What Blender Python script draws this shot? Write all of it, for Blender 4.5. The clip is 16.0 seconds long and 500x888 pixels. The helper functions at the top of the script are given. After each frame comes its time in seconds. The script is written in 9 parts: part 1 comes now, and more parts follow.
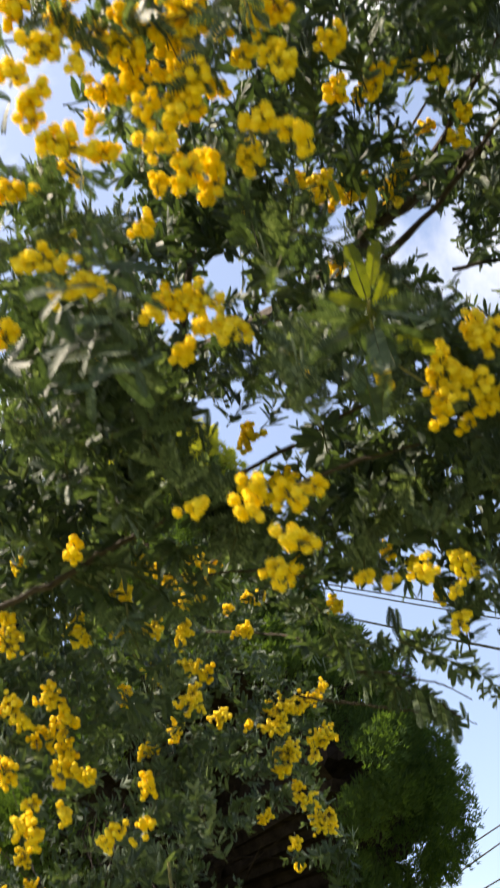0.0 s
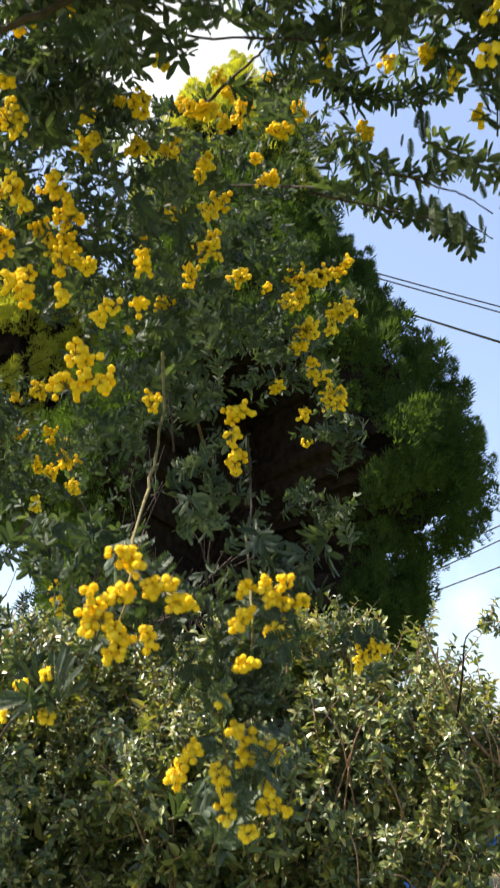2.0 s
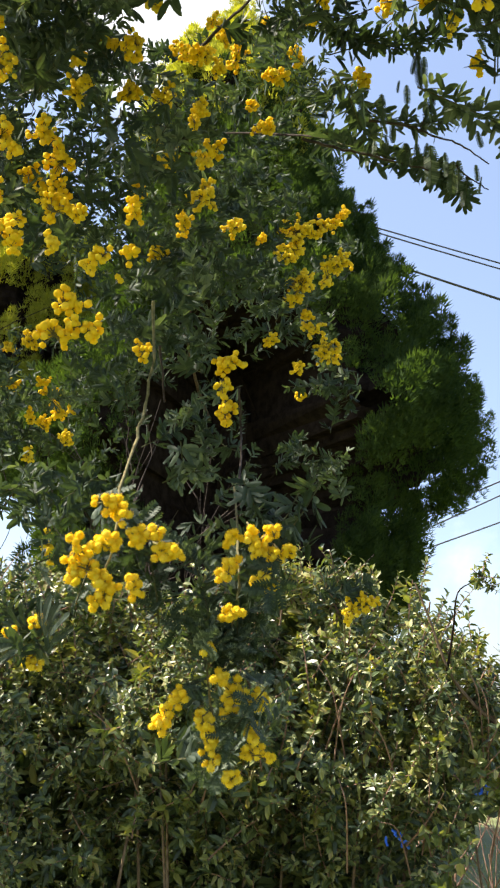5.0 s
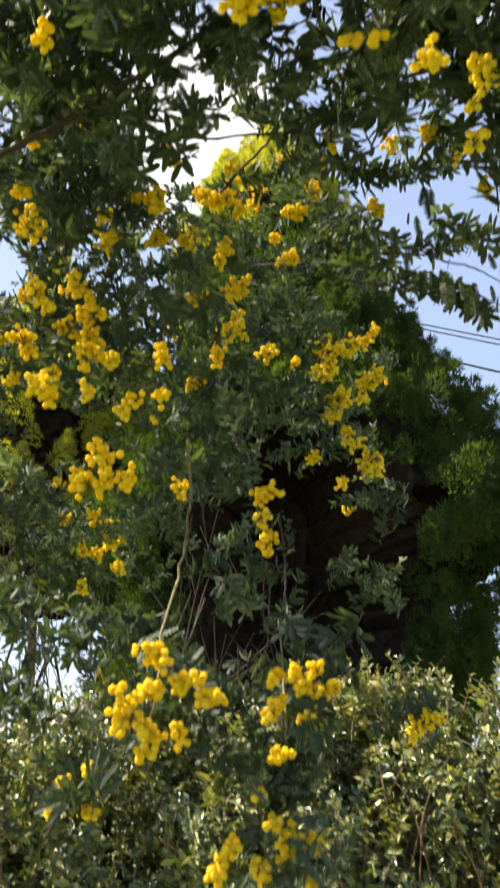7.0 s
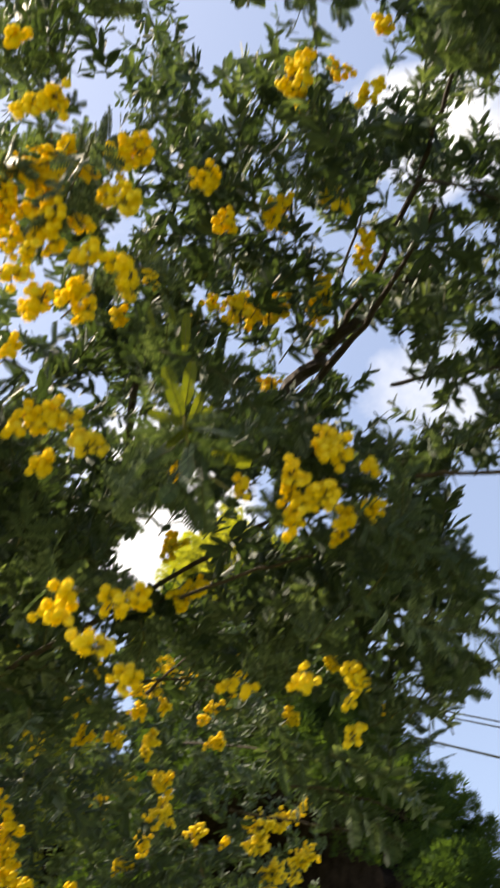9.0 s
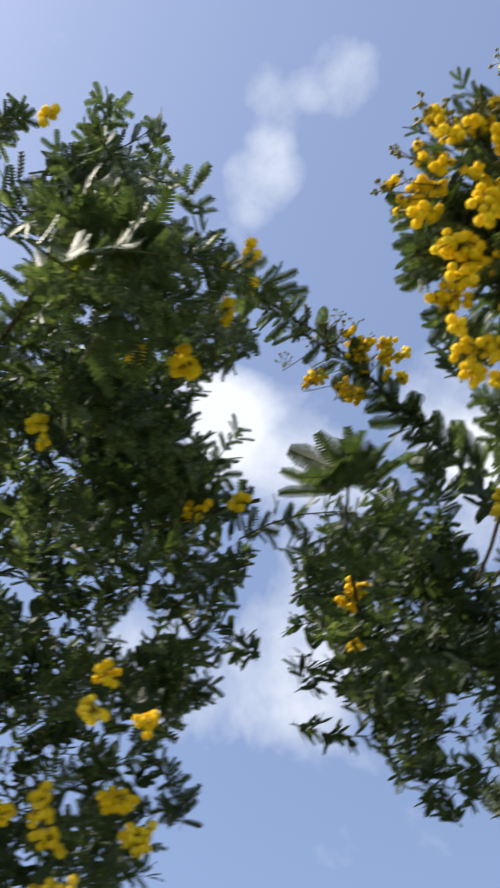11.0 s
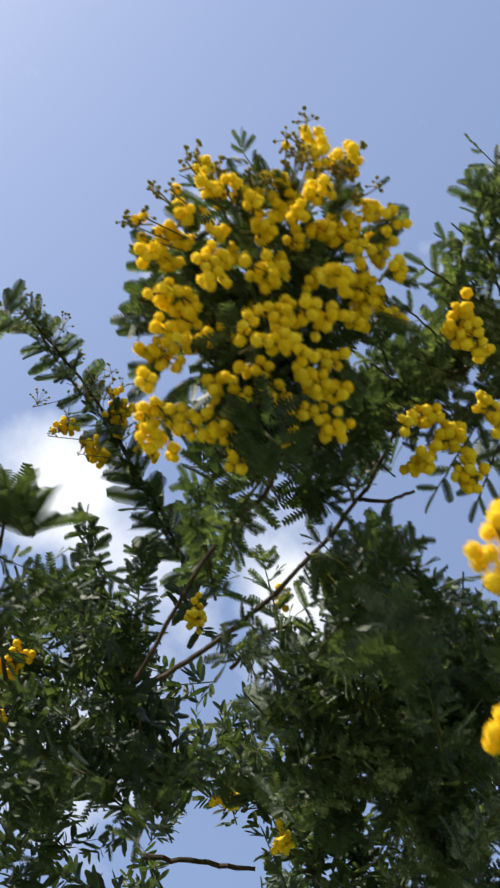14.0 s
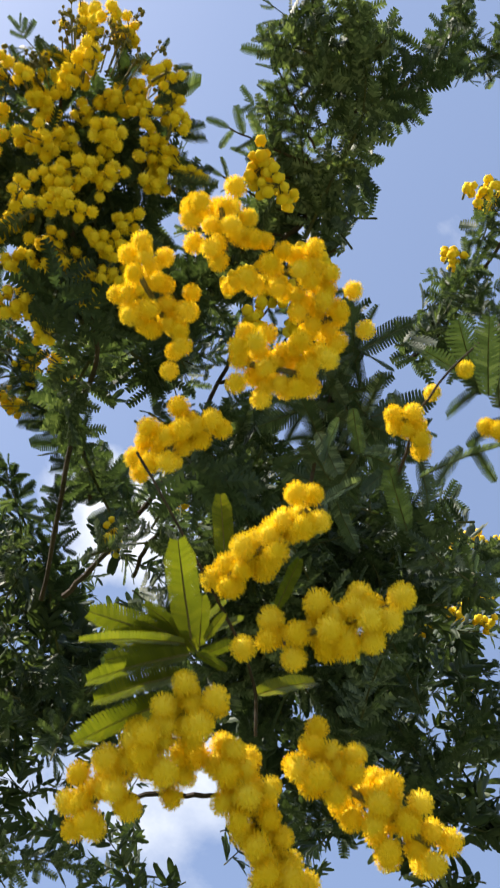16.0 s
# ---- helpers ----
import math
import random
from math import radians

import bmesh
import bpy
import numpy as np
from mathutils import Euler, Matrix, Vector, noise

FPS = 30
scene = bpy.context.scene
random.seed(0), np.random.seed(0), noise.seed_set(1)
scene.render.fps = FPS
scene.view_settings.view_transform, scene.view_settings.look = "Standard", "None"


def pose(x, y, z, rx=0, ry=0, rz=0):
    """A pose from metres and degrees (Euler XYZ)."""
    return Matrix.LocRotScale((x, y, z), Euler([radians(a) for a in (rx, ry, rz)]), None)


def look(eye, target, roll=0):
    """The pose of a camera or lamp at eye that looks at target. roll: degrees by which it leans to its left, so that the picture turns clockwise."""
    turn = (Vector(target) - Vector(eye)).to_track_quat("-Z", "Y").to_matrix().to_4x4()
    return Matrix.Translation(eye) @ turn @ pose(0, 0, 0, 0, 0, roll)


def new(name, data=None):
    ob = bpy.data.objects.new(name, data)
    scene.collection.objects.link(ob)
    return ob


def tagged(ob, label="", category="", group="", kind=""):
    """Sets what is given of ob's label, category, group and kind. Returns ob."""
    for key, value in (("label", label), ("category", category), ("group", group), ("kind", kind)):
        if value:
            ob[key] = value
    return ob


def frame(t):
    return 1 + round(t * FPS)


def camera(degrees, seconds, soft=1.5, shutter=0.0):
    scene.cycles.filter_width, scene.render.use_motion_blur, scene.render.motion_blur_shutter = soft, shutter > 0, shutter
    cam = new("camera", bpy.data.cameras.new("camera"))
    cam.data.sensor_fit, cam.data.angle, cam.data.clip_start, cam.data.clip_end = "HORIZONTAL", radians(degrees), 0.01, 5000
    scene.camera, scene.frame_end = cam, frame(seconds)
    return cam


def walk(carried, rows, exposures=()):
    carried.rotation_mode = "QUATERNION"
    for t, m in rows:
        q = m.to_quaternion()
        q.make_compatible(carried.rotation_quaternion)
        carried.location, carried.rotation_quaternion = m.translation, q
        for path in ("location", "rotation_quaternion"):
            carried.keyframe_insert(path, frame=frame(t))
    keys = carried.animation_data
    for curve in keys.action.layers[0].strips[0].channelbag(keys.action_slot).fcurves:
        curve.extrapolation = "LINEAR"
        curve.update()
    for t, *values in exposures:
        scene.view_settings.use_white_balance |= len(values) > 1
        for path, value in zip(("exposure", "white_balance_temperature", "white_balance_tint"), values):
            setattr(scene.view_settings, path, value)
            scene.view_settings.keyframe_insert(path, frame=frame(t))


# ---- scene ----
cam = camera(29.5, 16.0, soft=2.2, shutter=0.4)
PATH = [
    (0.0, pose(-0.0409, -0.1264, 1.6411, 126.67, 4.81, -0.40)),
    (0.5, pose(-0.0082, -0.0879, 1.6028, 122.62, 2.43, 0.19)),
    (1.0, pose(-0.0083, -0.0598, 1.5735, 116.09, 0.31, -0.47)),
    (1.5, pose(-0.0032, -0.0290, 1.5403, 111.15, -0.86, -0.01)),
    (2.0, pose(-0.0010, -0.0073, 1.5136, 107.95, -1.65, 0.01)),
    (2.5, pose(0.0032, -0.0011, 1.5007, 105.95, -2.70, -0.29)),
    (3.0, pose(-0.0007, -0.0019, 1.5009, 105.34, -2.99, -0.14)),
    (3.5, pose(0.0000, 0.0000, 1.5000, 105.00, -3.00, 0.00)),
    (3.7, pose(-0.0008, 0.0010, 1.5013, 104.83, -2.93, -0.00)),
    (5.8, pose(0.0089, -0.0157, 1.5134, 106.60, -1.86, -0.20)),
    (6.0, pose(0.0080, -0.0184, 1.5127, 107.10, -1.50, 0.43)),
    (6.5, pose(0.0116, -0.0156, 1.5150, 108.22, -0.46, 2.60)),
    (7.0, pose(0.0242, -0.0198, 1.5311, 111.48, 0.55, 4.28)),
    (7.5, pose(0.0447, -0.0310, 1.5712, 118.04, -0.36, 6.12)),
    (8.0, pose(0.0835, -0.0744, 1.5917, 125.79, -1.53, 7.42)),
    (8.5, pose(0.0979, -0.0943, 1.5975, 130.33, -0.48, 6.65)),
    (9.0, pose(0.0768, -0.1434, 1.6200, 133.40, 1.69, 2.36)),
    (9.5, pose(0.0996, -0.2022, 1.6303, 136.40, 2.64, -3.31)),
    (10.0, pose(0.1466, -0.2490, 1.6256, 141.03, 3.53, -6.56)),
    (12.3, pose(0.3458, -0.2762, 1.6778, 152.23, -0.46, -41.50)),
    (12.5, pose(0.3466, -0.2790, 1.6856, 152.00, -0.00, -42.00)),
    (13.0, pose(0.3251, -0.2886, 1.6861, 152.88, 1.30, -43.65)),
    (13.5, pose(0.3160, -0.3061, 1.6854, 152.71, 1.06, -43.36)),
    (14.0, pose(0.3615, -0.2766, 1.6672, 153.82, 0.51, -42.75)),
    (14.5, pose(0.4254, -0.2862, 1.6501, 155.50, 0.03, -38.56)),
    (15.0, pose(0.4571, -0.3082, 1.6468, 155.12, 0.40, -35.22)),
    (15.5, pose(0.4747, -0.3053, 1.6411, 154.95, 1.17, -34.34)),
    (16.0, pose(0.4876, -0.2949, 1.6357, 154.39, 1.43, -34.53)),
]
walk(cam, PATH, [(0, 1.68, 7700, 10), (1.2, 1.72, 7400, 10), (2.5, 1.6, 7100, 10), (3.5, 1.6, 7100, 10), (6.5, 1.62, 7400, 10), (7.5, 1.7, 8100, 10), (8.5, 1.68, 8700, 11), (9.0, 1.58, 8000, 10), (10.0, 1.1, 6800, 10), (12.5, 1.13, 6900, 9), (13.2, 1.2, 6900, 9), (14.0, 1.15, 6900, 9), (15, 1.22, 6850, 9), (16, 1.28, 6900, 9)])

# ---- world, sun ----
SUN_AZ, SUN_EL = radians(84), radians(51)      # azimuth from +y towards -x
world = bpy.data.worlds.new("sky")
scene.world = world
world.use_nodes = True
wn, wl = world.node_tree.nodes, world.node_tree.links
sky = wn.new("ShaderNodeTexSky")
sky.sky_type, sky.sun_disc = 'NISHITA', False
sky.sun_elevation, sky.sun_rotation = SUN_EL, -SUN_AZ
sky.air_density, sky.dust_density, sky.ozone_density = 1.0, 1.6, 1.2
geo = wn.new("ShaderNodeTexCoord")
cn = wn.new("ShaderNodeTexNoise")
cn.inputs["Scale"].default_value, cn.inputs["Detail"].default_value, cn.inputs["Roughness"].default_value = 4.2, 9, 0.58
cn.inputs["Distortion"].default_value = 0.25
cr = wn.new("ShaderNodeValToRGB")
cr.color_ramp.elements[0].position, cr.color_ramp.elements[1].position = 0.605, 0.88
tint = wn.new("ShaderNodeMix")
tint.data_type, tint.blend_type = 'RGBA', 'MULTIPLY'
tint.inputs[0].default_value = 1.0
tint.inputs[7].default_value = (0.965, 0.99, 1.03, 1)
haze = wn.new("ShaderNodeMix")
haze.data_type = 'RGBA'
haze.inputs[0].default_value = 0.25
haze.inputs[7].default_value = (2.7, 3.5, 5.9, 1)
mixc = wn.new("ShaderNodeMix")
mixc.data_type = 'RGBA'
mixc.inputs[7].default_value = (4.9, 5.25, 6.0, 1)
mp = wn.new("ShaderNodeMapping")
mp.inputs["Location"].default_value = (1.3, 5.2, 2.1)
wl.new(geo.outputs["Generated"], mp.inputs["Vector"])
wl.new(mp.outputs[0], cn.inputs["Vector"])
fac = cn.outputs["Fac"]
for cx, cy, cz, size, amount in [
        (-0.126, 0.765, 0.631, 8.0, 0.16),
        (-0.066, 0.774, 0.629, 6.0, 0.12),
        (-0.113, 0.754, 0.647, 7.0, 0.10),
        (-0.121, 0.737, 0.665, 6.0, 0.10),
        (-0.098, 0.777, 0.622, 7.0, 0.17),
        (0.140, 0.243, 0.960, 3.2, 0.19),
        (0.126, 0.177, 0.976, 3.2, 0.16),
        (0.173, 0.125, 0.977, 3.2, 0.17),
        (0.141, 0.322, 0.936, 3.5, 0.16),
        (0.171, 0.354, 0.919, 3.0, 0.16),
        (0.234, 0.465, 0.853, 7.0, 0.20),
        (0.314, 0.507, 0.803, 6.0, 0.20),
        (0.414, 0.426, 0.804, 6.0, 0.13),
        (0.374, 0.123, 0.919, 6.0, -0.12),
        (0.175, 0.685, 0.707, 6.0, 0.13),
        (0.461, 0.222, 0.859, 8.0, -0.20),
        (0.170, 0.480, 0.861, 5.0, 0.20),
        (0.460, 0.398, 0.794, 5.0, 0.16),
        (0.495, 0.233, 0.837, 7.0, -0.15),
        (0.112, 0.456, 0.883, 6.0, 0.04),
        (0.179, 0.471, 0.864, 7.0, 0.08),
        (0.407, 0.365, 0.837, 6.0, 0.10),
        (0.318, 0.625, 0.713, 8.0, 0.12),
]:
    dot = wn.new("ShaderNodeVectorMath")
    dot.operation = 'DOT_PRODUCT'
    dot.inputs[1].default_value = (cx, cy, cz)
    wl.new(geo.outputs["Generated"], dot.inputs[0])
    near_ = wn.new("ShaderNodeMapRange")
    near_.interpolation_type = 'SMOOTHSTEP'
    near_.inputs["From Min"].default_value, near_.inputs["From Max"].default_value = math.cos(radians(size)), 1.0
    near_.inputs["To Max"].default_value = amount
    wl.new(dot.outputs["Value"], near_.inputs["Value"])
    total = wn.new("ShaderNodeMath")
    wl.new(fac, total.inputs[0])
    wl.new(near_.outputs[0], total.inputs[1])
    fac = total.outputs[0]
wl.new(fac, cr.inputs[0])
wl.new(sky.outputs[0], tint.inputs[6])
wl.new(tint.outputs[2], haze.inputs[6])
wl.new(cr.outputs[0], mixc.inputs[0])
wl.new(haze.outputs[2], mixc.inputs[6])
bg = wn["Background"]
bg.inputs["Strength"].default_value = 0.091
wl.new(mixc.outputs[2], bg.inputs["Color"])

sun = new("sun", bpy.data.lights.new("sun", 'SUN'))
sun.data.energy, sun.data.angle, sun.data.color = 5.0, radians(0.53), (1.0, 0.94, 0.84)
to_sun = Vector((-math.sin(SUN_AZ) * math.cos(SUN_EL), math.cos(SUN_AZ) * math.cos(SUN_EL), math.sin(SUN_EL)))
sun.matrix_world = look(to_sun * 50, (0, 0, 0))


# ---- materials ----
def mat(name):
    m = bpy.data.materials.new(name)
    m.use_nodes = True
    n, l = m.node_tree.nodes, m.node_tree.links
    return m, n, l, n["Principled BSDF"]


def ramp(n, l, src, stops):
    r = n.new("ShaderNodeValToRGB")
    els = r.color_ramp.elements
    while len(els) < len(stops):
        els.new(0.5)
    for e, (p, c) in zip(els, stops):
        e.position, e.color = p, (*c, 1)
    l.new(src, r.inputs[0])
    return r


def leaf_mat(name, stops, thin, rough=0.5, trans=0.4, scale=60.0, spec=0.4, whole=1.0, spread=1.0):
    """Thin leaf: dull gloss above, light passing through, tint varied leaf by leaf and in blotches."""
    m, n, l, p = mat(name)
    g = n.new("ShaderNodeNewGeometry")
    ob = n.new("ShaderNodeObjectInfo")
    add = n.new("ShaderNodeMath")
    l.new(g.outputs["Random Per Island"], add.inputs[0])
    add.operation = 'MULTIPLY_ADD'
    add.inputs[1].default_value = 2.0 - whole
    own = n.new("ShaderNodeMath")
    own.operation = 'MULTIPLY'
    own.inputs[1].default_value = whole
    l.new(ob.outputs["Random"], own.inputs[0])
    l.new(own.outputs[0], add.inputs[2])
    nz = n.new("ShaderNodeTexNoise")
    nz.inputs["Scale"].default_value, nz.inputs["Detail"].default_value = scale, 4
    tc = n.new("ShaderNodeTexCoord")
    l.new(tc.outputs["Object"], nz.inputs["Vector"])
    mx = n.new("ShaderNodeMath")
    mx.operation = 'MULTIPLY_ADD'
    mx.inputs[1].default_value = 0.35 * spread
    l.new(add.outputs[0], mx.inputs[0])
    half = n.new("ShaderNodeMath")
    half.operation = 'MULTIPLY'
    half.inputs[1].default_value = 0.3 + 0.7 * (1 - spread)
    l.new(nz.outputs["Fac"], half.inputs[0])
    l.new(half.outputs[0], mx.inputs[2])
    r = ramp(n, l, mx.outputs[0], stops)
    l.new(r.outputs[0], p.inputs["Base Color"])
    p.inputs["Roughness"].default_value = rough
    p.inputs["Specular IOR Level"].default_value = spec
    t = n.new("ShaderNodeBsdfTranslucent")
    tm = n.new("ShaderNodeMix")
    tm.data_type, tm.blend_type = 'RGBA', 'MULTIPLY'
    tm.inputs[0].default_value = 1.0
    tm.inputs[7].default_value = (*thin, 1)
    l.new(r.outputs[0], tm.inputs[6])
    l.new(tm.outputs[2], t.inputs["Color"])
    ms = n.new("ShaderNodeMixShader")
    ms.inputs[0].default_value = trans
    l.new(p.outputs[0], ms.inputs[1])
    l.new(t.outputs[0], ms.inputs[2])
    l.new(ms.outputs[0], n["Material Output"].inputs["Surface"])
    return m


M_LEAF = leaf_mat("wattle_leaf", [(0.0, (0.014, 0.024, 0.019)), (0.38, (0.032, 0.049, 0.035)), (0.62, (0.057, 0.078, 0.058)), (0.82, (0.155, 0.184, 0.142))], (2.0, 2.2, 0.6), 0.55, 0.2, 120, 0.13)
# yellower copy of the leaf; sunlight through near leaves is put into its colour
M_BLADE = leaf_mat("sunlit_wattle_leaf", [(0.0, (0.04, 0.056, 0.013)), (0.5, (0.068, 0.088, 0.019)), (1.0, (0.115, 0.125, 0.032))], (2.2, 2.0, 0.4), 0.5, 0.42, 300, 0.2)
M_FLOWER = leaf_mat("wattle_blossom", [(0.0, (0.78, 0.5, 0.02)), (0.5, (0.87, 0.66, 0.05)), (1.0, (0.93, 0.8, 0.14))], (1.06, 0.95, 0.45), 0.9, 0.3, 900, 0.05)
M_BUD = leaf_mat("wattle_bud", [(0.0, (0.1, 0.1, 0.03)), (0.5, (0.2, 0.16, 0.035)), (1.0, (0.5, 0.38, 0.04))], (1.0, 1.0, 0.6), 0.7, 0.15, 900)
M_HEDGE = leaf_mat("hedge_leaf", [(0.0, (0.022, 0.036, 0.016)), (0.3, (0.036, 0.058, 0.024)), (0.56, (0.095, 0.13, 0.048)), (0.8, (0.26, 0.27, 0.1)), (1.0, (0.4, 0.27, 0.13))], (1.7, 1.7, 0.5), 0.38, 0.24, 25, 0.55, 0.0)
M_TIP = leaf_mat("hedge_new_leaf", [(0.0, (0.06, 0.085, 0.025)), (0.4, (0.125, 0.16, 0.045)), (0.75, (0.27, 0.275, 0.09)), (1.0, (0.38, 0.27, 0.13))], (1.5, 1.4, 0.4), 0.45, 0.3, 25, 0.35, 0.0)
M_CONIFER = leaf_mat("conifer_scale", [(0.0, (0.014, 0.027, 0.013)), (0.4, (0.03, 0.052, 0.02)), (0.7, (0.054, 0.083, 0.027)), (1.0, (0.108, 0.136, 0.038))], (1.6, 1.7, 0.5), 0.8, 0.42, 1.1, 0.03, 0.0, 0.4)
# lit counterpart of the conifer green, sunlight painted in as yellow
M_SUNLIT = leaf_mat("sunlit_conifer_scale", [(0.0, (0.2, 0.235, 0.045)), (0.5, (0.32, 0.335, 0.07)), (1.0, (0.46, 0.44, 0.1))], (1.5, 1.45, 0.4), 0.8, 0.45, 1.1, 0.03, 0.0, 0.5)
M_GRASS = leaf_mat("grass_blade", [(0.0, (0.1, 0.14, 0.03)), (0.6, (0.22, 0.26, 0.07)), (1.0, (0.36, 0.34, 0.14))], (1.4, 1.4, 0.5), 0.6, 0.3, 2.0, 0.2, 0.0)
M_FAR = leaf_mat("far_foliage", [(0.0, (0.09, 0.1, 0.07)), (1.0, (0.17, 0.16, 0.12))], (1.2, 1.2, 0.8), 0.8, 0.2, 1.5)


def bark_mat(name, dark, light, scale, gloss=0.2):
    m, n, l, p = mat(name)
    tc = n.new("ShaderNodeTexCoord")
    a = n.new("ShaderNodeTexNoise")
    a.inputs["Scale"].default_value, a.inputs["Detail"].default_value = scale, 8
    b = n.new("ShaderNodeTexNoise")
    b.inputs["Scale"].default_value, b.inputs["Detail"].default_value = scale * 7, 4
    for q in (a, b):
        l.new(tc.outputs["Object"], q.inputs["Vector"])
    mx = n.new("ShaderNodeMath")
    mx.operation = 'MULTIPLY_ADD'
    mx.inputs[1].default_value, mx.inputs[2].default_value = 0.45, 0.0
    l.new(b.outputs["Fac"], mx.inputs[0])
    l.new(a.outputs["Fac"], mx.inputs[2])
    r = ramp(n, l, mx.outputs[0], [(0.45, dark), (0.9, light)])
    l.new(r.outputs[0], p.inputs["Base Color"])
    p.inputs["Roughness"].default_value = 0.85
    p.inputs["Specular IOR Level"].default_value = gloss
    bp = n.new("ShaderNodeBump")
    bp.inputs["Strength"].default_value, bp.inputs["Distance"].default_value = 0.6, 0.002
    l.new(mx.outputs[0], bp.inputs["Height"])
    l.new(bp.outputs[0], p.inputs["Normal"])
    return m


M_BARK = bark_mat("wattle_bark", (0.014, 0.01, 0.008), (0.055, 0.039, 0.032), 90)
M_TWIG = bark_mat("green_twig", (0.06, 0.062, 0.028), (0.2, 0.17, 0.08), 150)
M_STALK = bark_mat("leaf_stalk", (0.028, 0.034, 0.018), (0.085, 0.085, 0.04), 150)
M_WOOD = bark_mat("brown_wood", (0.07, 0.045, 0.03), (0.22, 0.15, 0.1), 40)
# near-black colour stands in for the shade in the conifer's hollow
M_NEAR_BLACK = bark_mat("shade_black_bough", (0.008, 0.006, 0.005), (0.032, 0.023, 0.019), 9, 0.0)
M_RED = bark_mat("reddish_twig", (0.12, 0.06, 0.045), (0.32, 0.2, 0.15), 60)
M_GREY = bark_mat("grey_wood", (0.12, 0.11, 0.1), (0.3, 0.27, 0.24), 15)


def ground_mat():
    m, n, l, p = mat("lawn_soil")
    tc = n.new("ShaderNodeTexCoord")
    a = n.new("ShaderNodeTexNoise")
    a.inputs["Scale"].default_value, a.inputs["Detail"].default_value = 0.6, 6
    b = n.new("ShaderNodeTexNoise")
    b.inputs["Scale"].default_value, b.inputs["Detail"].default_value = 35, 6
    for q in (a, b):
        l.new(tc.outputs["Object"], q.inputs["Vector"])
    ad = n.new("ShaderNodeMath")
    ad.operation = 'MULTIPLY_ADD'
    ad.inputs[1].default_value = 0.5
    l.new(a.outputs["Fac"], ad.inputs[0])
    sc = n.new("ShaderNodeMath")
    sc.operation = 'MULTIPLY'
    sc.inputs[1].default_value = 0.5
    l.new(b.outputs["Fac"], sc.inputs[0])
    l.new(sc.outputs[0], ad.inputs[2])
    r = ramp(n, l, ad.outputs[0], [(0.3, (0.07, 0.09, 0.03)), (0.55, (0.13, 0.15, 0.05)), (0.75, (0.22, 0.21, 0.09))])
    l.new(r.outputs[0], p.inputs["Base Color"])
    p.inputs["Roughness"].default_value = 0.95
    bp = n.new("ShaderNodeBump")
    bp.inputs["Strength"].default_value, bp.inputs["Distance"].default_value = 0.7, 0.03
    l.new(b.outputs["Fac"], bp.inputs["Height"])
    l.new(bp.outputs[0], p.inputs["Normal"])
    return m


M_GROUND = ground_mat()
M_CABLE, _n, _l, _p = mat("black_cable")
_p.inputs["Base Color"].default_value, _p.inputs["Roughness"].default_value = (0.03, 0.03, 0.035, 1), 0.6
M_BLUE, _n, _l, _p = mat("blue_plastic")
_p.inputs["Base Color"].default_value, _p.inputs["Roughness"].default_value = (0.02, 0.13, 0.75, 1), 0.35
rnd = random.Random(7)


# ---- mesh tools ----
def mesh(name, verts, faces, mats, index=None, smooth=False):
    me = bpy.data.meshes.new(name)
    me.from_pydata([tuple(v) for v in verts], [], [tuple(int(i) for i in f) for f in faces])
    for m in mats:
        me.materials.append(m)
    if index is not None:
        me.polygons.foreach_set("material_index", np.asarray(index, dtype=np.int32))
    if smooth:
        me.polygons.foreach_set("use_smooth", [True] * len(me.polygons))
    me.update()
    return me


def part(name, me, parent, label="", m=None):
    ob = new(name, me)
    ob.parent = parent
    if m is not None:
        ob.matrix_basis = m
    if label:
        ob["label"] = label
    return ob


class Pile:
    """Gathers copies of small templates into one vertex and face list."""

    def __init__(self):
        self.v, self.f, self.i, self.n = [], [], [], 0

    def add(self, verts, faces, m=None, mi=0):
        v = np.asarray(verts, dtype=float)
        if m is not None:
            a = np.array(m)
            v = v @ a[:3, :3].T + a[:3, 3]
        self.v.append(v)
        for f in faces:
            self.f.append([k + self.n for k in f])
        self.i += [mi] * len(faces)
        self.n += len(v)

    def mesh(self, name, mats, smooth=False):
        return mesh(name, np.concatenate(self.v), self.f, mats, self.i, smooth)


def frame_to(direction, spin=0.0):
    """A turn that carries +z to the direction, spun about it."""
    return Vector(direction).to_track_quat('Z', 'Y').to_matrix().to_4x4() @ Matrix.Rotation(spin, 4, 'Z')


def tube(points, radii, sides=6):
    """A tapered stem through the points; its rings turn with the path."""
    P = [Vector(p) for p in points]
    verts, faces = [], []
    up = Vector((0.13, 0.21, 0.97))
    for k, p in enumerate(P):
        d = (P[min(k + 1, len(P) - 1)] - P[max(k - 1, 0)]).normalized()
        a = d.cross(up)
        if a.length < 1e-3:
            a = d.cross(Vector((1, 0, 0)))
        a.normalize()
        b = d.cross(a)
        for s in range(sides):
            w = 2 * math.pi * s / sides
            verts.append(p + (a * math.cos(w) + b * math.sin(w)) * radii[k])
    for k in range(len(P) - 1):
        for s in range(sides):
            t = (s + 1) % sides
            faces.append((k * sides + s, k * sides + t, k * sides + sides + t, k * sides + sides + s))
    faces.append(tuple(range(sides))[::-1])
    faces.append(tuple(range((len(P) - 1) * sides, len(P) * sides)))
    return [tuple(v) for v in verts], faces


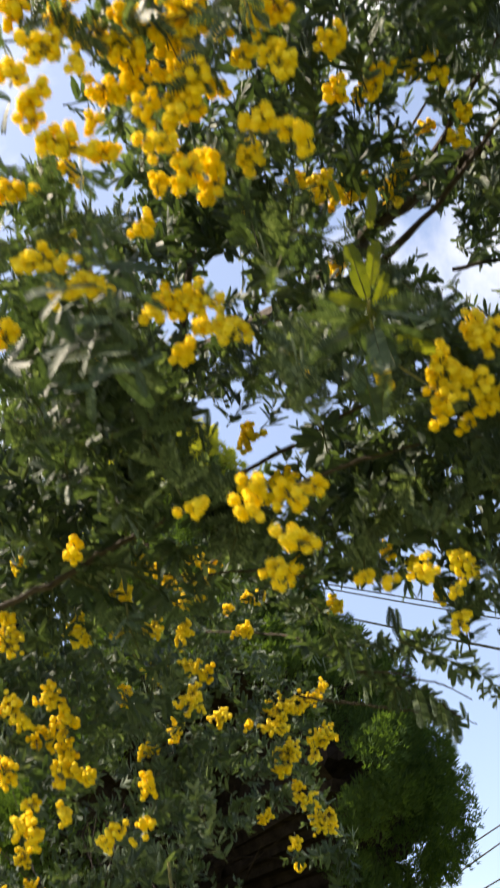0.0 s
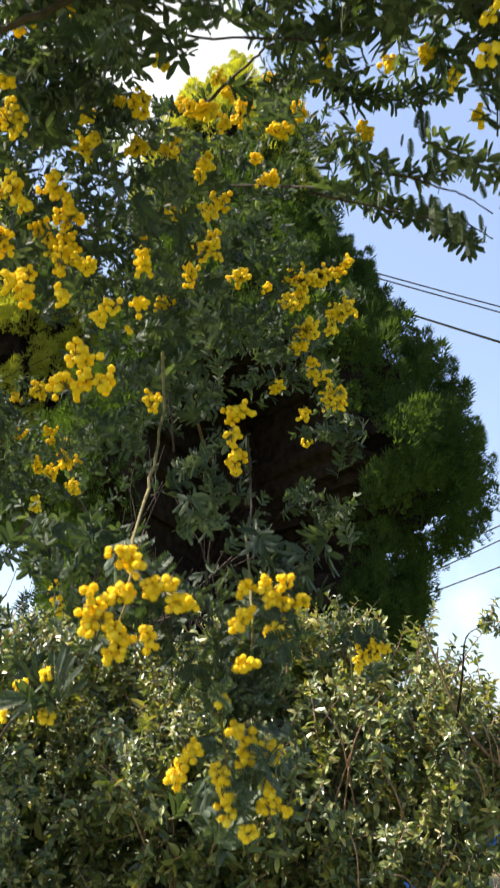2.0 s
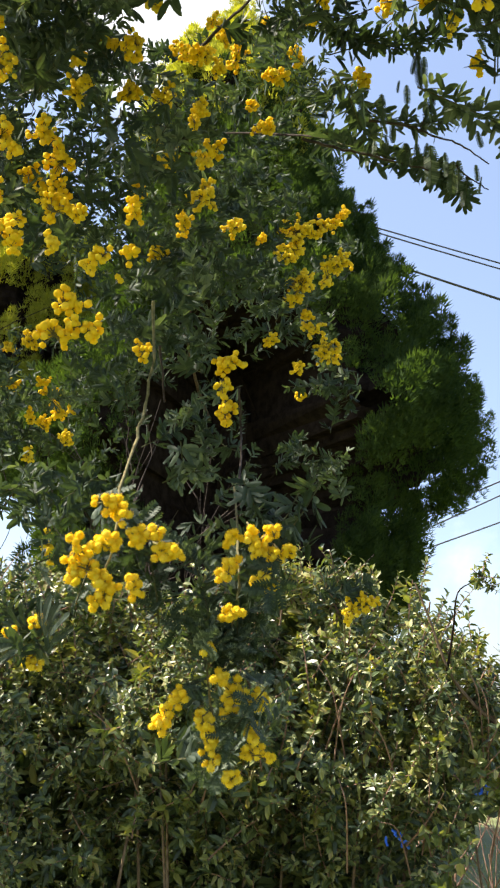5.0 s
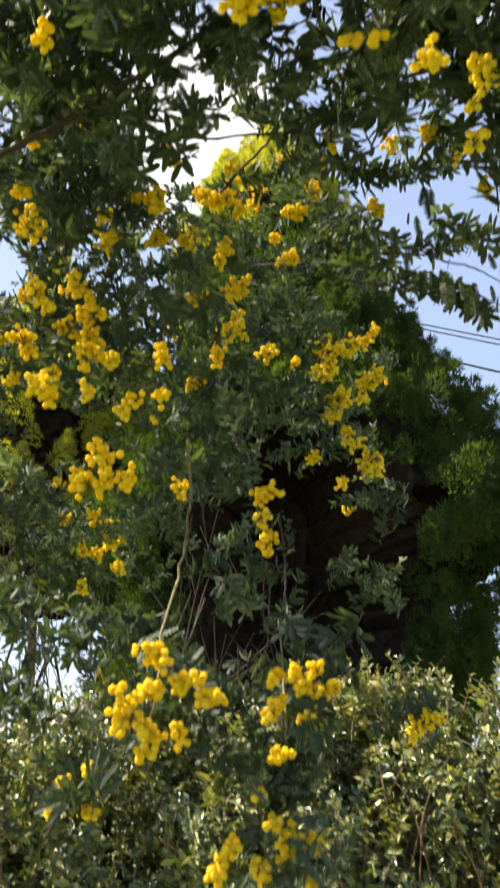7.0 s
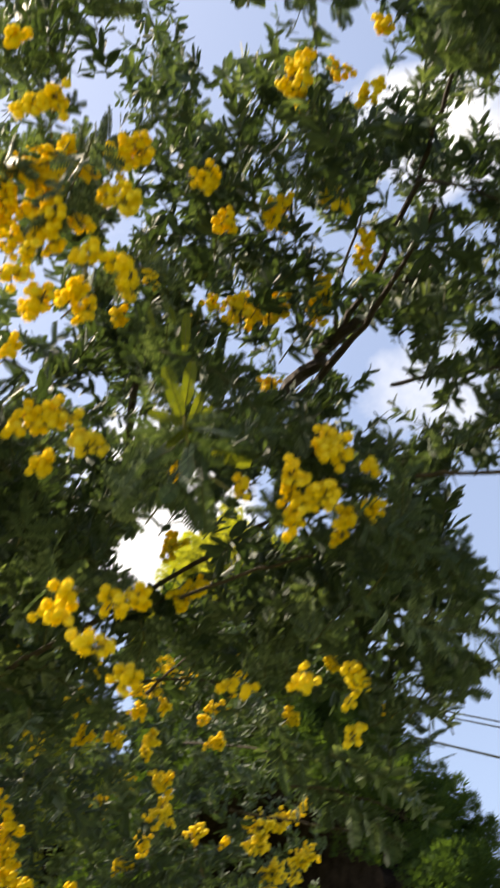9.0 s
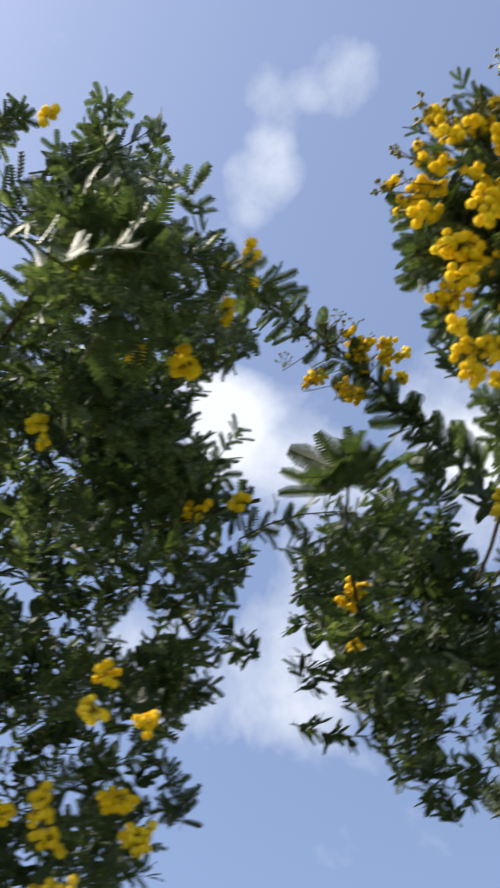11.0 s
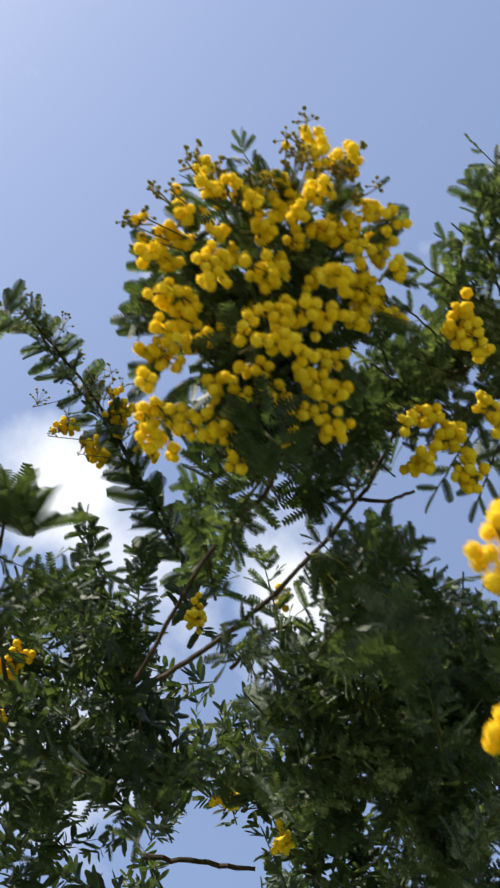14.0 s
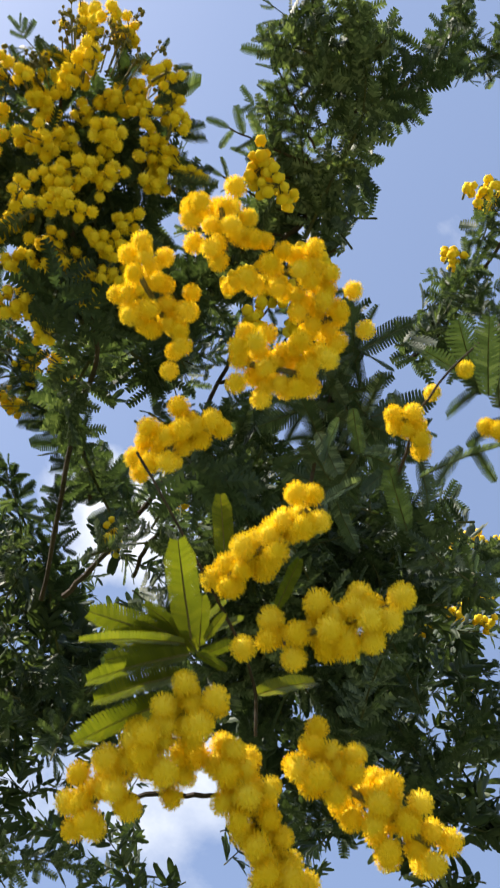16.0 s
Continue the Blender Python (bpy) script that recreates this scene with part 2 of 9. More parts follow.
def spline(ctrl, steps=6):
    """Points along a smooth line through the control points."""
    C = [Vector(c) for c in ctrl]
    C = [C[0] * 2 - C[1]] + C + [C[-1] * 2 - C[-2]]
    out = []
    for k in range(1, len(C) - 2):
        a, b, c, d = C[k - 1:k + 3]
        for s in range(steps):
            t = s / steps
            out.append(0.5 * ((2 * b) + (c - a) * t + (2 * a - 5 * b + 4 * c - d) * t * t + (3 * b - a - 3 * c + d) * t ** 3))
    out.append(C[-2])
    return out


def ico(level):
    bm = bmesh.new()
    bmesh.ops.create_icosphere(bm, subdivisions=level, radius=1.0)
    v = [tuple(p.co) for p in bm.verts]
    f = [[p.index for p in q.verts] for q in bm.faces]
    bm.free()
    return np.array(v), f


# ---- setting ----
def ground():
    bm = bmesh.new()
    bmesh.ops.create_grid(bm, x_segments=60, y_segments=60, size=600)
    for v in bm.verts:
        d = v.co.length
        if d > 12:
            v.co.z = 0.5 * noise.noise(v.co * 0.02)
    me = bpy.data.meshes.new("ground")
    bm.to_mesh(me)
    bm.free()
    me.materials.append(M_GROUND)
    return tagged(new("ground", me), "grassy lawn with bare patches in sunlight", "ground", kind="structure")


ground()


def grass():
    pile = Pile()
    r = random.Random(11)
    for k in range(9000):
        x, y = r.uniform(-1.0, 5.0), r.uniform(4.4, 12)
        h = r.uniform(0.03, 0.09)
        a = r.uniform(0, 6.28)
        w, lean = 0.004 + 0.002 * r.random(), r.uniform(0, 0.05)
        c, s = math.cos(a), math.sin(a)
        pile.add([(x - c * w, y - s * w, 0), (x + c * w, y + s * w, 0), (x - s * lean, y + c * lean, h)], [(0, 1, 2)])
    return tagged(new("grass", pile.mesh("grass", [M_GRASS])), "short sunlit lawn grass on the ground", "grass", kind="stuff")


grass()


# ---- conifer ----
def tuft():
    """One feathery tuft along +z: narrow blades fanned out."""
    tv, tf = [], []
    for b in range(5):
        a = (b - 2) * 0.36
        L = 1.0 - 0.14 * abs(b - 2)
        d = np.array([math.sin(a), 0.16 * ((b * 37) % 5 - 2), math.cos(a)])
        base = np.array([0.1 * math.sin(a * 2), 0, 0.03 * abs(b - 2)])
        side = np.array([math.cos(a), 0.3, -math.sin(a)]) * 0.075
        k = len(tv)
        tv += [base + d * L * 0.3 + side, base + d * L, base + d * L * 0.25 - side]
        tf += [(k, k + 1, k + 2)]
    return np.array(tv), tf


TUFT = tuft()


def plume(r):
    """A soft upright plume of unit height: tufts closing to a pointed tip."""
    pile = Pile()
    for j in range(56):
        t = (j + 0.5) / 56
        a = j * 2.4 + r.uniform(-0.4, 0.4)
        w = 0.36 * math.sin(math.pi * min(1, 0.25 + 0.75 * t)) ** 0.8 * r.uniform(0.5, 1.0)
        d = Vector((math.cos(a) * (0.5 - 0.35 * t), math.sin(a) * (0.5 - 0.35 * t), 0.8 + 0.5 * t))
        sz = r.uniform(0.17, 0.29)
        m = Matrix.Translation((math.cos(a) * w, math.sin(a) * w, t * 0.85)) @ frame_to(d, r.uniform(0, 6.28)) @ Matrix.Diagonal((sz, sz, sz, 1))
        pile.add(*TUFT, m)
    return np.concatenate(pile.v), pile.f


def conifer(x0, y0, prof, count, hollow, seed, m_leaf, label):
    tree = tagged(new("conifer_tree"), label, "tree")
    tree.location = (x0, y0, 0)
    low, high = prof[0][0], prof[-1][0]
    thick = 0.22 if hollow else 0.07
    pts = spline([(0, 0, -0.1), (0.05, 0, high * 0.3), (-0.05, 0, high * 0.65), (0.05, 0, high - 0.2)], 5)
    v, f = tube(pts, [thick * (1 - k / len(pts)) + 0.02 for k in range(len(pts))], 9)
    part("trunk", mesh("trunk", v, f, [M_WOOD]), tree)
    r = random.Random(seed)
    zs, rs = [p[0] for p in prof], [p[1] for p in prof]

    def reach(z, c=0.0):
        # left side slimmed to fit the camera's view, uncovering the yellow-green conifer behind
        return float(np.interp(z, zs, rs)) * (1 - (float(np.interp(z, [4.3, 5.0, 7.2, 8.4], [0.15, 0.42, 0.42, 0.0])) if hollow else 0.0) * max(0.0, -c))

    def in_hollow(x, y, z):
        return hollow and y < -0.2 and z < 5.7 and (z - 3.9) ** 2 / 3.0 + (x - 0.35) ** 2 / 1.25 < 1

    # opaque core added to block light through the crown, its near-black standing for shade
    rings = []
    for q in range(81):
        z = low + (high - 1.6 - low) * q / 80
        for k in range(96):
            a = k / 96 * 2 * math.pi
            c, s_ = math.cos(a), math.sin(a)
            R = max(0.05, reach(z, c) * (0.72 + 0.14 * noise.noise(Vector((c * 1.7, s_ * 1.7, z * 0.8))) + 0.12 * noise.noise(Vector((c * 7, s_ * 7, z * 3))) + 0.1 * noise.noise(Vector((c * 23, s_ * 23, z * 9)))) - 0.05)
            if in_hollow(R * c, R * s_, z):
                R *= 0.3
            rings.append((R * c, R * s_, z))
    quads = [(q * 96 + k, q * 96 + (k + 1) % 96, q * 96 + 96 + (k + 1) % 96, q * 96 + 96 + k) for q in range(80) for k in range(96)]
    part("inner_bough", mesh("inner_bough", rings, quads, [M_NEAR_BLACK]), tree)
    shapes = [plume(r) for _ in range(7)]
    piles = [[Pile(), Pile()] for _ in range(6)]
    total = sum(reach(low + (high - low) * (q + 0.5) / 40) for q in range(40)) / 40
    for k in range(count):
        z = r.uniform(low, high)
        R = reach(z)
        if r.random() > 0.25 + 0.75 * R / (1.5 * total):
            continue
        a = r.uniform(0, 2 * math.pi)
        c, s_ = math.cos(a), math.sin(a)
        if s_ > 0.45 and k % 4:
            continue
        R = reach(z, c)
        bump = 0.16 * noise.noise(Vector((c * 2.2, s_ * 2.2, z * 0.9))) + 0.1 * noise.noise(Vector((c * 7, s_ * 7, z * 2.4)))
        layer = r.random()
        h = r.uniform(0.32, 0.56) * (0.65 + 0.35 * min(1.0, R / 1.5))
        q = max(0.0, R * (1 + bump * (1 - 0.8 * abs(c))) - 0.32 - 0.35 * layer ** 2)
        x, y = q * c, q * s_
        if in_hollow(x, y, z):
            continue
        d = Vector((c * r.uniform(0.25, 0.75), s_ * r.uniform(0.25, 0.75), 1.0)) + Vector((r.gauss(0, 0.15), r.gauss(0, 0.15), 0))
        wide = h * r.uniform(0.8, 1.15)
        m = Matrix.Translation((x, y, z - h * 0.55)) @ frame_to(d, r.uniform(0, 6.28)) @ Matrix.Diagonal((wide, wide, h, 1))
        # upper plumes take the yellow that paints the sun on the top
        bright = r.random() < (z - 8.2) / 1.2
        v, f = r.choice(shapes)
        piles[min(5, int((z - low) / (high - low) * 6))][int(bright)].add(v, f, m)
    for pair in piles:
        for pile, m in zip(pair, (m_leaf, M_SUNLIT)):
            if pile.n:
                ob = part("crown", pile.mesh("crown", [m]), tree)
                ob["kind"] = "stuff"
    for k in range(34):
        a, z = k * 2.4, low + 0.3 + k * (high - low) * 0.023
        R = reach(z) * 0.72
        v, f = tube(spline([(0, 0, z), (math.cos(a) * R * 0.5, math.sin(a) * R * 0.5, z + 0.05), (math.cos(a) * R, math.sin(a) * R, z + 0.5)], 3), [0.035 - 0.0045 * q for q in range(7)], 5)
        part("limb", mesh("limb", v, f, [M_NEAR_BLACK if k % 3 else M_WOOD]), tree)
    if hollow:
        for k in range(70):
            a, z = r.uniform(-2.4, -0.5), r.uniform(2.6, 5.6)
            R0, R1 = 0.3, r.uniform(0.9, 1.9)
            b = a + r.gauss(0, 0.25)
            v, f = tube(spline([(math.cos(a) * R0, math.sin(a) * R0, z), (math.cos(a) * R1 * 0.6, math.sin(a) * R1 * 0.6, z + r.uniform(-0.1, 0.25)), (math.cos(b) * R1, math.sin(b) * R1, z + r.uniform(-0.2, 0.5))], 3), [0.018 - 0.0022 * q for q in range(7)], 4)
            part("dead_twig", mesh("dead_twig", v, f, [M_NEAR_BLACK]), tree)


conifer(-0.45, 11.4, [(0.9, 1.8), (2.4, 2.3), (3.2, 2.7), (3.6, 2.6), (3.9, 2.8), (4.1, 3.3), (4.6, 3.6), (4.9, 3.5), (5.15, 2.95), (5.55, 3.22), (5.85, 3.06), (6.15, 2.8), (6.6, 2.52), (7.1, 2.25), (7.6, 1.98), (7.8, 1.76), (8.3, 1.56), (9.0, 1.4), (9.6, 1.22), (10.1, 0.98), (10.5, 0.62), (10.9, 0.25), (11.1, 0.08)],
        3700, True, 3, M_CONIFER, "tall broad conifer with dense feathery green foliage")
# the sunlight on this conifer is put into its yellow-green colour
conifer(-4.0, 13.0, [(4.3, 1.2), (4.9, 1.8), (5.4, 2.1), (6.6, 2.3), (7.8, 1.9), (9.0, 1.0), (10.2, 0.08)], 1100, False, 4, M_SUNLIT, "bright sunlit conifer with feathery yellow-green foliage")


# ---- hedge ----
def leaf_shape(L, W, fold=0.25, curl=0.12):
    """An oval leaf along +y, folded along its midrib and curling down towards a short blunt tip."""
    half = [(W * 0.95, L * 0.3, fold * W), (W * 0.75, L * 0.74, fold * W * 0.8 - curl * L * 0.5)]
    v = [(0, 0, 0)] + half + [(0, L, -curl * L)] + [(-x, y, z) for x, y, z in half[::-1]] + [(0, L * 0.5, -curl * L * 0.25)]
    return v, [(k, (k + 1) % 6, 6) for k in range(6)]


def hedge_top(x):
    return 2.0 + 0.07 * math.sin(x * 3.1) + 0.05 * math.sin(x * 7.7 + 1) - 0.05 - 0.95 * max(0, x - 0.5)


def hedge_shoot(r, leaves, length, lean):
    """A leafy shoot along +z: oval leaves in a spiral, smaller and more upright at the tip."""
    lv, lf = leaf_shape(0.036, 0.0088, 0.35, 0.3)
    pile = Pile()
    bend = r.uniform(-0.3, 0.3)
    pts = [Vector((bend * length * t * t, 0, length * t)) for t in (0, 0.35, 0.7, 1)]
    v, f = tube(pts, [0.0028, 0.0024, 0.0018, 0.001], 4)
    pile.add(v, f, None, 1)
    for k in range(leaves):
        t = (k + 0.6) / leaves
        p = Vector((bend * length * t * t, 0, length * t))
        az = k * 2.4 + r.gauss(0, 0.35)
        el = lean + 0.9 * t * t + r.gauss(0, 0.3)
        d = Vector((math.cos(az) * math.cos(el), math.sin(az) * math.cos(el), math.sin(el)))
        s = r.uniform(0.8, 1.2) * (1.1 - 0.45 * t * t)
        m = Matrix.Translation(p) @ d.to_track_quat('Y', 'Z').to_matrix().to_4x4() @ Matrix.Rotation(r.gauss(0, 0.45), 4, 'Y') @ Matrix.Diagonal((s * r.uniform(0.85, 1.2), s, s, 1))
        pile.add(lv, lf, m)
    return pile


def hedge():
    h = tagged(new("hedge"), "overgrown evergreen hedge with glossy oval leaves", "hedge")
    h.location = (0, 3.3, 0)
    r = random.Random(5)
    qv = [(0, 0, 0), (0.0095, 0.014, 0.004), (0.0085, 0.034, 0.001), (0, 0.053, -0.012), (-0.0085, 0.034, 0.001), (-0.0095, 0.014, 0.004)]
    qf = [(0, 1, 2, 3), (0, 3, 4, 5)]
    for k in range(26):
        x = r.uniform(-2.0, 1.15)
        t = hedge_top(x) * r.uniform(0.8, 1.0)
        b = r.uniform(0.3, 0.6)
        dx = r.uniform(-0.2, 0.2)
        v, f = tube(spline([(x, b, 0), (x + dx * 0.3, b - 0.05, t * 0.4), (x + dx, b - r.uniform(0.0, 0.12), t)], 4), [0.009 - 0.0007 * q for q in range(9)], 5)
        part("stem", mesh("stem", v, f, [M_WOOD]), h)
    # bare reddish stems that show among the leaves
    for k in range(34):
        x = r.uniform(-0.9, 1.1) if k > 16 else r.uniform(0.35, 1.1)
        z = hedge_top(x) * r.uniform(0.5, 0.97)
        dx, dz = r.uniform(-0.22, 0.16), r.uniform(0.05, 0.2)
        v, f = tube(spline([(x, 0.12, z - 0.16), (x + dx * 0.5, r.uniform(-0.1, 0.02), z + dz * 0.4), (x + dx, r.uniform(-0.16, -0.03), z + dz)], 4), [0.0034 - 0.00026 * q for q in range(9)], 5)
        part("bare_stem", mesh("bare_stem", v, f, [M_TWIG if k % 4 == 0 else M_RED]), h)
    old = [hedge_shoot(r, r.choice((19, 22, 25)), r.uniform(0.12, 0.2), r.uniform(-0.35, 0.2)) for _ in range(7)]
    yellowish = [hedge_shoot(r, r.choice((14, 16, 18)), r.uniform(0.09, 0.15), r.uniform(0.1, 0.5)) for _ in range(6)]
    meshes = [[p.mesh("leafy_shoot", [m, M_RED]) for p in q] for q, m in ((old, M_HEDGE), (yellowish, M_TIP))]
    flat = [[(np.concatenate(p.v), p.f, p.i) for p in q] for q in (old, yellowish)]
    joined = [[Pile() for _ in range(5)] for _ in range(2)]
    count = 0
    for k in range(2700):
        x = r.uniform(-1.7, 1.25)
        top = hedge_top(x)
        z = 0.55 + (top - 0.5) * (1 - r.random() ** 1.3)
        if x > 0.72 and z < 1.1 + 0.35 * (x - 0.72) or x > 0.95 and z < top - 0.3:
            continue
        if x < -1.0 and k % 3:
            continue
        face = 0.34 * noise.noise(Vector((x * 1.9, 3.7, z * 2.1))) + 0.13 * noise.noise(Vector((x * 5.2, 1.7, z * 5.2)))
        if noise.noise(Vector((x * 4.3 + 9, 0.3, z * 4.3))) > 0.22:
            face += 0.24
        edge = max(0.0, 1 - (top - z) / 0.4)
        under = max(0.0, 1.35 - z) * (0.35 if x < 0.35 else 0.15)
        y = face + 0.28 * edge ** 2 + under + 0.42 * r.random() ** 1.6
        d = Vector((r.gauss(0, 0.5), -0.75 + 0.45 * edge + r.gauss(0, 0.35), 0.55 + 0.5 * edge + r.gauss(0, 0.45)))
        # light new growth, more at upper right to paint in the sun there
        fresh = r.random() < 0.1 + 0.3 * edge + (0.22 if x > 0.15 and z > 1.25 else 0.0)
        s = r.uniform(0.65, 1.35)
        m = Matrix.Translation((x, y, z)) @ frame_to(d, r.uniform(0, 6.28)) @ Matrix.Diagonal((s, s, s, 1)) @ Matrix.Translation((0, 0, -0.08))
        which = r.randrange(6)
        if count < 300 and -0.8 < x < 0.95 and 0.95 < z and y < face + 0.16:
            part("leafy_shoot", meshes[int(fresh)][which], h, "", m)
            count += 1
        else:
            v, f, i = flat[int(fresh)][which]
            pile = joined[int(fresh)][min(4, int((x + 1.7) / 2.95 * 5))]
            pile.v.append(v @ np.array(m)[:3, :3].T + np.array(m)[:3, 3])
            pile.f += [[n + pile.n for n in q] for q in f]
            pile.i += i
            pile.n += len(v)
    # loose shoots that stand clear of the open end
    for k in range(26):
        x = r.uniform(0.62, 1.12)
        z = hedge_top(x) + r.uniform(-0.25, 0.06)
        d = Vector((r.gauss(0.25, 0.3), r.gauss(-0.1, 0.3), r.uniform(0.5, 1.0)))
        m = Matrix.Translation((x, r.uniform(-0.05, 0.3), z)) @ frame_to(d, r.uniform(0, 6.28)) @ Matrix.Translation((0, 0, -0.05))
        part("loose_shoot", r.choice(meshes[k % 2]), h, "", m)
    # a stout bare stem and a dark sprig that leave the open end
    for ctrl, r0 in (([(0.574, -0.043, 1.931), (0.623, -0.04, 1.809), (0.695, -0.013, 1.636), (0.787, 0.017, 1.531), (0.886, 0.037, 1.462)], 0.0085), ([(0.685, -0.013, 1.636), (0.701, -0.053, 1.784), (0.71, -0.083, 1.895), (0.758, -0.094, 1.935)], 0.0045)):
        pts = spline(ctrl, 4)
        v, f = tube(pts, [r0 * (0.35 + 0.65 * q / len(pts) if r0 > 0.005 else 1 - 0.7 * q / len(pts)) for q in range(len(pts))], 6)
        part("bare_stem", mesh("bare_stem", v, f, [M_NEAR_BLACK if r0 < 0.005 else M_WOOD]), h)
    for k in range(5):
        d = Vector((r.gauss(0.3, 0.5), r.gauss(-0.3, 0.4), r.gauss(0.1, 0.5)))
        m = Matrix.Translation((0.758, -0.094, 1.935)) @ Matrix.Translation((r.gauss(0, 0.03), 0, r.gauss(-0.01, 0.02))) @ frame_to(d, k * 2.1) @ Matrix.Diagonal((0.75, 0.75, 0.6, 1))
        part("loose_shoot", meshes[0][k], h, "", m)
    # dim inner leaves
    inner = Pile()
    for k in range(16000):
        x = r.uniform(-1.7, 1.05)
        z = hedge_top(x) * r.uniform(0.1, 0.93)
        if x > 0.7 and z < 1.15:
            continue
        s = r.uniform(1.3, 2.0)
        m = Matrix.Translation((x, r.uniform(0.45, 0.85), z)) @ Euler((r.gauss(0, 1), r.gauss(0, 1), r.gauss(0, 1))).to_matrix().to_4x4() @ Matrix.Diagonal((s, s, s, 1))
        inner.add(qv, qf, m)
    for pile, mats in [(p, [M_HEDGE, M_RED]) for p in joined[0]] + [(p, [M_TIP, M_RED]) for p in joined[1]] + [(inner, [M_HEDGE])]:
        if pile.n:
            ob = part("foliage", pile.mesh("foliage", mats), h)
            ob["kind"] = "stuff"


hedge()


# ---- bare shrub behind, at the open side of the hedge ----
def bare_shrub(x, y, height, seed, spread, m, label):
    s = tagged(new("bare_shrub"), label, "shrub")
    s.location = (x, y, 0)
    r = random.Random(seed)

    def grow(p, d, L, rad, depth):
        q = [p, p + d * L * 0.5 + Vector((r.gauss(0, 0.04), r.gauss(0, 0.04), 0)) * L, p + d * L]
        v, f = tube(spline(q, 3), [rad * (1 - 0.07 * k) for k in range(7)], 4 if depth else 6)
        part("branch", mesh("branch", v, f, [m]), s)
        if depth < 3:
            for k in range(3):
                nd = (d + Vector((r.gauss(0, 0.5), r.gauss(0, 0.5), r.gauss(0.15, 0.3)))).normalized()
                grow(q[1].lerp(q[2], r.random()), nd, L * r.uniform(0.5, 0.75), rad * 0.55, depth + 1)

    for k in range(4):
        grow(Vector((r.uniform(-spread, spread), r.uniform(-spread, spread) * 0.5, 0)), Vector((r.gauss(0, 0.25), r.gauss(0, 0.2), 1)).normalized(), height * 0.5, 0.0062 * height, 0)


bare_shrub(-1.9, 6.2, 3.9, 21, 0.5, M_BARK, "leafless brown shrub behind the hedge")
bare_shrub(-2.5, 7.6, 4.6, 23, 0.6, M_BARK, "leafless brown shrub behind the hedge")
bare_shrub(-1.2, 7.2, 3.4, 22, 0.5, M_BARK, "leafless brown shrub behind the hedge")

bare_shrub(1.15, 4.3, 1.5, 31, 0.3, M_RED, "leafless reddish brown shrub at the end of the hedge")
bare_shrub(1.45, 4.9, 1.55, 33, 0.35, M_RED, "leafless reddish brown shrub at the end of the hedge")


# ---- distant trees ----
def far_tree(x, y, h, seed):
    t = tagged(new("bare_tree"), "distant hazy leafless tree against the sky", "tree", group="far trees")
    t.location = (x, y, 0)
    r = random.Random(seed)
    v, f = tube([(0, 0, -0.3), (0.1, 0, h * 0.5), (0, 0, h)], [0.2, 0.12, 0.03], 6)
    part("trunk", mesh("trunk", v, f, [M_GREY]), t)
    pile = Pile()
    for k in range(240):
        a, z = r.uniform(0, 6.28), h * r.uniform(0.25, 1.0)
        R = h * 0.32 * math.sin(math.pi * min(1, (z / h - 0.15) / 0.95)) * r.uniform(0.4, 1)
        p = Vector((0, 0, z * 0.85))
        q = Vector((R * math.cos(a), R * math.sin(a), z))
        v, f = tube([p, p.lerp(q, 0.6) + Vector((0, 0, -0.1)), q], [0.035, 0.02, 0.008], 3)
        pile.add(v, f)
    part("crown", pile.mesh("crown", [M_FAR]), t)


for k, (x, y, h) in enumerate([(9, 42, 4.5), (12.5, 45, 5.2), (16, 44, 4.4), (-11, 48, 6), (-15, 45, 5), (20, 50, 5.5), (6.5, 50, 4.6)]):
    far_tree(x, y, h, 40 + k)


# ---- overhead cables ----
def cable(a, b, sag, rad):
    a, b = Vector(a), Vector(b)
    pts = []
    for k in range(17):
        t = k / 16
        p = a.lerp(b, t)
        p.z -= sag * 4 * t * (1 - t)
        pts.append(p)
    v, f = tube(pts, [rad] * 17, 6)
    ob = new("overhead_cable", mesh("overhead_cable", v, f, [M_CABLE]))
    tagged(ob, "thin dark overhead cable across the sky", "cable", group="overhead cables")


cable((0.545, 24.280, 15.254), (16.536, 25.480, 11.607), 0.12, 0.022)
cable((0.545, 24.520, 15.517), (16.710, 25.712, 11.908), 0.10, 0.022)
cable((0.578, 24.451, 14.617), (16.595, 25.780, 10.489), 0.12, 0.022)
cable((0.578, 24.451, 14.617), (16.786, 26.100, 10.463), 0.10, 0.022)
cable((-1.817, 26.232, 3.347), (14.837, 28.496, 11.852), 0.30, 0.022)
cable((2.324, 26.805, 5.910), (14.819, 28.404, 12.198), 0.30, 0.022)
cable((-1.817, 26.232, 3.347), (14.918, 28.913, 10.299), 0.20, 0.022)

# ---- bits of blue tape in the hedge ----
def blue_tie(p, seed):
    r = random.Random(seed)
    t = tagged(new("plastic_tie"), "small bright blue plastic ties in the hedge", "tie", group="blue ties")
    t.location = p
    for k in range(3):
        q = [Vector((r.gauss(0, 0.012), r.gauss(0, 0.006), r.gauss(0, 0.01)))]
        for s in range(3):
            q.append(q[-1] + Vector((r.gauss(0, 0.006), r.gauss(0, 0.004), -r.uniform(0.004, 0.012))))
        v, f = tube(spline(q, 3), [0.0045] * 10, 5)
        part("strip", mesh("strip", v, f, [M_BLUE]), t)


blue_tie((0.753, 3.281, 1.283), 0)
blue_tie((0.805, 3.284, 1.275), 1)
blue_tie((0.506, 3.323, 1.120), 2)
blue_tie((0.559, 3.329, 1.101), 3)

# ---- wattle tree ----
wattle = tagged(new("wattle_tree"), "flowering golden wattle tree with silvery green feathery leaves", "tree")
wattle.location = (-1.2, 1.7, 0)
W0 = Matrix.Translation(-Vector(wattle.location))


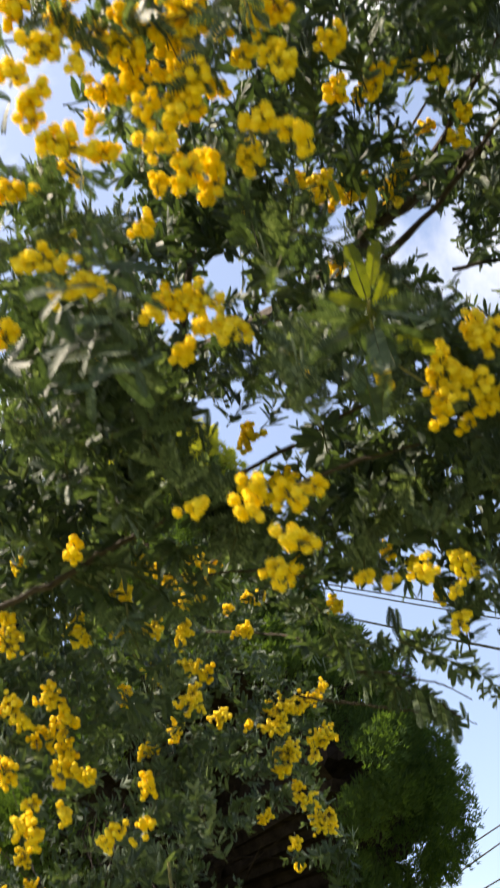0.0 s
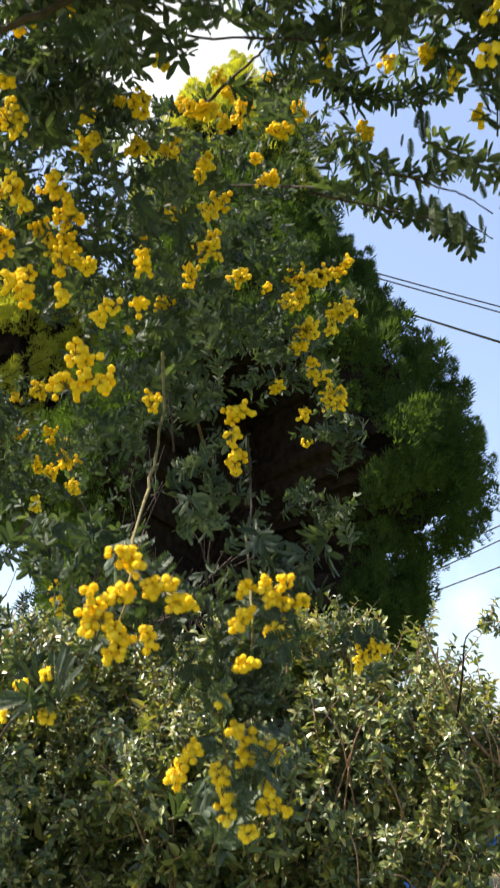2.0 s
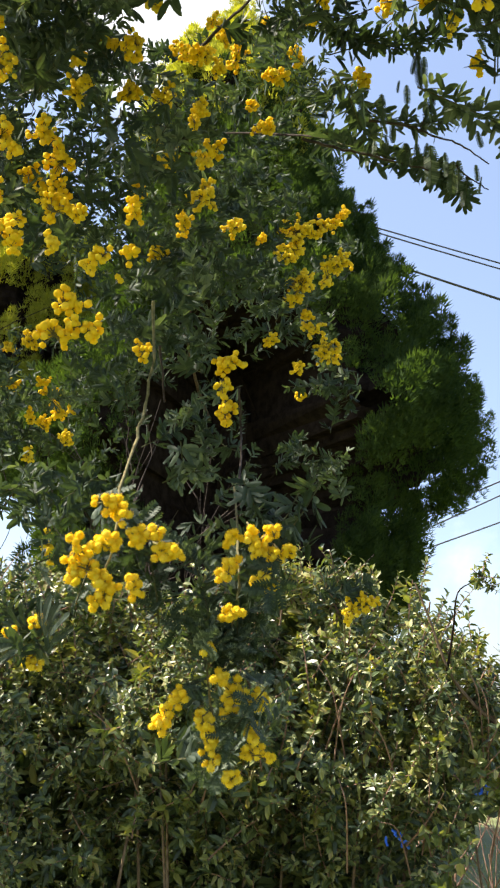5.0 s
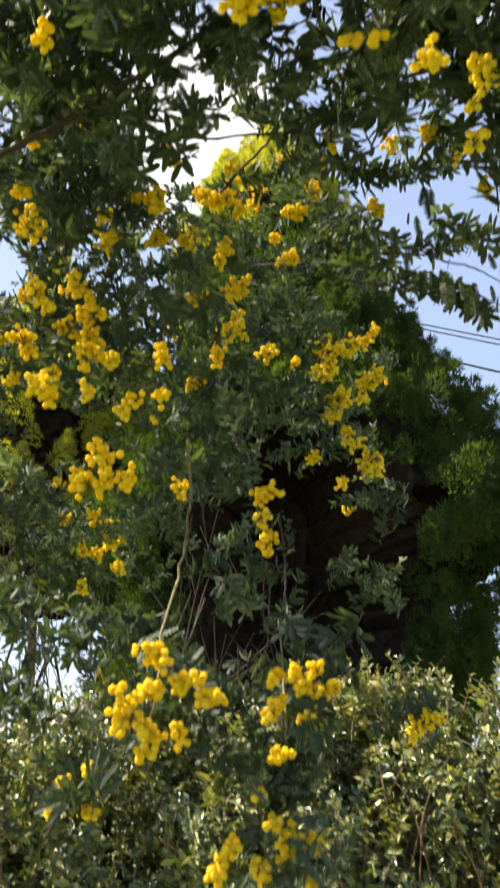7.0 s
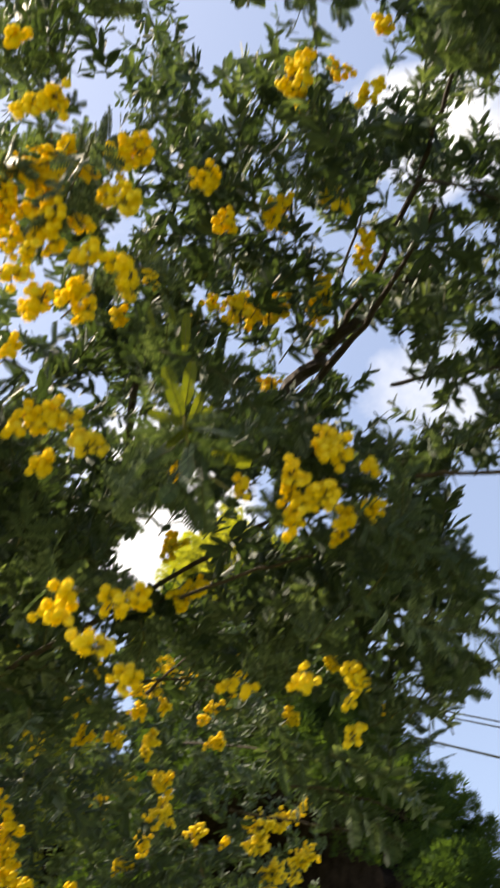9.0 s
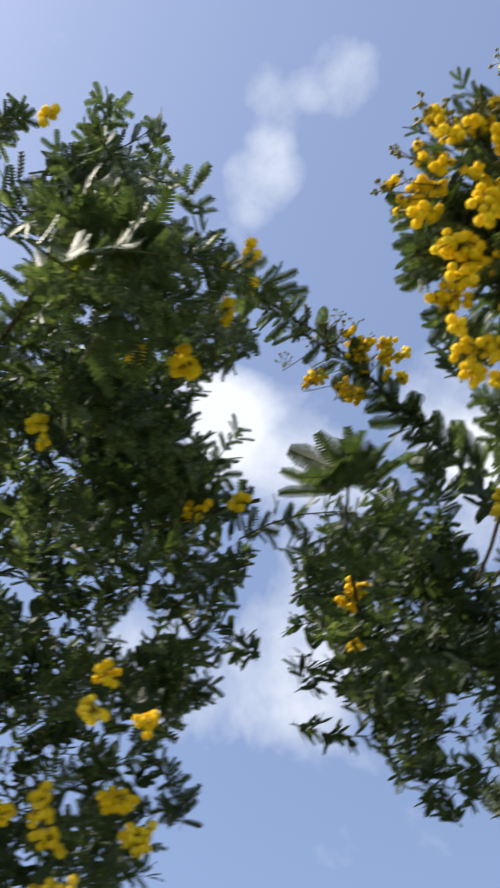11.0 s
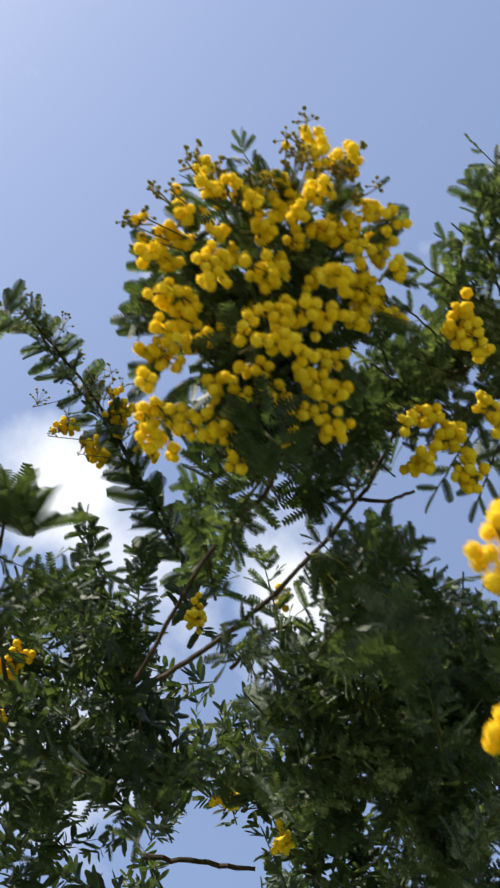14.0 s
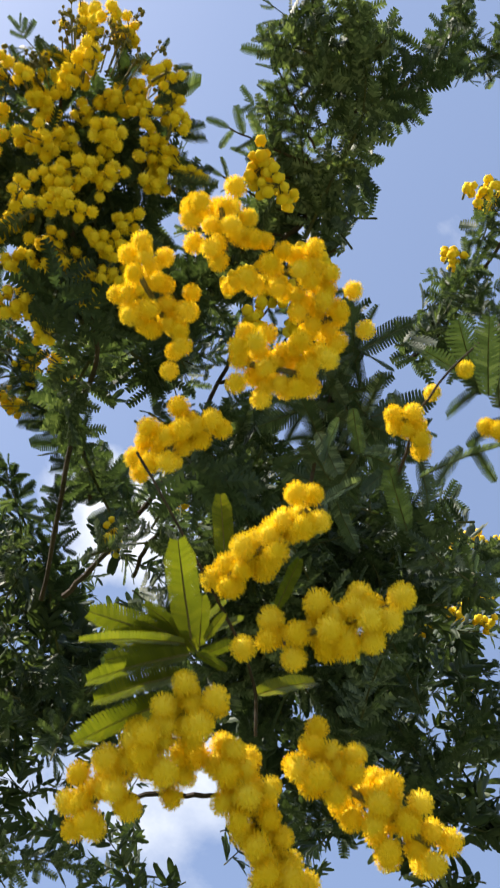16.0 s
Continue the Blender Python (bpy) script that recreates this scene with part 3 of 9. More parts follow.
def pinna(n, L, w, fine, space=0.15):
    """One feathered blade, blunt at the tip: close leaflets in two rows along a midrib, or for the distance their scalloped outline."""
    v, f = [], []
    if not fine:
        # one outline with shallow scallops
        edge = []
        for k in range(n):
            t = (k + 0.5) / n
            q = w * min(1.0, 0.6 + 1.8 * t) * min(1.0, 0.45 + 1.9 * (1 - t)) * (0.84 if k % 2 else 1.0)
            edge.append((q, L * t + q * 0.25))
        v += [(0, 0, 0)] + [(x, y, 0.14 * x - 0.14 * y * y / L) for x, y in edge]
        v += [(0, L * 1.04, -0.14 * L)] + [(-x, y, 0.14 * x - 0.14 * y * y / L) for x, y in edge[::-1]]
        m = len(edge) + 1
        f += [tuple(range(m + 1)), tuple(range(m, 2 * m)) + (0,)]
        return v, f
    step = L / n
    for k in range(n):
        t0 = k / n
        wid = w * min(1.0, 0.62 + 1.8 * t0) * min(1.0, 0.42 + 2.2 * (1 - t0))
        y0, y1 = L * t0, L * t0 + step
        z0, z1 = -0.14 * L * t0 * t0, -0.14 * L * (t0 + 1 / n) ** 2
        for s in (-1, 1):
            b = len(v)
            lean = wid * 0.42
            v += [(0, y0, z0), (s * wid * 0.93, y0 + lean + step * space * 1.1, z0 + 0.12 * w), (s * wid, y1 + lean - step * space * 1.1, z1 + 0.12 * w), (0, y1 + step * 0.1, z1)]
            f += [(b, b + 1, b + 2, b + 3)]
    return v, f


def leaf_pile(pile, m, r, fine, size=1.0):
    """A leaf of three or four pairs of blades on a short midrib, placed by m (midrib along +y)."""
    pairs = r.choice((2, 2, 3, 3))
    rach = 0.011 * size
    for k in range(pairs):
        y = rach * (k + 0.4) / pairs
        for s in (-1, 1):
            L = size * r.uniform(0.013, 0.0195) * (1 - 0.1 * abs(k - 1))
            a = -s * r.uniform(0.5, 1.05) * (1.0 - 0.25 * k / pairs)
            v, f = pinna(8 if fine else 5, L, L * (r.uniform(0.18, 0.24) if fine else r.uniform(0.15, 0.2)), fine, 0.22)
            q = m @ Matrix.Translation((0, y, 0)) @ Matrix.Rotation(a, 4, 'Z') @ Matrix.Rotation(r.gauss(0.1, 0.25), 4, 'X') @ Matrix.Rotation(r.gauss(0, 0.35), 4, 'Y')
            pile.add(v, f, q, 0)


def spray_mesh(seed, fine, leaves, length):
    """A leafy twig along +z: stem, leaves set spirally, closer and smaller at the tip."""
    r = random.Random(seed)
    pile = Pile()
    bend = r.uniform(-0.25, 0.25)
    pts = [Vector((bend * length * t * t, 0.1 * length * math.sin(3 * t), length * t)) for t in (0, 0.25, 0.5, 0.75, 1)]
    v, f = tube(pts, [0.0008, 0.0007, 0.0006, 0.0005, 0.0003], 3)
    pile.add(v, f, None, 1)
    for k in range(leaves):
        t = (k + 0.5) / leaves
        p = Vector((bend * length * t * t, 0.1 * length * math.sin(3 * t), length * t))
        az = k * 2.4 + r.gauss(0, 0.3)
        el = r.uniform(0.35, 0.9) + 0.3 * t
        d = Vector((math.cos(az) * math.cos(el), math.sin(az) * math.cos(el), math.sin(el)))
        m = Matrix.Translation(p) @ d.to_track_quat('Y', 'Z').to_matrix().to_4x4()
        leaf_pile(pile, m, r, fine, r.uniform(0.85, 1.1) * (1.05 - 0.35 * t))
    return pile.mesh("leafy_twig", [M_LEAF, M_STALK])


SPRAYS = [[spray_mesh(100 + k, False, 11, 0.085) for k in range(8)], [spray_mesh(200 + k, True, 13, 0.085) for k in range(6)]]


def in_opening(p):
    for ax, ay, az, bx, by, bz, rad in OPENINGS:
        a, d = Vector((ax, ay, az)), Vector((bx - ax, by - ay, bz - az))
        L = d.length
        d /= L
        s = (p - a).dot(d)
        if 0.03 < s < L and (p - a - d * s).length < rad * s / L + 0.012:
            return True
    return False


SPARSE = [((0.056, 0.632, 2.069), 0.1), ((0.139, 0.684, 2.088), 0.105), ((0.096, 0.670, 1.980), 0.06)]


def foliage(pads):
    """Leafy twigs filling rounded masses: centre, half sizes across, up and deep, number, closeness of view, upward growth."""
    for x, y, z, rx, ry, rd, n, near, up in pads:
        # masses above lie tilted away from the viewer below
        tilt = math.atan2(max(0.0, z - 1.55), max(0.15, y + 0.2))
        cz, sz = math.cos(tilt), math.sin(tilt)
        for k in range(int(n)):
            for attempt in range(4):
                a, b, c = rnd.uniform(-1, 1), rnd.uniform(-1, 1), rnd.uniform(-1, 1)
                p = Vector((x + a * rx, y - b * ry * sz + c * rd * 1.4 * cz, z + b * ry * cz + c * rd * 1.4 * sz))
                if a * a + b * b + c * c < 1 and not in_opening(p):
                    break
            else:
                continue
            if rnd.random() < 0.68 and any((p - Vector(c)).length < far for c, far in SPARSE):
                continue
            if (p - Vector((0.36, -0.28, 1.68))).length < 0.34 or (p - Vector((0.573, -0.29, 2.075))).length < 0.11:
                continue
            d = Vector((rnd.gauss(0.05, 0.6), rnd.gauss(-0.1, 0.5), rnd.gauss(up * 0.9, 0.45)))
            if d.length < 0.2:
                d = Vector((0, 0, 1))
            s = rnd.uniform(0.8, 1.15) * min(1.0, max(0.6, (2.2 * max(rx, ry) + 0.02) / 0.1))
            m = Matrix.Translation(p) @ frame_to(d, rnd.uniform(0, 6.28)) @ Matrix.Diagonal((s, s, s, 1)) @ Matrix.Translation((0, 0, -0.05))
            close = near or (p - Vector((0.4, -0.28, 1.66))).length < 0.72 or (p - Vector((0.1, -0.1, 1.6))).length < 0.62 or (p - Vector((0, 0, 1.5))).length < 0.72
            part("leafy_twig", rnd.choice(SPRAYS[int(close)]), wattle, "", W0 @ m)


def leafy_shoot(ctrl, near, size):
    """One shoot: a tapering stem with leaves of its own set spirally and leaning forward."""
    pts = spline(ctrl, 8)
    v, f = tube(pts, [0.001 - 0.0006 * k / len(pts) for k in range(len(pts))], 4)
    pile = Pile()
    base = Vector(pts[0])
    pile.add([tuple(Vector(p) - base) for p in v], f, None, 1)
    length = sum((b - a).length for a, b in zip(pts, pts[1:]))
    count = max(10, int(length / 0.0042))
    for k in range(count):
        q = (k + 0.5) / count * (len(pts) - 1)
        i = min(int(q), len(pts) - 2)
        p = pts[i].lerp(pts[i + 1], q - i) - base
        along = (pts[i + 1] - pts[i]).normalized()
        side = frame_to(along, k * 2.4 + rnd.gauss(0, 0.3)) @ Vector((1, 0, 0))
        d = along * rnd.uniform(0.3, 0.9) + side + Vector((0, 0, rnd.gauss(0, 0.15)))
        s = size * rnd.uniform(0.8, 1.15) * (1.05 - 0.35 * k / count)
        leaf_pile(pile, Matrix.Translation(p) @ d.to_track_quat('Y', 'Z').to_matrix().to_4x4(), rnd, near, s)
    part("leafy_shoot", pile.mesh("leafy_shoot", [M_LEAF, M_STALK]), wattle, "", W0 @ Matrix.Translation(base))


def limb(ctrl, r0, r1, m=M_BARK):
    pts = spline(ctrl, 6)
    n = len(pts)
    for k, p in enumerate(pts):
        if 0 < k < n - 1:
            p += Vector((rnd.gauss(0, 1), rnd.gauss(0, 1), rnd.gauss(0, 1))) * r0 * 0.35
    v, f = tube(pts, [(r0 + (r1 - r0) * k / (n - 1)) * rnd.uniform(0.9, 1.12) for k in range(n)], 7)
    part("limb", mesh("limb", v, f, [m]), wattle, "", W0)


# fluffy flower heads, unit radius
def head(level, seed, rough):
    r = random.Random(seed)
    v, f = ico(level)
    v = v * np.array([[1 + r.uniform(-rough, rough)] for _ in v])
    return v, f


def fluffy(seed, hairs=520, wide=0.032, level=2, core=0.74, reach=1.1):
    """A soft globe of stamens round a core."""
    r = random.Random(seed)
    v, f = ico(level)
    pile = Pile()
    pile.add(v * np.array([[core + r.uniform(-0.06, 0.06)] for _ in v]), f)
    for k in range(hairs):
        zz = 1 - 2 * (k + 0.5) / hairs
        a = k * 2.39996
        q = math.sqrt(1 - zz * zz)
        d = Vector((q * math.cos(a), q * math.sin(a), zz)) + Vector((r.gauss(0, 0.08), r.gauss(0, 0.08), r.gauss(0, 0.08)))
        d.normalize()
        s = d.cross(Vector((r.gauss(0, 1), r.gauss(0, 1), r.gauss(0, 1)))).normalized()
        L = r.uniform(0.86, reach)
        pile.add([d * 0.55, d * L + s * wide, d * (L + 0.02), d * L - s * wide], [(0, 1, 2, 3)])
    return pile


HEADS_MID = []
for k in range(4):
    q = fluffy(30 + k, 100, 0.07, 1, 0.85, 1.05)
    HEADS_MID.append((np.concatenate(q.v), q.f))
MID_MESHES = [mesh("flower_head", v, f, [M_FLOWER], None, True) for v, f in HEADS_MID]
HEADS_FAR = [head(1, k, 0.07) for k in range(4)]
HEAD_R = 0.0033


def blossoms(rows, single=False):
    """Rounded sprays of flower heads: centre and half sizes across and along. single: each head a part of its own."""
    for x, y, z, rx, ry in rows:
        near = (Vector((x, y, z)) - Vector((0.1, -0.1, 1.6))).length < 0.62
        area = (rx * ry) / (HEAD_R * HEAD_R)
        n = max(1, int(2.6 * area ** 0.92))
        pile, done = Pile(), []
        ex, ey = max(rx * 1.18 - HEAD_R * 0.55, 0.0005), max(ry * 1.18 - HEAD_R * 0.55, 0.0005)
        heads, chords = [], []
        for k in range(2 + n // 6):
            ends = []
            for far in (0.25, 1.0):
                o = Vector((rnd.gauss(0, 1), rnd.gauss(0, 1), rnd.gauss(0, 1))).normalized() * far
                ends.append(Vector((o.x * ex, o.y * ey, o.z * ey)))
            chords.append(ends)
        tries = 0
        while len(done) < n and tries < n * 30:
            tries += 1
            u, w = rnd.choice(chords)
            p = u.lerp(w, rnd.random()) + Vector((rnd.gauss(0, 1), rnd.gauss(0, 1), rnd.gauss(0, 1))) * HEAD_R * (0.45 + tries / (n * 18))
            s = HEAD_R * rnd.uniform(0.82, 1.12)
            if any((p - o).length < HEAD_R * 1.25 for o in done):
                continue
            done.append(p)
            m = Matrix.Translation(p) @ Matrix.Rotation(rnd.uniform(0, 6.28), 4, 'X') @ Matrix.Diagonal((s, s, s, 1))
            if single:
                heads.append(m)
            else:
                v, f = rnd.choice(HEADS_MID if near else HEADS_FAR)
                pile.add(v, f, m)
            st, sf = tube([(0, -ey * 0.2, -ey * 0.3), p], [0.0005, 0.0004], 3)
            pile.add(st, sf, None, 1)
        # stalk
        v, f = tube([(rnd.gauss(0, 0.003), rnd.gauss(0.006, 0.003), ry * 0.9), (0, 0, ry * 0.4), (0, 0, -ry * 0.5)], [0.0008, 0.0008, 0.0005], 4)
        pile.add(v, f, None, 1)
        ob = part("inflorescence", pile.mesh("inflorescence", [M_FLOWER, M_TWIG], True), wattle, "", W0 @ Matrix.Translation((x, y, z)))
        for m in heads:
            part("flower_head", rnd.choice(MID_MESHES), ob, "", m)


def buds(x, y, z, w, n, root):
    """Unopened buds on thin stalks that spring from the root point."""
    pile = Pile()
    x, y, z = Vector(root).lerp(Vector((x, y, z)), 0.58)
    low = Vector((0, 0, -w * 1.5))
    st, sf = tube(spline([Vector(root) - Vector((x, y, z)), low * 1.4, low], 4), [0.00042 - 0.00002 * k for k in range(9)], 4)
    pile.add(st, sf, None, 1)
    v, f = ico(1)
    for k in range(n):
        p = Vector((rnd.uniform(-w, w), rnd.uniform(-w, w), rnd.uniform(-w, w) * 0.8))
        s = rnd.uniform(0.0009, 0.0015)
        pile.add(v, f, Matrix.Translation(p) @ Matrix.Diagonal((s, s, s, 1)), 0)
        st, sf = tube([(0, 0, -w * 1.5), p * 0.5 + Vector((0, 0, -w * 0.5)), p], [0.0003, 0.00025, 0.0002], 3)
        pile.add(st, sf, None, 1)
    part("bud_spray", pile.mesh("bud_spray", [M_BUD, M_TWIG]), wattle, "small dull unopened flower buds", W0 @ Matrix.Translation((x, y, z)))


FLUFF = [fluffy(k).mesh("flower_head", [M_FLOWER], True) for k in range(5)]


def raceme(a, b, n, w):
    """A close spray of flower heads, each a globe of its own, along the line from a to b."""
    a, b = Vector(a), Vector(b)
    n = n if n < 3 else int(n * 1.3)
    axis = tube(spline([a, a.lerp(b, 0.5), b], 3), [0.0008] * 7, 4)
    m = W0 @ Matrix.Translation(a)
    st = part("raceme", mesh("raceme", [tuple(Vector(p) - a) for p in axis[0]], axis[1], [M_TWIG]), wattle, "sprig of fluffy yellow flower heads", m)
    done, tries = [], 0
    while len(done) < n and tries < n * 60:
        tries += 1
        t = rnd.random()
        o = Vector((rnd.gauss(0, 1), rnd.gauss(0, 1), rnd.gauss(0, 1)))
        o = o.normalized() * w * 1.2 * rnd.random() ** 0.5
        p = a.lerp(b, t) + o - a
        if any((p - q).length < HEAD_R * 1.2 for q in done):
            continue
        done.append(p)
        s = HEAD_R * rnd.uniform(0.78, 0.97)
        part("flower_head", rnd.choice(FLUFF), st, "", Matrix.Translation(p) @ Euler((rnd.uniform(0, 6), rnd.uniform(0, 6), 0)).to_matrix().to_4x4() @ Matrix.Diagonal((s, s, s, 1)))


def blade_meshes(yellowish):
    out = []
    for k in range(4):
        v, f = pinna(30 if yellowish else 19, 1.0, (0.135 if yellowish else 0.16) + 0.014 * k, True, 0.02 if yellowish else 0.16)
        rib = tube([(0, 0, 0.004), (0, 0.5, -0.031), (0, 1.0, -0.136)], [0.011, 0.009, 0.004], 4)
        n = len(v)
        v = list(v) + [tuple(p) for p in rib[0]]
        index = [0] * len(f) + [1] * len(rib[1])
        f = f + [tuple(q + n for q in face) for face in rib[1]]
        out.append(mesh("leaf", v, f, [M_BLADE if yellowish else M_LEAF, M_TWIG if yellowish else M_STALK], index))
    return out


BLADES, LIT_BLADES = blade_meshes(False), blade_meshes(True)


LIT = Vector((-0.62, -0.78, 0.0))      # halfway between sun and camera, fitted so the lit side shows
UNDER = Vector((0.05, -0.7, -0.7))     # towards the camera and away from the sun, light shining through


def near_leaf(a, b, yellowish=False, face=None):
    """One large feathered blade from its base to its tip, its upper side turned to face."""
    a, b = Vector(a), Vector(b)
    d = b - a
    L = d.length
    if face is None:
        turn = d.to_track_quat('Y', 'Z').to_matrix()
    else:
        up = (face - d * (face.dot(d) / (L * L))).normalized()
        turn = Matrix((d.cross(up).normalized(), d.normalized(), up)).transposed()
    m = Matrix.Translation(a) @ turn.to_4x4() @ Matrix.Rotation(rnd.gauss(0, 0.25 if yellowish or face else 0.5), 4, 'Y')
    part("leaf", rnd.choice(LIT_BLADES if yellowish else BLADES), wattle, "", W0 @ m @ Matrix.Diagonal((L, L, L, 1)))


# trunk and limbs
limb([(-1.2, 1.7, -0.05), (-1.15, 1.65, 0.8), (-1.05, 1.6, 1.7), (-0.380, 1.310, 2.842)], 0.055, 0.014)
limb([(-0.380, 1.310, 2.842), (-0.066, 0.970, 2.624), (0.094, 0.663, 2.441), (0.163, 0.525, 2.399), (0.216, 0.450, 2.377), (0.251, 0.414, 2.372)], 0.0105, 0.0045)
limb([(0.163, 0.525, 2.399), (0.194, 0.442, 2.386), (0.229, 0.319, 2.370), (0.255, 0.231, 2.391)], 0.0036, 0.0019)
limb([(0.163, 0.525, 2.399), (0.165, 0.440, 2.387), (0.180, 0.335, 2.353)], 0.0024, 0.0010)
limb([(0.229, 0.319, 2.370), (0.251, 0.295, 2.323), (0.284, 0.294, 2.296)], 0.0020, 0.0014)
limb([(0.204, 0.478, 2.275), (0.254, 0.459, 2.266), (0.299, 0.437, 2.246)], 0.0021, 0.0015)
limb([(-0.209, 0.555, 1.998), (-0.145, 0.540, 2.021), (-0.088, 0.524, 2.044), (-0.034, 0.509, 2.065), (0.031, 0.476, 2.082), (0.092, 0.445, 2.097), (0.140, 0.427, 2.109)], 0.0030, 0.0013)
limb([(0.016, 0.413, 2.001), (0.063, 0.403, 2.011), (0.111, 0.394, 2.018)], 0.0014, 0.0010)
limb([(-0.137, 0.587, 2.063), (-0.070, 0.597, 2.043), (0.006, 0.600, 2.044), (0.044, 0.578, 2.022)], 0.0013, 0.0011)
limb([(-0.065, 0.824, 2.155), (-0.024, 0.772, 2.159), (-0.001, 0.725, 2.145)], 0.0018, 0.0011)
limb([(-0.090, 0.784, 1.855), (-0.085, 0.769, 1.795), (-0.089, 0.746, 1.726), (-0.087, 0.642, 1.651)], 0.0015, 0.0012, M_TWIG)
limb([(-0.088, 0.841, 1.835), (-0.081, 0.855, 1.783)], 0.0013, 0.0008)
limb([(-0.012, 0.899, 1.814), (-0.008, 0.911, 1.770), (-0.006, 0.778, 1.686)], 0.0011, 0.0010)
limb([(-0.010, 0.778, 1.686), (-0.002, 0.675, 1.607), (-0.004, 0.686, 1.568), (-0.021, 0.693, 1.539), (-0.016, 0.694, 1.497)], 0.0010, 0.0008, M_TWIG)
limb([(-0.087, 0.642, 1.651), (-0.084, 0.620, 1.617), (-0.090, 0.619, 1.582)], 0.0012, 0.0007, M_TWIG)
limb([(-0.045, 1.053, 2.206), (0.064, 0.966, 2.149), (0.106, 0.838, 2.050), (0.152, 0.753, 1.981)], 0.0014, 0.0010)
limb([(-0.238, 0.924, 1.515), (-0.190, 0.832, 1.553), (-0.153, 0.806, 1.577)], 0.0016, 0.0010)
limb([(0.602, 0.066, 2.161), (0.607, 0.017, 2.156), (0.610, -0.048, 2.158), (0.604, -0.117, 2.164), (0.595, -0.160, 2.185)], 0.0018, 0.0013)
limb([(0.604, -0.117, 2.164), (0.617, -0.128, 2.164), (0.626, -0.143, 2.167)], 0.0013, 0.0010)
limb([(0.591, 0.076, 2.161), (0.555, -0.027, 2.135), (0.536, -0.082, 2.107), (0.527, -0.122, 2.092), (0.479, -0.168, 2.115), (0.440, -0.217, 2.160)], 0.0016, 0.0009)
limb([(0.562, -0.150, 2.147), (0.577, -0.189, 2.157), (0.589, -0.222, 2.166), (0.588, -0.259, 2.169), (0.573, -0.298, 2.167), (0.559, -0.325, 2.181)], 0.0019, 0.0009)
limb([(0.633, 0.029, 2.164), (0.626, -0.005, 2.157), (0.637, -0.027, 2.162)], 0.0015, 0.0011)
limb([(0.647, 0.100, 2.358), (0.591, 0.072, 2.366), (0.542, 0.060, 2.388), (0.483, 0.045, 2.415), (0.414, 0.039, 2.442)], 0.0020, 0.0010)
limb([(0.445, 0.002, 2.106), (0.475, 0.060, 2.129), (0.536, 0.153, 2.184)], 0.0009, 0.0016)
limb([(0.605, -0.172, 1.932), (0.600, -0.198, 1.965), (0.597, -0.223, 1.987)], 0.0008, 0.0004)
limb([(0.750, 0.269, 2.232), (0.787, 0.240, 2.230), (0.826, 0.212, 2.227)], 0.0024, 0.0019)
limb([(0.524, -0.077, 2.166), (0.563, -0.020, 2.186), (0.586, 0.010, 2.189)], 0.0010, 0.0015)
limb([(0.219, 0.036, 2.160), (0.237, -0.030, 2.184), (0.241, -0.118, 2.254)], 0.0014, 0.0007)
limb([(0.111, 0.042, 2.198), (0.137, -0.015, 2.213), (0.186, -0.088, 2.264)], 0.0009, 0.0005)
limb([(0.344, 0.080, 2.106), (0.406, 0.045, 2.124)], 0.0014, 0.0014)
limb([(0.121, 0.480, 2.272), (0.183, 0.386, 2.273), (0.228, 0.286, 2.281)], 0.0040, 0.0015)
limb([(0.182, 0.347, 2.046), (0.240, 0.342, 2.042), (0.290, 0.343, 2.033)], 0.0017, 0.0013)
limb([(0.525, -0.203, 1.834), (0.542, -0.199, 1.816), (0.566, -0.188, 1.800), (0.572, -0.181, 1.789)], 0.0003, 0.0004)
limb([(0.598, -0.218, 1.873), (0.594, -0.241, 1.884), (0.601, -0.271, 1.893)], 0.0005, 0.0003)
limb([(0.731, -0.276, 2.278), (0.733, -0.214, 2.265), (0.730, -0.169, 2.271)], 0.0012, 0.0012)

limb([(0.035, 0.682, 1.960), (0.060, 0.683, 1.954), (0.090, 0.685, 1.949), (0.113, 0.687, 1.944), (0.143, 0.689, 1.939)], 0.0013, 0.0007)
limb([(0.089, 0.678, 1.976), (0.119, 0.679, 1.974), (0.142, 0.681, 1.967), (0.165, 0.683, 1.960), (0.189, 0.687, 1.946)], 0.0011, 0.0006)
limb([(0.145, 0.671, 2.002), (0.134, 0.678, 1.978), (0.130, 0.680, 1.969)], 0.0007, 0.0005)
limb([(0.162, 0.687, 1.944), (0.171, 0.690, 1.936), (0.190, 0.693, 1.926)], 0.0008, 0.0005)
# leafless cones fitted to the camera's view, from below upwards: axis ends, far radius
OPENINGS = []
OPENINGS += [
    (0.347, -0.279, 1.686, 0.436, -0.207, 2.078, 0.0537),
    (0.347, -0.279, 1.686, 0.467, -0.173, 2.054, 0.0477),
    (0.347, -0.279, 1.686, 0.203, 0.188, 3.818, 0.2505),
    (0.347, -0.279, 1.686, 0.343, 0.344, 3.706, 0.1550),
    (0.347, -0.279, 1.686, 0.344, 0.202, 3.762, 0.1550),
    (0.347, -0.279, 1.686, 0.458, -0.170, 3.868, 0.1908),
    (0.347, -0.279, 1.686, 0.650, -0.314, 3.857, 0.1789),
    (0.347, -0.279, 1.686, 0.864, -0.379, 3.807, 0.1789),
    (0.347, -0.279, 1.686, 1.001, -0.262, 3.711, 0.0835),
    (0.347, -0.279, 1.686, 0.565, 0.385, 3.611, 0.0656),
    (0.347, -0.279, 1.686, 1.070, -0.097, 3.622, 0.0417),
    (0.347, -0.279, 1.686, 1.183, 0.438, 3.370, 0.0596),
    (0.347, -0.279, 1.686, 1.188, 0.604, 3.303, 0.0358),
]
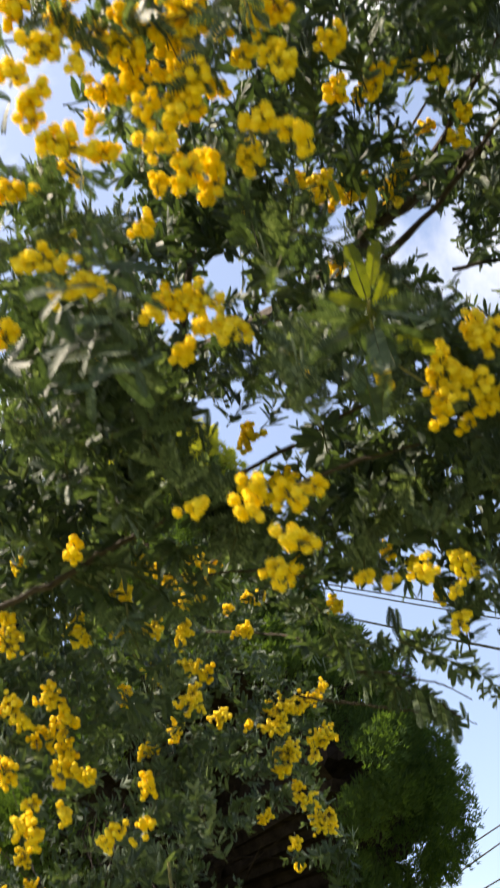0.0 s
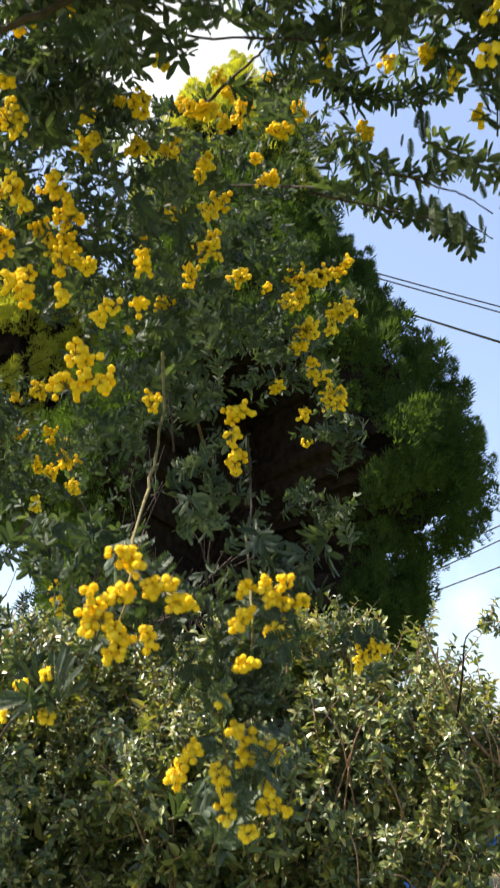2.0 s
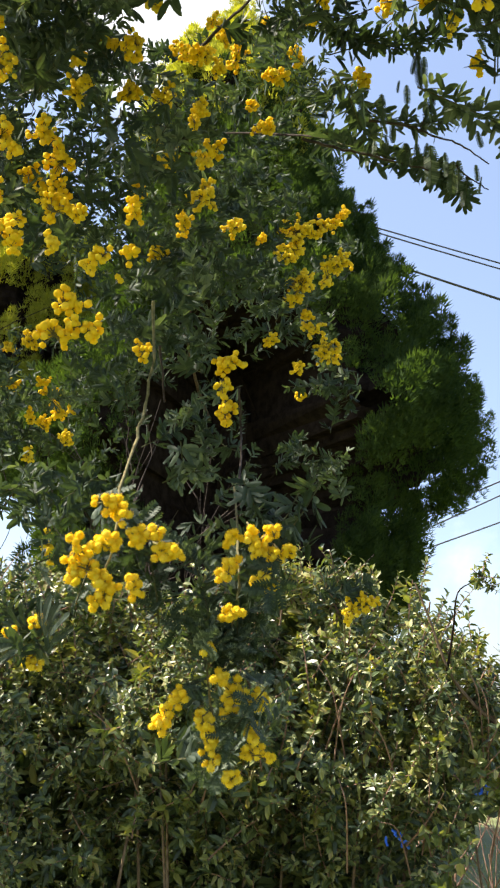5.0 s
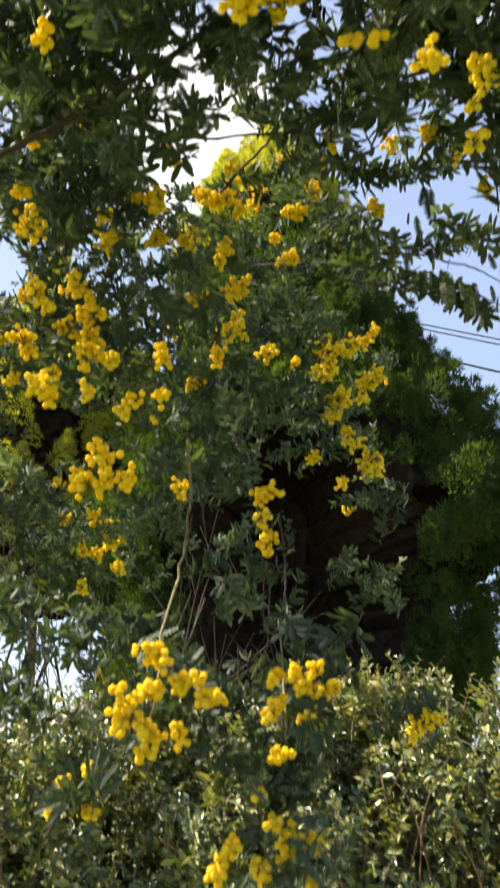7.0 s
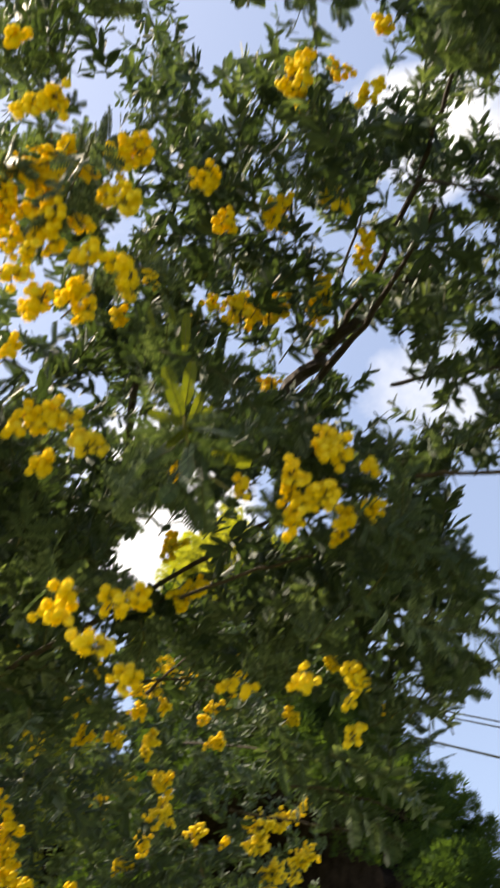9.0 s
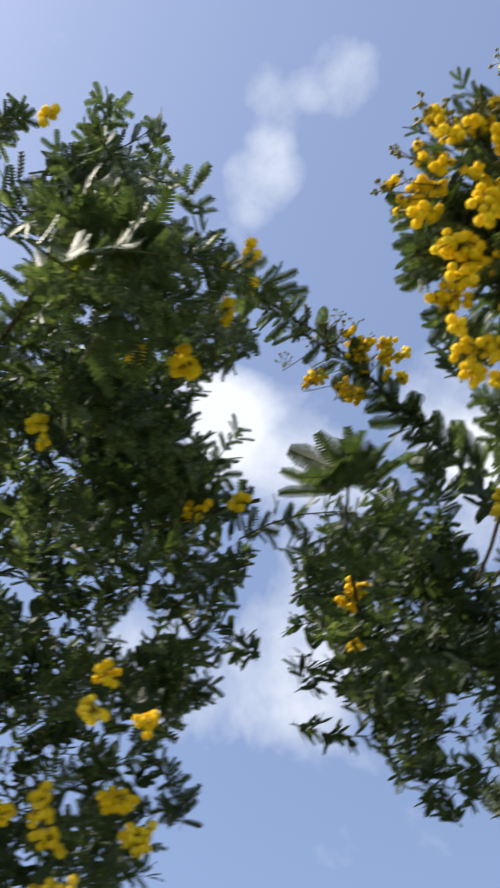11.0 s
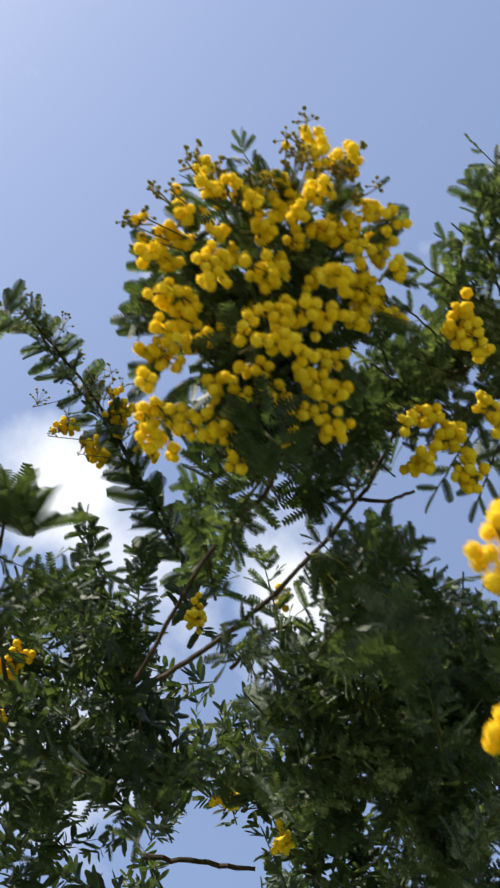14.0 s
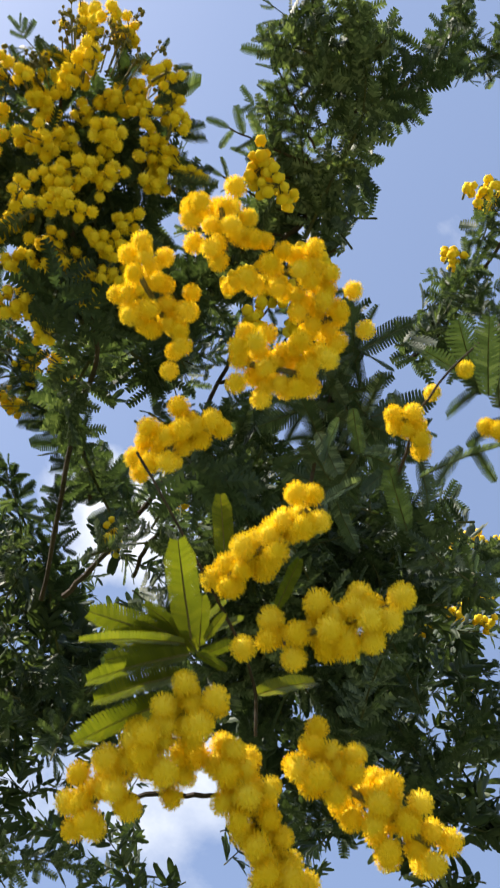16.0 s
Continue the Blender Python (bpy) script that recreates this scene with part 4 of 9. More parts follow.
OPENINGS += [
    (0.347, -0.279, 1.686, 0.776, 0.663, 3.426, 0.0596),
    (0.347, -0.279, 1.686, 0.670, 0.617, 3.482, 0.0358),
    (0.347, -0.279, 1.686, 1.461, 0.231, 3.353, 0.0716),
    (0.347, -0.279, 1.686, 1.173, 0.036, 3.532, 0.0179),
    (0.347, -0.279, 1.686, 0.964, 0.748, 3.325, 0.0239),
    (0.347, -0.279, 1.686, 1.416, 0.965, 3.079, 0.0417),
    (0.347, -0.279, 1.686, 1.056, 0.992, 3.196, 0.0215),
    (0.347, -0.279, 1.686, 1.306, 0.611, 3.258, 0.0191),
    (0.347, -0.279, 1.686, 0.629, 0.768, 3.437, 0.0179),
    (0.347, -0.279, 1.686, 0.731, 0.703, 3.426, 0.0656),
    (0.347, -0.279, 1.686, 0.535, 0.611, 3.532, 0.0239),
    (0.347, -0.279, 1.686, 0.843, 0.702, 3.387, 0.0417),
    (0.347, -0.279, 1.686, 1.048, 0.503, 3.392, 0.0417),
]
OPENINGS += [
    (0.347, -0.279, 1.686, 1.028, 0.677, 3.331, 0.0239),
    (0.347, -0.279, 1.686, 0.935, 0.662, 3.370, 0.0239),
    (0.347, -0.279, 1.686, 1.151, 0.510, 3.353, 0.0501),
    (0.347, -0.279, 1.686, 1.176, 0.360, 3.403, 0.0429),
    (0.347, -0.279, 1.686, 1.195, 0.612, 3.297, 0.0382),
    (0.347, -0.279, 1.686, 1.204, 0.533, 3.325, 0.0453),
    (0.347, -0.279, 1.686, 0.733, 0.617, 3.459, 0.0453),
    (0.347, -0.279, 1.686, 0.587, 0.578, 3.527, 0.0477),
    (0.347, -0.279, 1.686, 0.571, 0.437, 3.588, 0.0656),
    (0.347, -0.279, 1.686, 0.671, 0.432, 3.555, 0.0453),
    (0.347, -0.279, 1.686, 0.655, 0.361, 3.588, 0.0334),
    (0.347, -0.279, 1.686, 1.357, 0.239, 3.387, 0.0572),
    (0.347, -0.279, 1.686, 1.443, 0.246, 3.353, 0.0692),
]
OPENINGS += [
    (0.347, -0.279, 1.686, 1.496, 0.270, 3.325, 0.0477),
    (0.347, -0.279, 1.686, 1.236, 0.249, 3.426, 0.0334),
    (0.347, -0.279, 1.686, 0.866, 0.639, 3.403, 0.0298),
    (0.347, -0.279, 1.686, 0.592, 0.673, 3.487, 0.0298),
    (0.347, -0.279, 1.686, 0.582, -0.045, 2.110, 0.0120),
    (0.347, -0.279, 1.686, 0.586, -0.079, 2.122, 0.0133),
    (0.347, -0.279, 1.686, 0.589, -0.108, 2.132, 0.0133),
    (0.347, -0.279, 1.686, 0.587, -0.143, 2.147, 0.0120),
    (0.347, -0.279, 1.686, 0.536, -0.049, 2.127, 0.0095),
    (0.347, -0.279, 1.686, 0.539, -0.074, 2.136, 0.0095),
    (0.425, -0.286, 1.650, 0.721, -0.202, 3.734, 0.0716),
    (0.425, -0.286, 1.650, 0.545, -0.326, 3.828, 0.1312),
    (0.425, -0.286, 1.650, 0.880, 0.018, 3.610, 0.0298),
]
OPENINGS += [
    (0.425, -0.286, 1.650, 0.591, 0.707, 3.448, 0.0596),
    (0.425, -0.286, 1.650, 1.029, 0.357, 3.447, 0.0537),
    (0.425, -0.286, 1.650, 0.986, 0.572, 3.383, 0.0298),
    (0.425, -0.286, 1.650, 1.163, -0.125, 3.581, 0.0477),
    (0.425, -0.286, 1.650, 0.943, 0.384, 3.462, 0.0358),
    (0.425, -0.286, 1.650, 1.204, 1.037, 3.156, 0.0358),
    (0.488, -0.295, 1.636, 0.565, -0.126, 3.768, 0.0537),
    (0.488, -0.295, 1.636, 0.650, -0.041, 3.710, 0.0477),
    (0.488, -0.295, 1.636, 0.499, -0.224, 3.824, 0.0835),
    (0.488, -0.295, 1.636, 1.026, -0.209, 3.664, 0.0954),
    (0.488, -0.295, 1.636, 1.041, -0.101, 3.619, 0.0596),
    (0.488, -0.295, 1.636, 1.015, -0.332, 3.714, 0.0716),
    (0.488, -0.295, 1.636, 1.424, 0.235, 3.379, 0.0537),
]
OPENINGS += [
    (0.488, -0.295, 1.636, 1.154, 0.003, 3.546, 0.0298),
    (0.488, -0.295, 1.636, 1.141, 0.326, 3.427, 0.0298),
    (0.488, -0.295, 1.636, 1.075, 0.058, 3.548, 0.0358),
    (0.488, -0.295, 1.636, 0.667, 0.626, 3.451, 0.0298),
    (0.488, -0.295, 1.636, 1.434, 1.064, 3.060, 0.0417),
    (0.488, -0.295, 1.636, 1.637, 0.938, 3.049, 0.0716),
    (0.488, -0.295, 1.636, 1.565, 0.530, 3.225, 0.0239),
    (0.488, -0.295, 1.636, 0.678, 0.514, 3.491, 0.0239),
    (0.488, -0.295, 1.636, 0.543, -0.194, 1.775, 0.0261),
    (0.488, -0.295, 1.636, 0.568, -0.205, 1.772, 0.0230),
    (0.488, -0.295, 1.636, 0.516, -0.257, 1.807, 0.0240),
    (0.147, -0.249, 1.626, 0.331, 0.399, 3.657, 0.0656),
    (0.147, -0.249, 1.626, 0.333, 0.605, 3.493, 0.0656),
]
OPENINGS += [
    (0.147, -0.249, 1.626, 0.226, 0.243, 3.798, 0.1073),
    (0.147, -0.249, 1.626, 0.041, 0.330, 3.757, 0.0835),
    (0.147, -0.249, 1.626, -0.004, 0.559, 3.581, 0.0716),
    (0.147, -0.249, 1.626, 0.175, 0.567, 3.548, 0.0716),
    (0.147, -0.249, 1.626, 0.724, 0.214, 3.744, 0.0954),
    (0.147, -0.249, 1.626, 0.879, 0.215, 3.720, 0.0835),
    (0.147, -0.249, 1.626, 0.897, 0.680, 3.346, 0.0477),
    (0.147, -0.249, 1.626, 0.720, 0.700, 3.357, 0.0298),
    (0.147, -0.249, 1.626, 0.402, 1.493, 2.774, 0.0596),
    (0.147, -0.249, 1.626, 0.681, 1.573, 2.667, 0.0716),
    (0.147, -0.249, 1.626, 0.848, 1.572, 2.642, 0.0417),
    (0.147, -0.249, 1.626, 0.270, 1.293, 2.953, 0.0334),
    (0.147, -0.249, 1.626, 0.738, 1.155, 2.991, 0.0358),
]
OPENINGS += [
    (0.147, -0.249, 1.626, 0.407, 1.016, 3.153, 0.0239),
    (0.147, -0.249, 1.626, 0.479, 0.840, 3.283, 0.0298),
    (0.147, -0.249, 1.626, 0.646, 1.026, 3.109, 0.0167),
    (0.147, -0.249, 1.626, 1.013, 1.357, 2.788, 0.0298),
    (0.077, -0.143, 1.620, 0.113, 0.690, 3.651, 0.0596),
    (0.077, -0.143, 1.620, 0.292, 0.693, 3.650, 0.0537),
    (0.077, -0.143, 1.620, -0.037, 0.778, 3.555, 0.0262),
    (0.077, -0.143, 1.620, 0.126, 1.170, 3.143, 0.0477),
    (0.077, -0.143, 1.620, -0.183, 1.223, 3.082, 0.0262),
    (0.077, -0.143, 1.620, -0.120, 1.423, 2.872, 0.0656),
    (0.077, -0.143, 1.620, -0.220, 1.484, 2.806, 0.0262),
    (0.077, -0.143, 1.620, 0.191, 1.427, 2.872, 0.0477),
    (0.077, -0.143, 1.620, 0.511, 0.957, 3.374, 0.0358),
]
OPENINGS += [
    (0.077, -0.143, 1.620, 0.376, 1.181, 3.135, 0.0417),
    (0.077, -0.143, 1.620, 0.523, 1.449, 2.853, 0.0596),
    (0.077, -0.143, 1.620, 0.512, 1.777, 2.506, 0.0954),
    (0.077, -0.143, 1.620, 0.478, 1.250, 3.063, 0.0417),
    (0.077, -0.143, 1.620, 0.293, 0.997, 3.329, 0.0298),
    (0.077, -0.143, 1.620, 0.132, 0.916, 3.411, 0.0215),
    (0.077, -0.143, 1.620, 0.366, 1.648, 2.641, 0.0143),
    (-0.041, -0.126, 1.641, 0.015, 1.257, 3.133, 0.0394),
    (-0.041, -0.126, 1.641, 0.483, 1.037, 3.386, 0.0477),
    (-0.041, -0.126, 1.641, 0.482, 1.272, 3.069, 0.0477),
    (-0.041, -0.126, 1.641, 0.241, 1.195, 3.195, 0.0298),
    (-0.041, -0.126, 1.641, 0.117, 1.470, 2.836, 0.0596),
    (-0.041, -0.126, 1.641, 0.329, 1.034, 3.404, 0.0298),
]
OPENINGS += [
    (-0.041, -0.126, 1.641, 0.456, 1.187, 3.187, 0.0417),
    (-0.041, -0.126, 1.641, 0.333, 1.672, 2.544, 0.0417),
    (-0.041, -0.126, 1.641, 0.464, 1.785, 2.380, 0.0835),
    (-0.041, -0.126, 1.641, 0.509, 1.913, 2.203, 0.1312),
    (-0.041, -0.126, 1.641, 0.459, 1.721, 2.467, 0.0358),
    (-0.041, -0.126, 1.641, 0.287, 1.437, 2.865, 0.0239),
    (-0.041, -0.126, 1.641, 0.605, 1.008, 3.414, 0.0298),
    (0.000, 0.000, 1.500, 0.309, 1.705, 2.495, 0.0906),
    (0.000, 0.000, 1.500, 0.178, 1.668, 2.625, 0.0249),
    (0.000, 0.000, 1.500, 0.414, 1.723, 2.435, 0.0906),
    (0.000, 0.000, 1.500, 0.417, 1.793, 2.172, 0.1020),
    (0.000, 0.000, 1.500, 0.250, 1.752, 2.317, 0.0680),
    (0.000, 0.000, 1.500, 0.273, 1.869, 1.880, 0.0680),
]
OPENINGS += [
    (0.347, -0.279, 1.686, 0.523, 0.508, 3.577, 0.1789),
    (0.347, -0.279, 1.686, 0.618, 0.649, 3.487, 0.1789),
    (0.347, -0.279, 1.686, 0.797, 0.687, 3.409, 0.0894),
    (0.347, -0.279, 1.686, 0.805, 0.821, 3.353, 0.0835),
    (0.347, -0.279, 1.686, 0.647, 0.396, 3.577, 0.0477),
    (0.325, -0.289, 1.686, 0.611, 0.663, 3.490, 0.0656),
    (0.325, -0.289, 1.686, 0.745, 0.667, 3.439, 0.0417),
    (0.325, -0.289, 1.686, 0.824, 0.717, 3.392, 0.0596),
    (0.325, -0.289, 1.686, 0.930, 0.734, 3.347, 0.0453),
    (0.325, -0.289, 1.686, 0.599, 0.440, 3.574, 0.0716),
    (0.325, -0.289, 1.686, 0.730, 0.484, 3.510, 0.0382),
    (0.325, -0.289, 1.686, 0.417, 0.438, 3.642, 0.0835),
    (0.325, -0.289, 1.686, 0.697, 0.406, 3.550, 0.0417),
]
OPENINGS += [
    (0.325, -0.289, 1.686, 1.041, 0.723, 3.310, 0.0262),
    (0.000, 0.000, 1.500, -0.777, 2.752, 2.780, 0.0984),
    (0.000, 0.000, 1.500, -0.797, 2.787, 2.649, 0.0716),
    (0.000, 0.000, 1.500, -0.738, 2.817, 2.540, 0.0394),
    (0.347, -0.279, 1.686, 1.436, 0.239, 3.359, 0.1014),
    (0.347, -0.279, 1.686, 1.318, 0.232, 3.403, 0.0537),
    (0.347, -0.279, 1.686, 1.158, 0.518, 3.347, 0.0656),
    (0.347, -0.279, 1.686, 0.584, 0.736, 3.465, 0.0358),
    (0.000, 0.000, 1.500, 0.263, 1.643, 2.723, 0.0385),
    (0.000, 0.000, 1.500, 0.340, 1.629, 2.782, 0.0363),
    (0.000, 0.000, 1.500, 0.234, 1.665, 2.639, 0.0295),
    (0.000, 0.000, 1.500, 0.406, 1.623, 2.807, 0.0249),
    (0.000, 0.000, 1.500, 0.157, 1.623, 2.794, 0.0249),
]
OPENINGS += [
    (0.000, 0.000, 1.500, 0.303, 1.614, 2.835, 0.0227),
    (0.000, 0.000, 1.500, 0.392, 1.667, 2.642, 0.0249),
    (0.000, 0.000, 1.500, 0.131, 1.661, 2.650, 0.0272),
    (0.000, 0.000, 1.500, -0.083, 0.576, 1.626, 0.0211),
    (0.000, 0.000, 1.500, -0.090, 0.586, 1.588, 0.0299),
    (0.000, 0.000, 1.500, -0.059, 0.582, 1.605, 0.0211),
    (0.000, 0.000, 1.500, 0.005, 0.584, 1.600, 0.0299),
    (0.000, 0.000, 1.500, -0.004, 0.611, 1.501, 0.0387),
    (0.000, 0.000, 1.500, -0.133, 0.599, 1.538, 0.0176),
    (0.316, -0.306, 1.685, 1.472, 0.251, 3.309, 0.1014),
    (0.316, -0.306, 1.685, 1.367, 0.278, 3.338, 0.0537),
    (0.316, -0.306, 1.685, 1.307, 0.319, 3.345, 0.0477),
    (0.316, -0.306, 1.685, 1.299, 0.415, 3.314, 0.0429),
]
OPENINGS += [
    (0.316, -0.306, 1.685, 1.290, 0.511, 3.282, 0.0382),
    (0.316, -0.306, 1.685, 1.488, 0.163, 3.335, 0.0716),
    (0.316, -0.306, 1.685, 0.890, 0.709, 3.357, 0.0716),
    (0.316, -0.306, 1.685, 1.038, 0.755, 3.286, 0.0596),
    (0.316, -0.306, 1.685, 1.105, 0.652, 3.299, 0.0477),
    (0.316, -0.306, 1.685, 1.226, 0.683, 3.243, 0.0417),
    (0.316, -0.306, 1.685, 1.206, 0.473, 3.327, 0.0716),
    (0.316, -0.306, 1.685, 1.235, 0.592, 3.273, 0.0501),
    (0.316, -0.306, 1.685, 1.146, 0.777, 3.238, 0.0358),
    (0.316, -0.306, 1.685, 1.110, 1.001, 3.171, 0.0358),
    (0.316, -0.306, 1.685, 1.510, 0.959, 3.039, 0.0477),
    (0.316, -0.306, 1.685, 1.020, 0.605, 3.347, 0.0358),
    (0.077, -0.143, 1.620, 0.159, 0.368, 2.245, 0.0167),
]
OPENINGS += [
    (0.077, -0.143, 1.620, 0.195, 0.340, 2.275, 0.0191),
    (0.077, -0.143, 1.620, 0.221, 0.305, 2.312, 0.0191),
    (0.077, -0.143, 1.620, 0.243, 0.270, 2.350, 0.0167),
    (0.077, -0.143, 1.620, 0.312, 1.071, 3.250, 0.0286),
    (0.077, -0.143, 1.620, 0.578, 1.033, 3.294, 0.0310),
    (0.077, -0.143, 1.620, 0.218, 1.043, 3.279, 0.0239),
    (0.077, -0.143, 1.620, 0.394, 0.927, 3.404, 0.0286),
    (0.077, -0.143, 1.620, 0.281, 0.840, 3.494, 0.0262),
    (0.077, -0.143, 1.620, 0.543, 0.851, 3.486, 0.0286),
    (0.077, -0.143, 1.620, 0.557, 1.147, 3.173, 0.0310),
    (0.077, -0.143, 1.620, 0.159, 0.876, 3.454, 0.0239),
    (0.077, -0.143, 1.620, 0.392, 0.788, 3.551, 0.0286),
    (0.325, -0.289, 1.686, 1.526, 0.202, 3.315, 0.1550),
]
OPENINGS += [
    (0.325, -0.289, 1.686, 1.506, 0.294, 3.290, 0.0537),
    (0.488, -0.295, 1.636, 0.590, 0.575, 3.493, 0.0477),
    (0.488, -0.295, 1.636, 0.689, 0.637, 3.441, 0.0477),
    (0.488, -0.295, 1.636, 0.690, 0.767, 3.391, 0.0417),
    (0.488, -0.295, 1.636, 0.808, 0.751, 3.362, 0.0358),
    (0.488, -0.295, 1.636, 0.632, 0.467, 3.522, 0.0358),
    (0.488, -0.295, 1.636, 0.739, 0.498, 3.479, 0.0286),
    (0.090, 0.138, 1.848, -0.678, 0.682, 3.144, 0.1700),
    (-0.040, 0.178, 1.891, -0.808, 0.722, 3.187, 0.1600),
]

OPENINGS += [
    (0.024, -0.020, 1.531, -0.234, 1.523, 3.035, 0.0513),
    (0.024, -0.020, 1.531, -0.283, 1.594, 2.847, 0.0542),
    (0.024, -0.020, 1.531, -0.198, 1.581, 2.896, 0.0454),
    (0.024, -0.020, 1.531, -0.118, 1.562, 2.956, 0.0458),
    (0.024, -0.020, 1.531, -0.339, 1.550, 2.947, 0.0323),
    (0.024, -0.020, 1.531, -0.225, 1.550, 2.968, 0.0368),
    (0.024, -0.020, 1.531, -0.062, 1.536, 3.034, 0.0325),
]

OPENINGS += [
    # first four run towards the sun, kept clear to light the leaf fan
    (0.034, 0.172, 1.956, -0.780, 0.257, 2.966, 0.2200),
    (0.043, 0.180, 1.946, -0.771, 0.266, 2.956, 0.2200),
    (0.026, 0.182, 1.945, -0.788, 0.268, 2.955, 0.2200),
    (0.065, 0.196, 1.930, -0.749, 0.282, 2.940, 0.2200),
    (-0.001, -0.002, 1.501, -0.685, 2.538, 2.040, 0.0434),
    (-0.001, -0.002, 1.501, -0.651, 2.514, 2.131, 0.0341),
    (-0.001, -0.002, 1.501, -0.596, 2.557, 1.977, 0.0372),
    (-0.001, -0.002, 1.501, -0.671, 2.567, 1.936, 0.0388),
]

OPENINGS += [
    (-0.001, -0.002, 1.501, 0.238, 2.222, 3.233, 0.0310),
    (-0.001, -0.002, 1.501, 0.327, 2.241, 3.171, 0.0310),
    (-0.001, -0.002, 1.501, 0.406, 2.208, 3.295, 0.0279),
    (-0.001, -0.002, 1.501, 0.498, 2.244, 3.165, 0.0372),
    (-0.001, -0.002, 1.501, 0.395, 2.275, 3.047, 0.0403),
    (-0.001, -0.002, 1.501, 0.229, 2.255, 3.113, 0.0248),
    (-0.001, -0.002, 1.501, 0.563, 2.219, 3.258, 0.0279),
    (-0.001, -0.002, 1.501, 0.296, 2.200, 3.319, 0.0217),
    (-0.001, -0.002, 1.501, 0.489, 2.279, 3.037, 0.0372),
    (-0.001, -0.002, 1.501, 0.571, 2.265, 3.094, 0.0372),
    (-0.001, -0.002, 1.501, 0.328, 2.286, 3.006, 0.0341),
    (-0.001, -0.002, 1.501, 0.142, 2.208, 3.281, 0.0186),
    (-0.001, -0.002, 1.501, 0.564, 2.306, 2.944, 0.0465),
    (-0.001, -0.002, 1.501, 0.455, 2.306, 2.938, 0.0372),
    (0.024, -0.020, 1.531, -0.334, 2.053, 3.313, 0.0620),
    (0.024, -0.020, 1.531, -0.238, 2.026, 3.399, 0.0620),
    (0.024, -0.020, 1.531, -0.353, 2.091, 3.213, 0.0465),
    (0.024, -0.020, 1.531, -0.276, 2.103, 3.197, 0.0465),
    (0.024, -0.020, 1.531, -0.165, 2.082, 3.269, 0.0465),
    (0.024, -0.020, 1.531, -0.175, 2.019, 3.427, 0.0465),
    (0.024, -0.020, 1.531, -0.386, 2.111, 3.155, 0.0310),
    (0.457, -0.308, 1.647, 1.150, 1.450, 3.444, 0.0258),
    (0.457, -0.308, 1.647, 1.113, 1.571, 3.409, 0.0315),
]

# gaps through which the sun reaches the lower leaves
OPENINGS += [
    (-0.136, 0.271, 2.156, -1.013, 0.364, 3.244, 0.0500),
    (-0.113, 0.291, 2.127, -0.989, 0.383, 3.215, 0.0500),
    (-0.143, 0.331, 2.076, -1.019, 0.423, 3.164, 0.0500),
    (-0.102, 0.328, 2.076, -0.978, 0.421, 3.164, 0.0500),
    (-0.126, 0.351, 2.048, -1.003, 0.443, 3.136, 0.0500),
]

OPENINGS += [
    (0.024, -0.020, 1.531, -0.119, 2.086, 3.268, 0.0465),
    (0.024, -0.020, 1.531, -0.145, 2.112, 3.196, 0.0388),
    (0.024, -0.020, 1.531, -0.086, 2.066, 3.325, 0.0341),
]

OPENINGS += [
    # kept clear along the sun's direction to light the near left blades
    (-0.110, 0.220, 1.960, -0.986, 0.312, 3.048, 0.1200),
    (-0.085, 0.210, 1.975, -0.961, 0.302, 3.063, 0.1200),
    (-0.100, 0.200, 1.990, -0.976, 0.292, 3.078, 0.1200),
    (-0.070, 0.225, 1.945, -0.946, 0.317, 3.033, 0.1200),
]

OPENINGS += [
    (-0.008, -0.060, 1.573, -0.310, 2.071, 3.142, 0.0558),
    (-0.008, -0.060, 1.573, -0.202, 2.042, 3.197, 0.0620),
    (-0.008, -0.060, 1.573, -0.093, 2.035, 3.211, 0.0496),
    (-0.008, -0.060, 1.573, -0.357, 2.105, 3.073, 0.0341),
    (-0.008, -0.060, 1.573, -0.233, 2.090, 3.100, 0.0434),
    (-0.008, -0.060, 1.573, -0.047, 2.062, 3.155, 0.0341),
]

# leaves
foliage([
    (-0.267, 0.950, 2.192, 0.079, 0.092, 0.200, 26, 0, 0.3),
    (-0.172, 1.060, 2.172, 0.122, 0.122, 0.200, 34, 0, 0.3),
    (-0.242, 0.941, 2.034, 0.075, 0.075, 0.150, 18, 0, 0.3),
    (-0.072, 1.199, 2.239, 0.137, 0.145, 0.200, 34, 0, 0.3),
    (-0.102, 1.060, 1.981, 0.137, 0.075, 0.200, 30, 0, 0.3),
    (0.034, 1.410, 2.229, 0.111, 0.120, 0.150, 20, 0, 0.3),
    (0.117, 1.480, 2.164, 0.067, 0.153, 0.120, 12, 0, 0.3),
    (0.111, 1.443, 1.915, 0.054, 0.098, 0.100, 12, 0, 0.3),
    (-0.050, 0.943, 1.765, 0.053, 0.070, 0.120, 8, 0, 0.3),
    (-0.264, 1.227, 1.931, 0.093, 0.070, 0.150, 8, 0, 0.3),
])
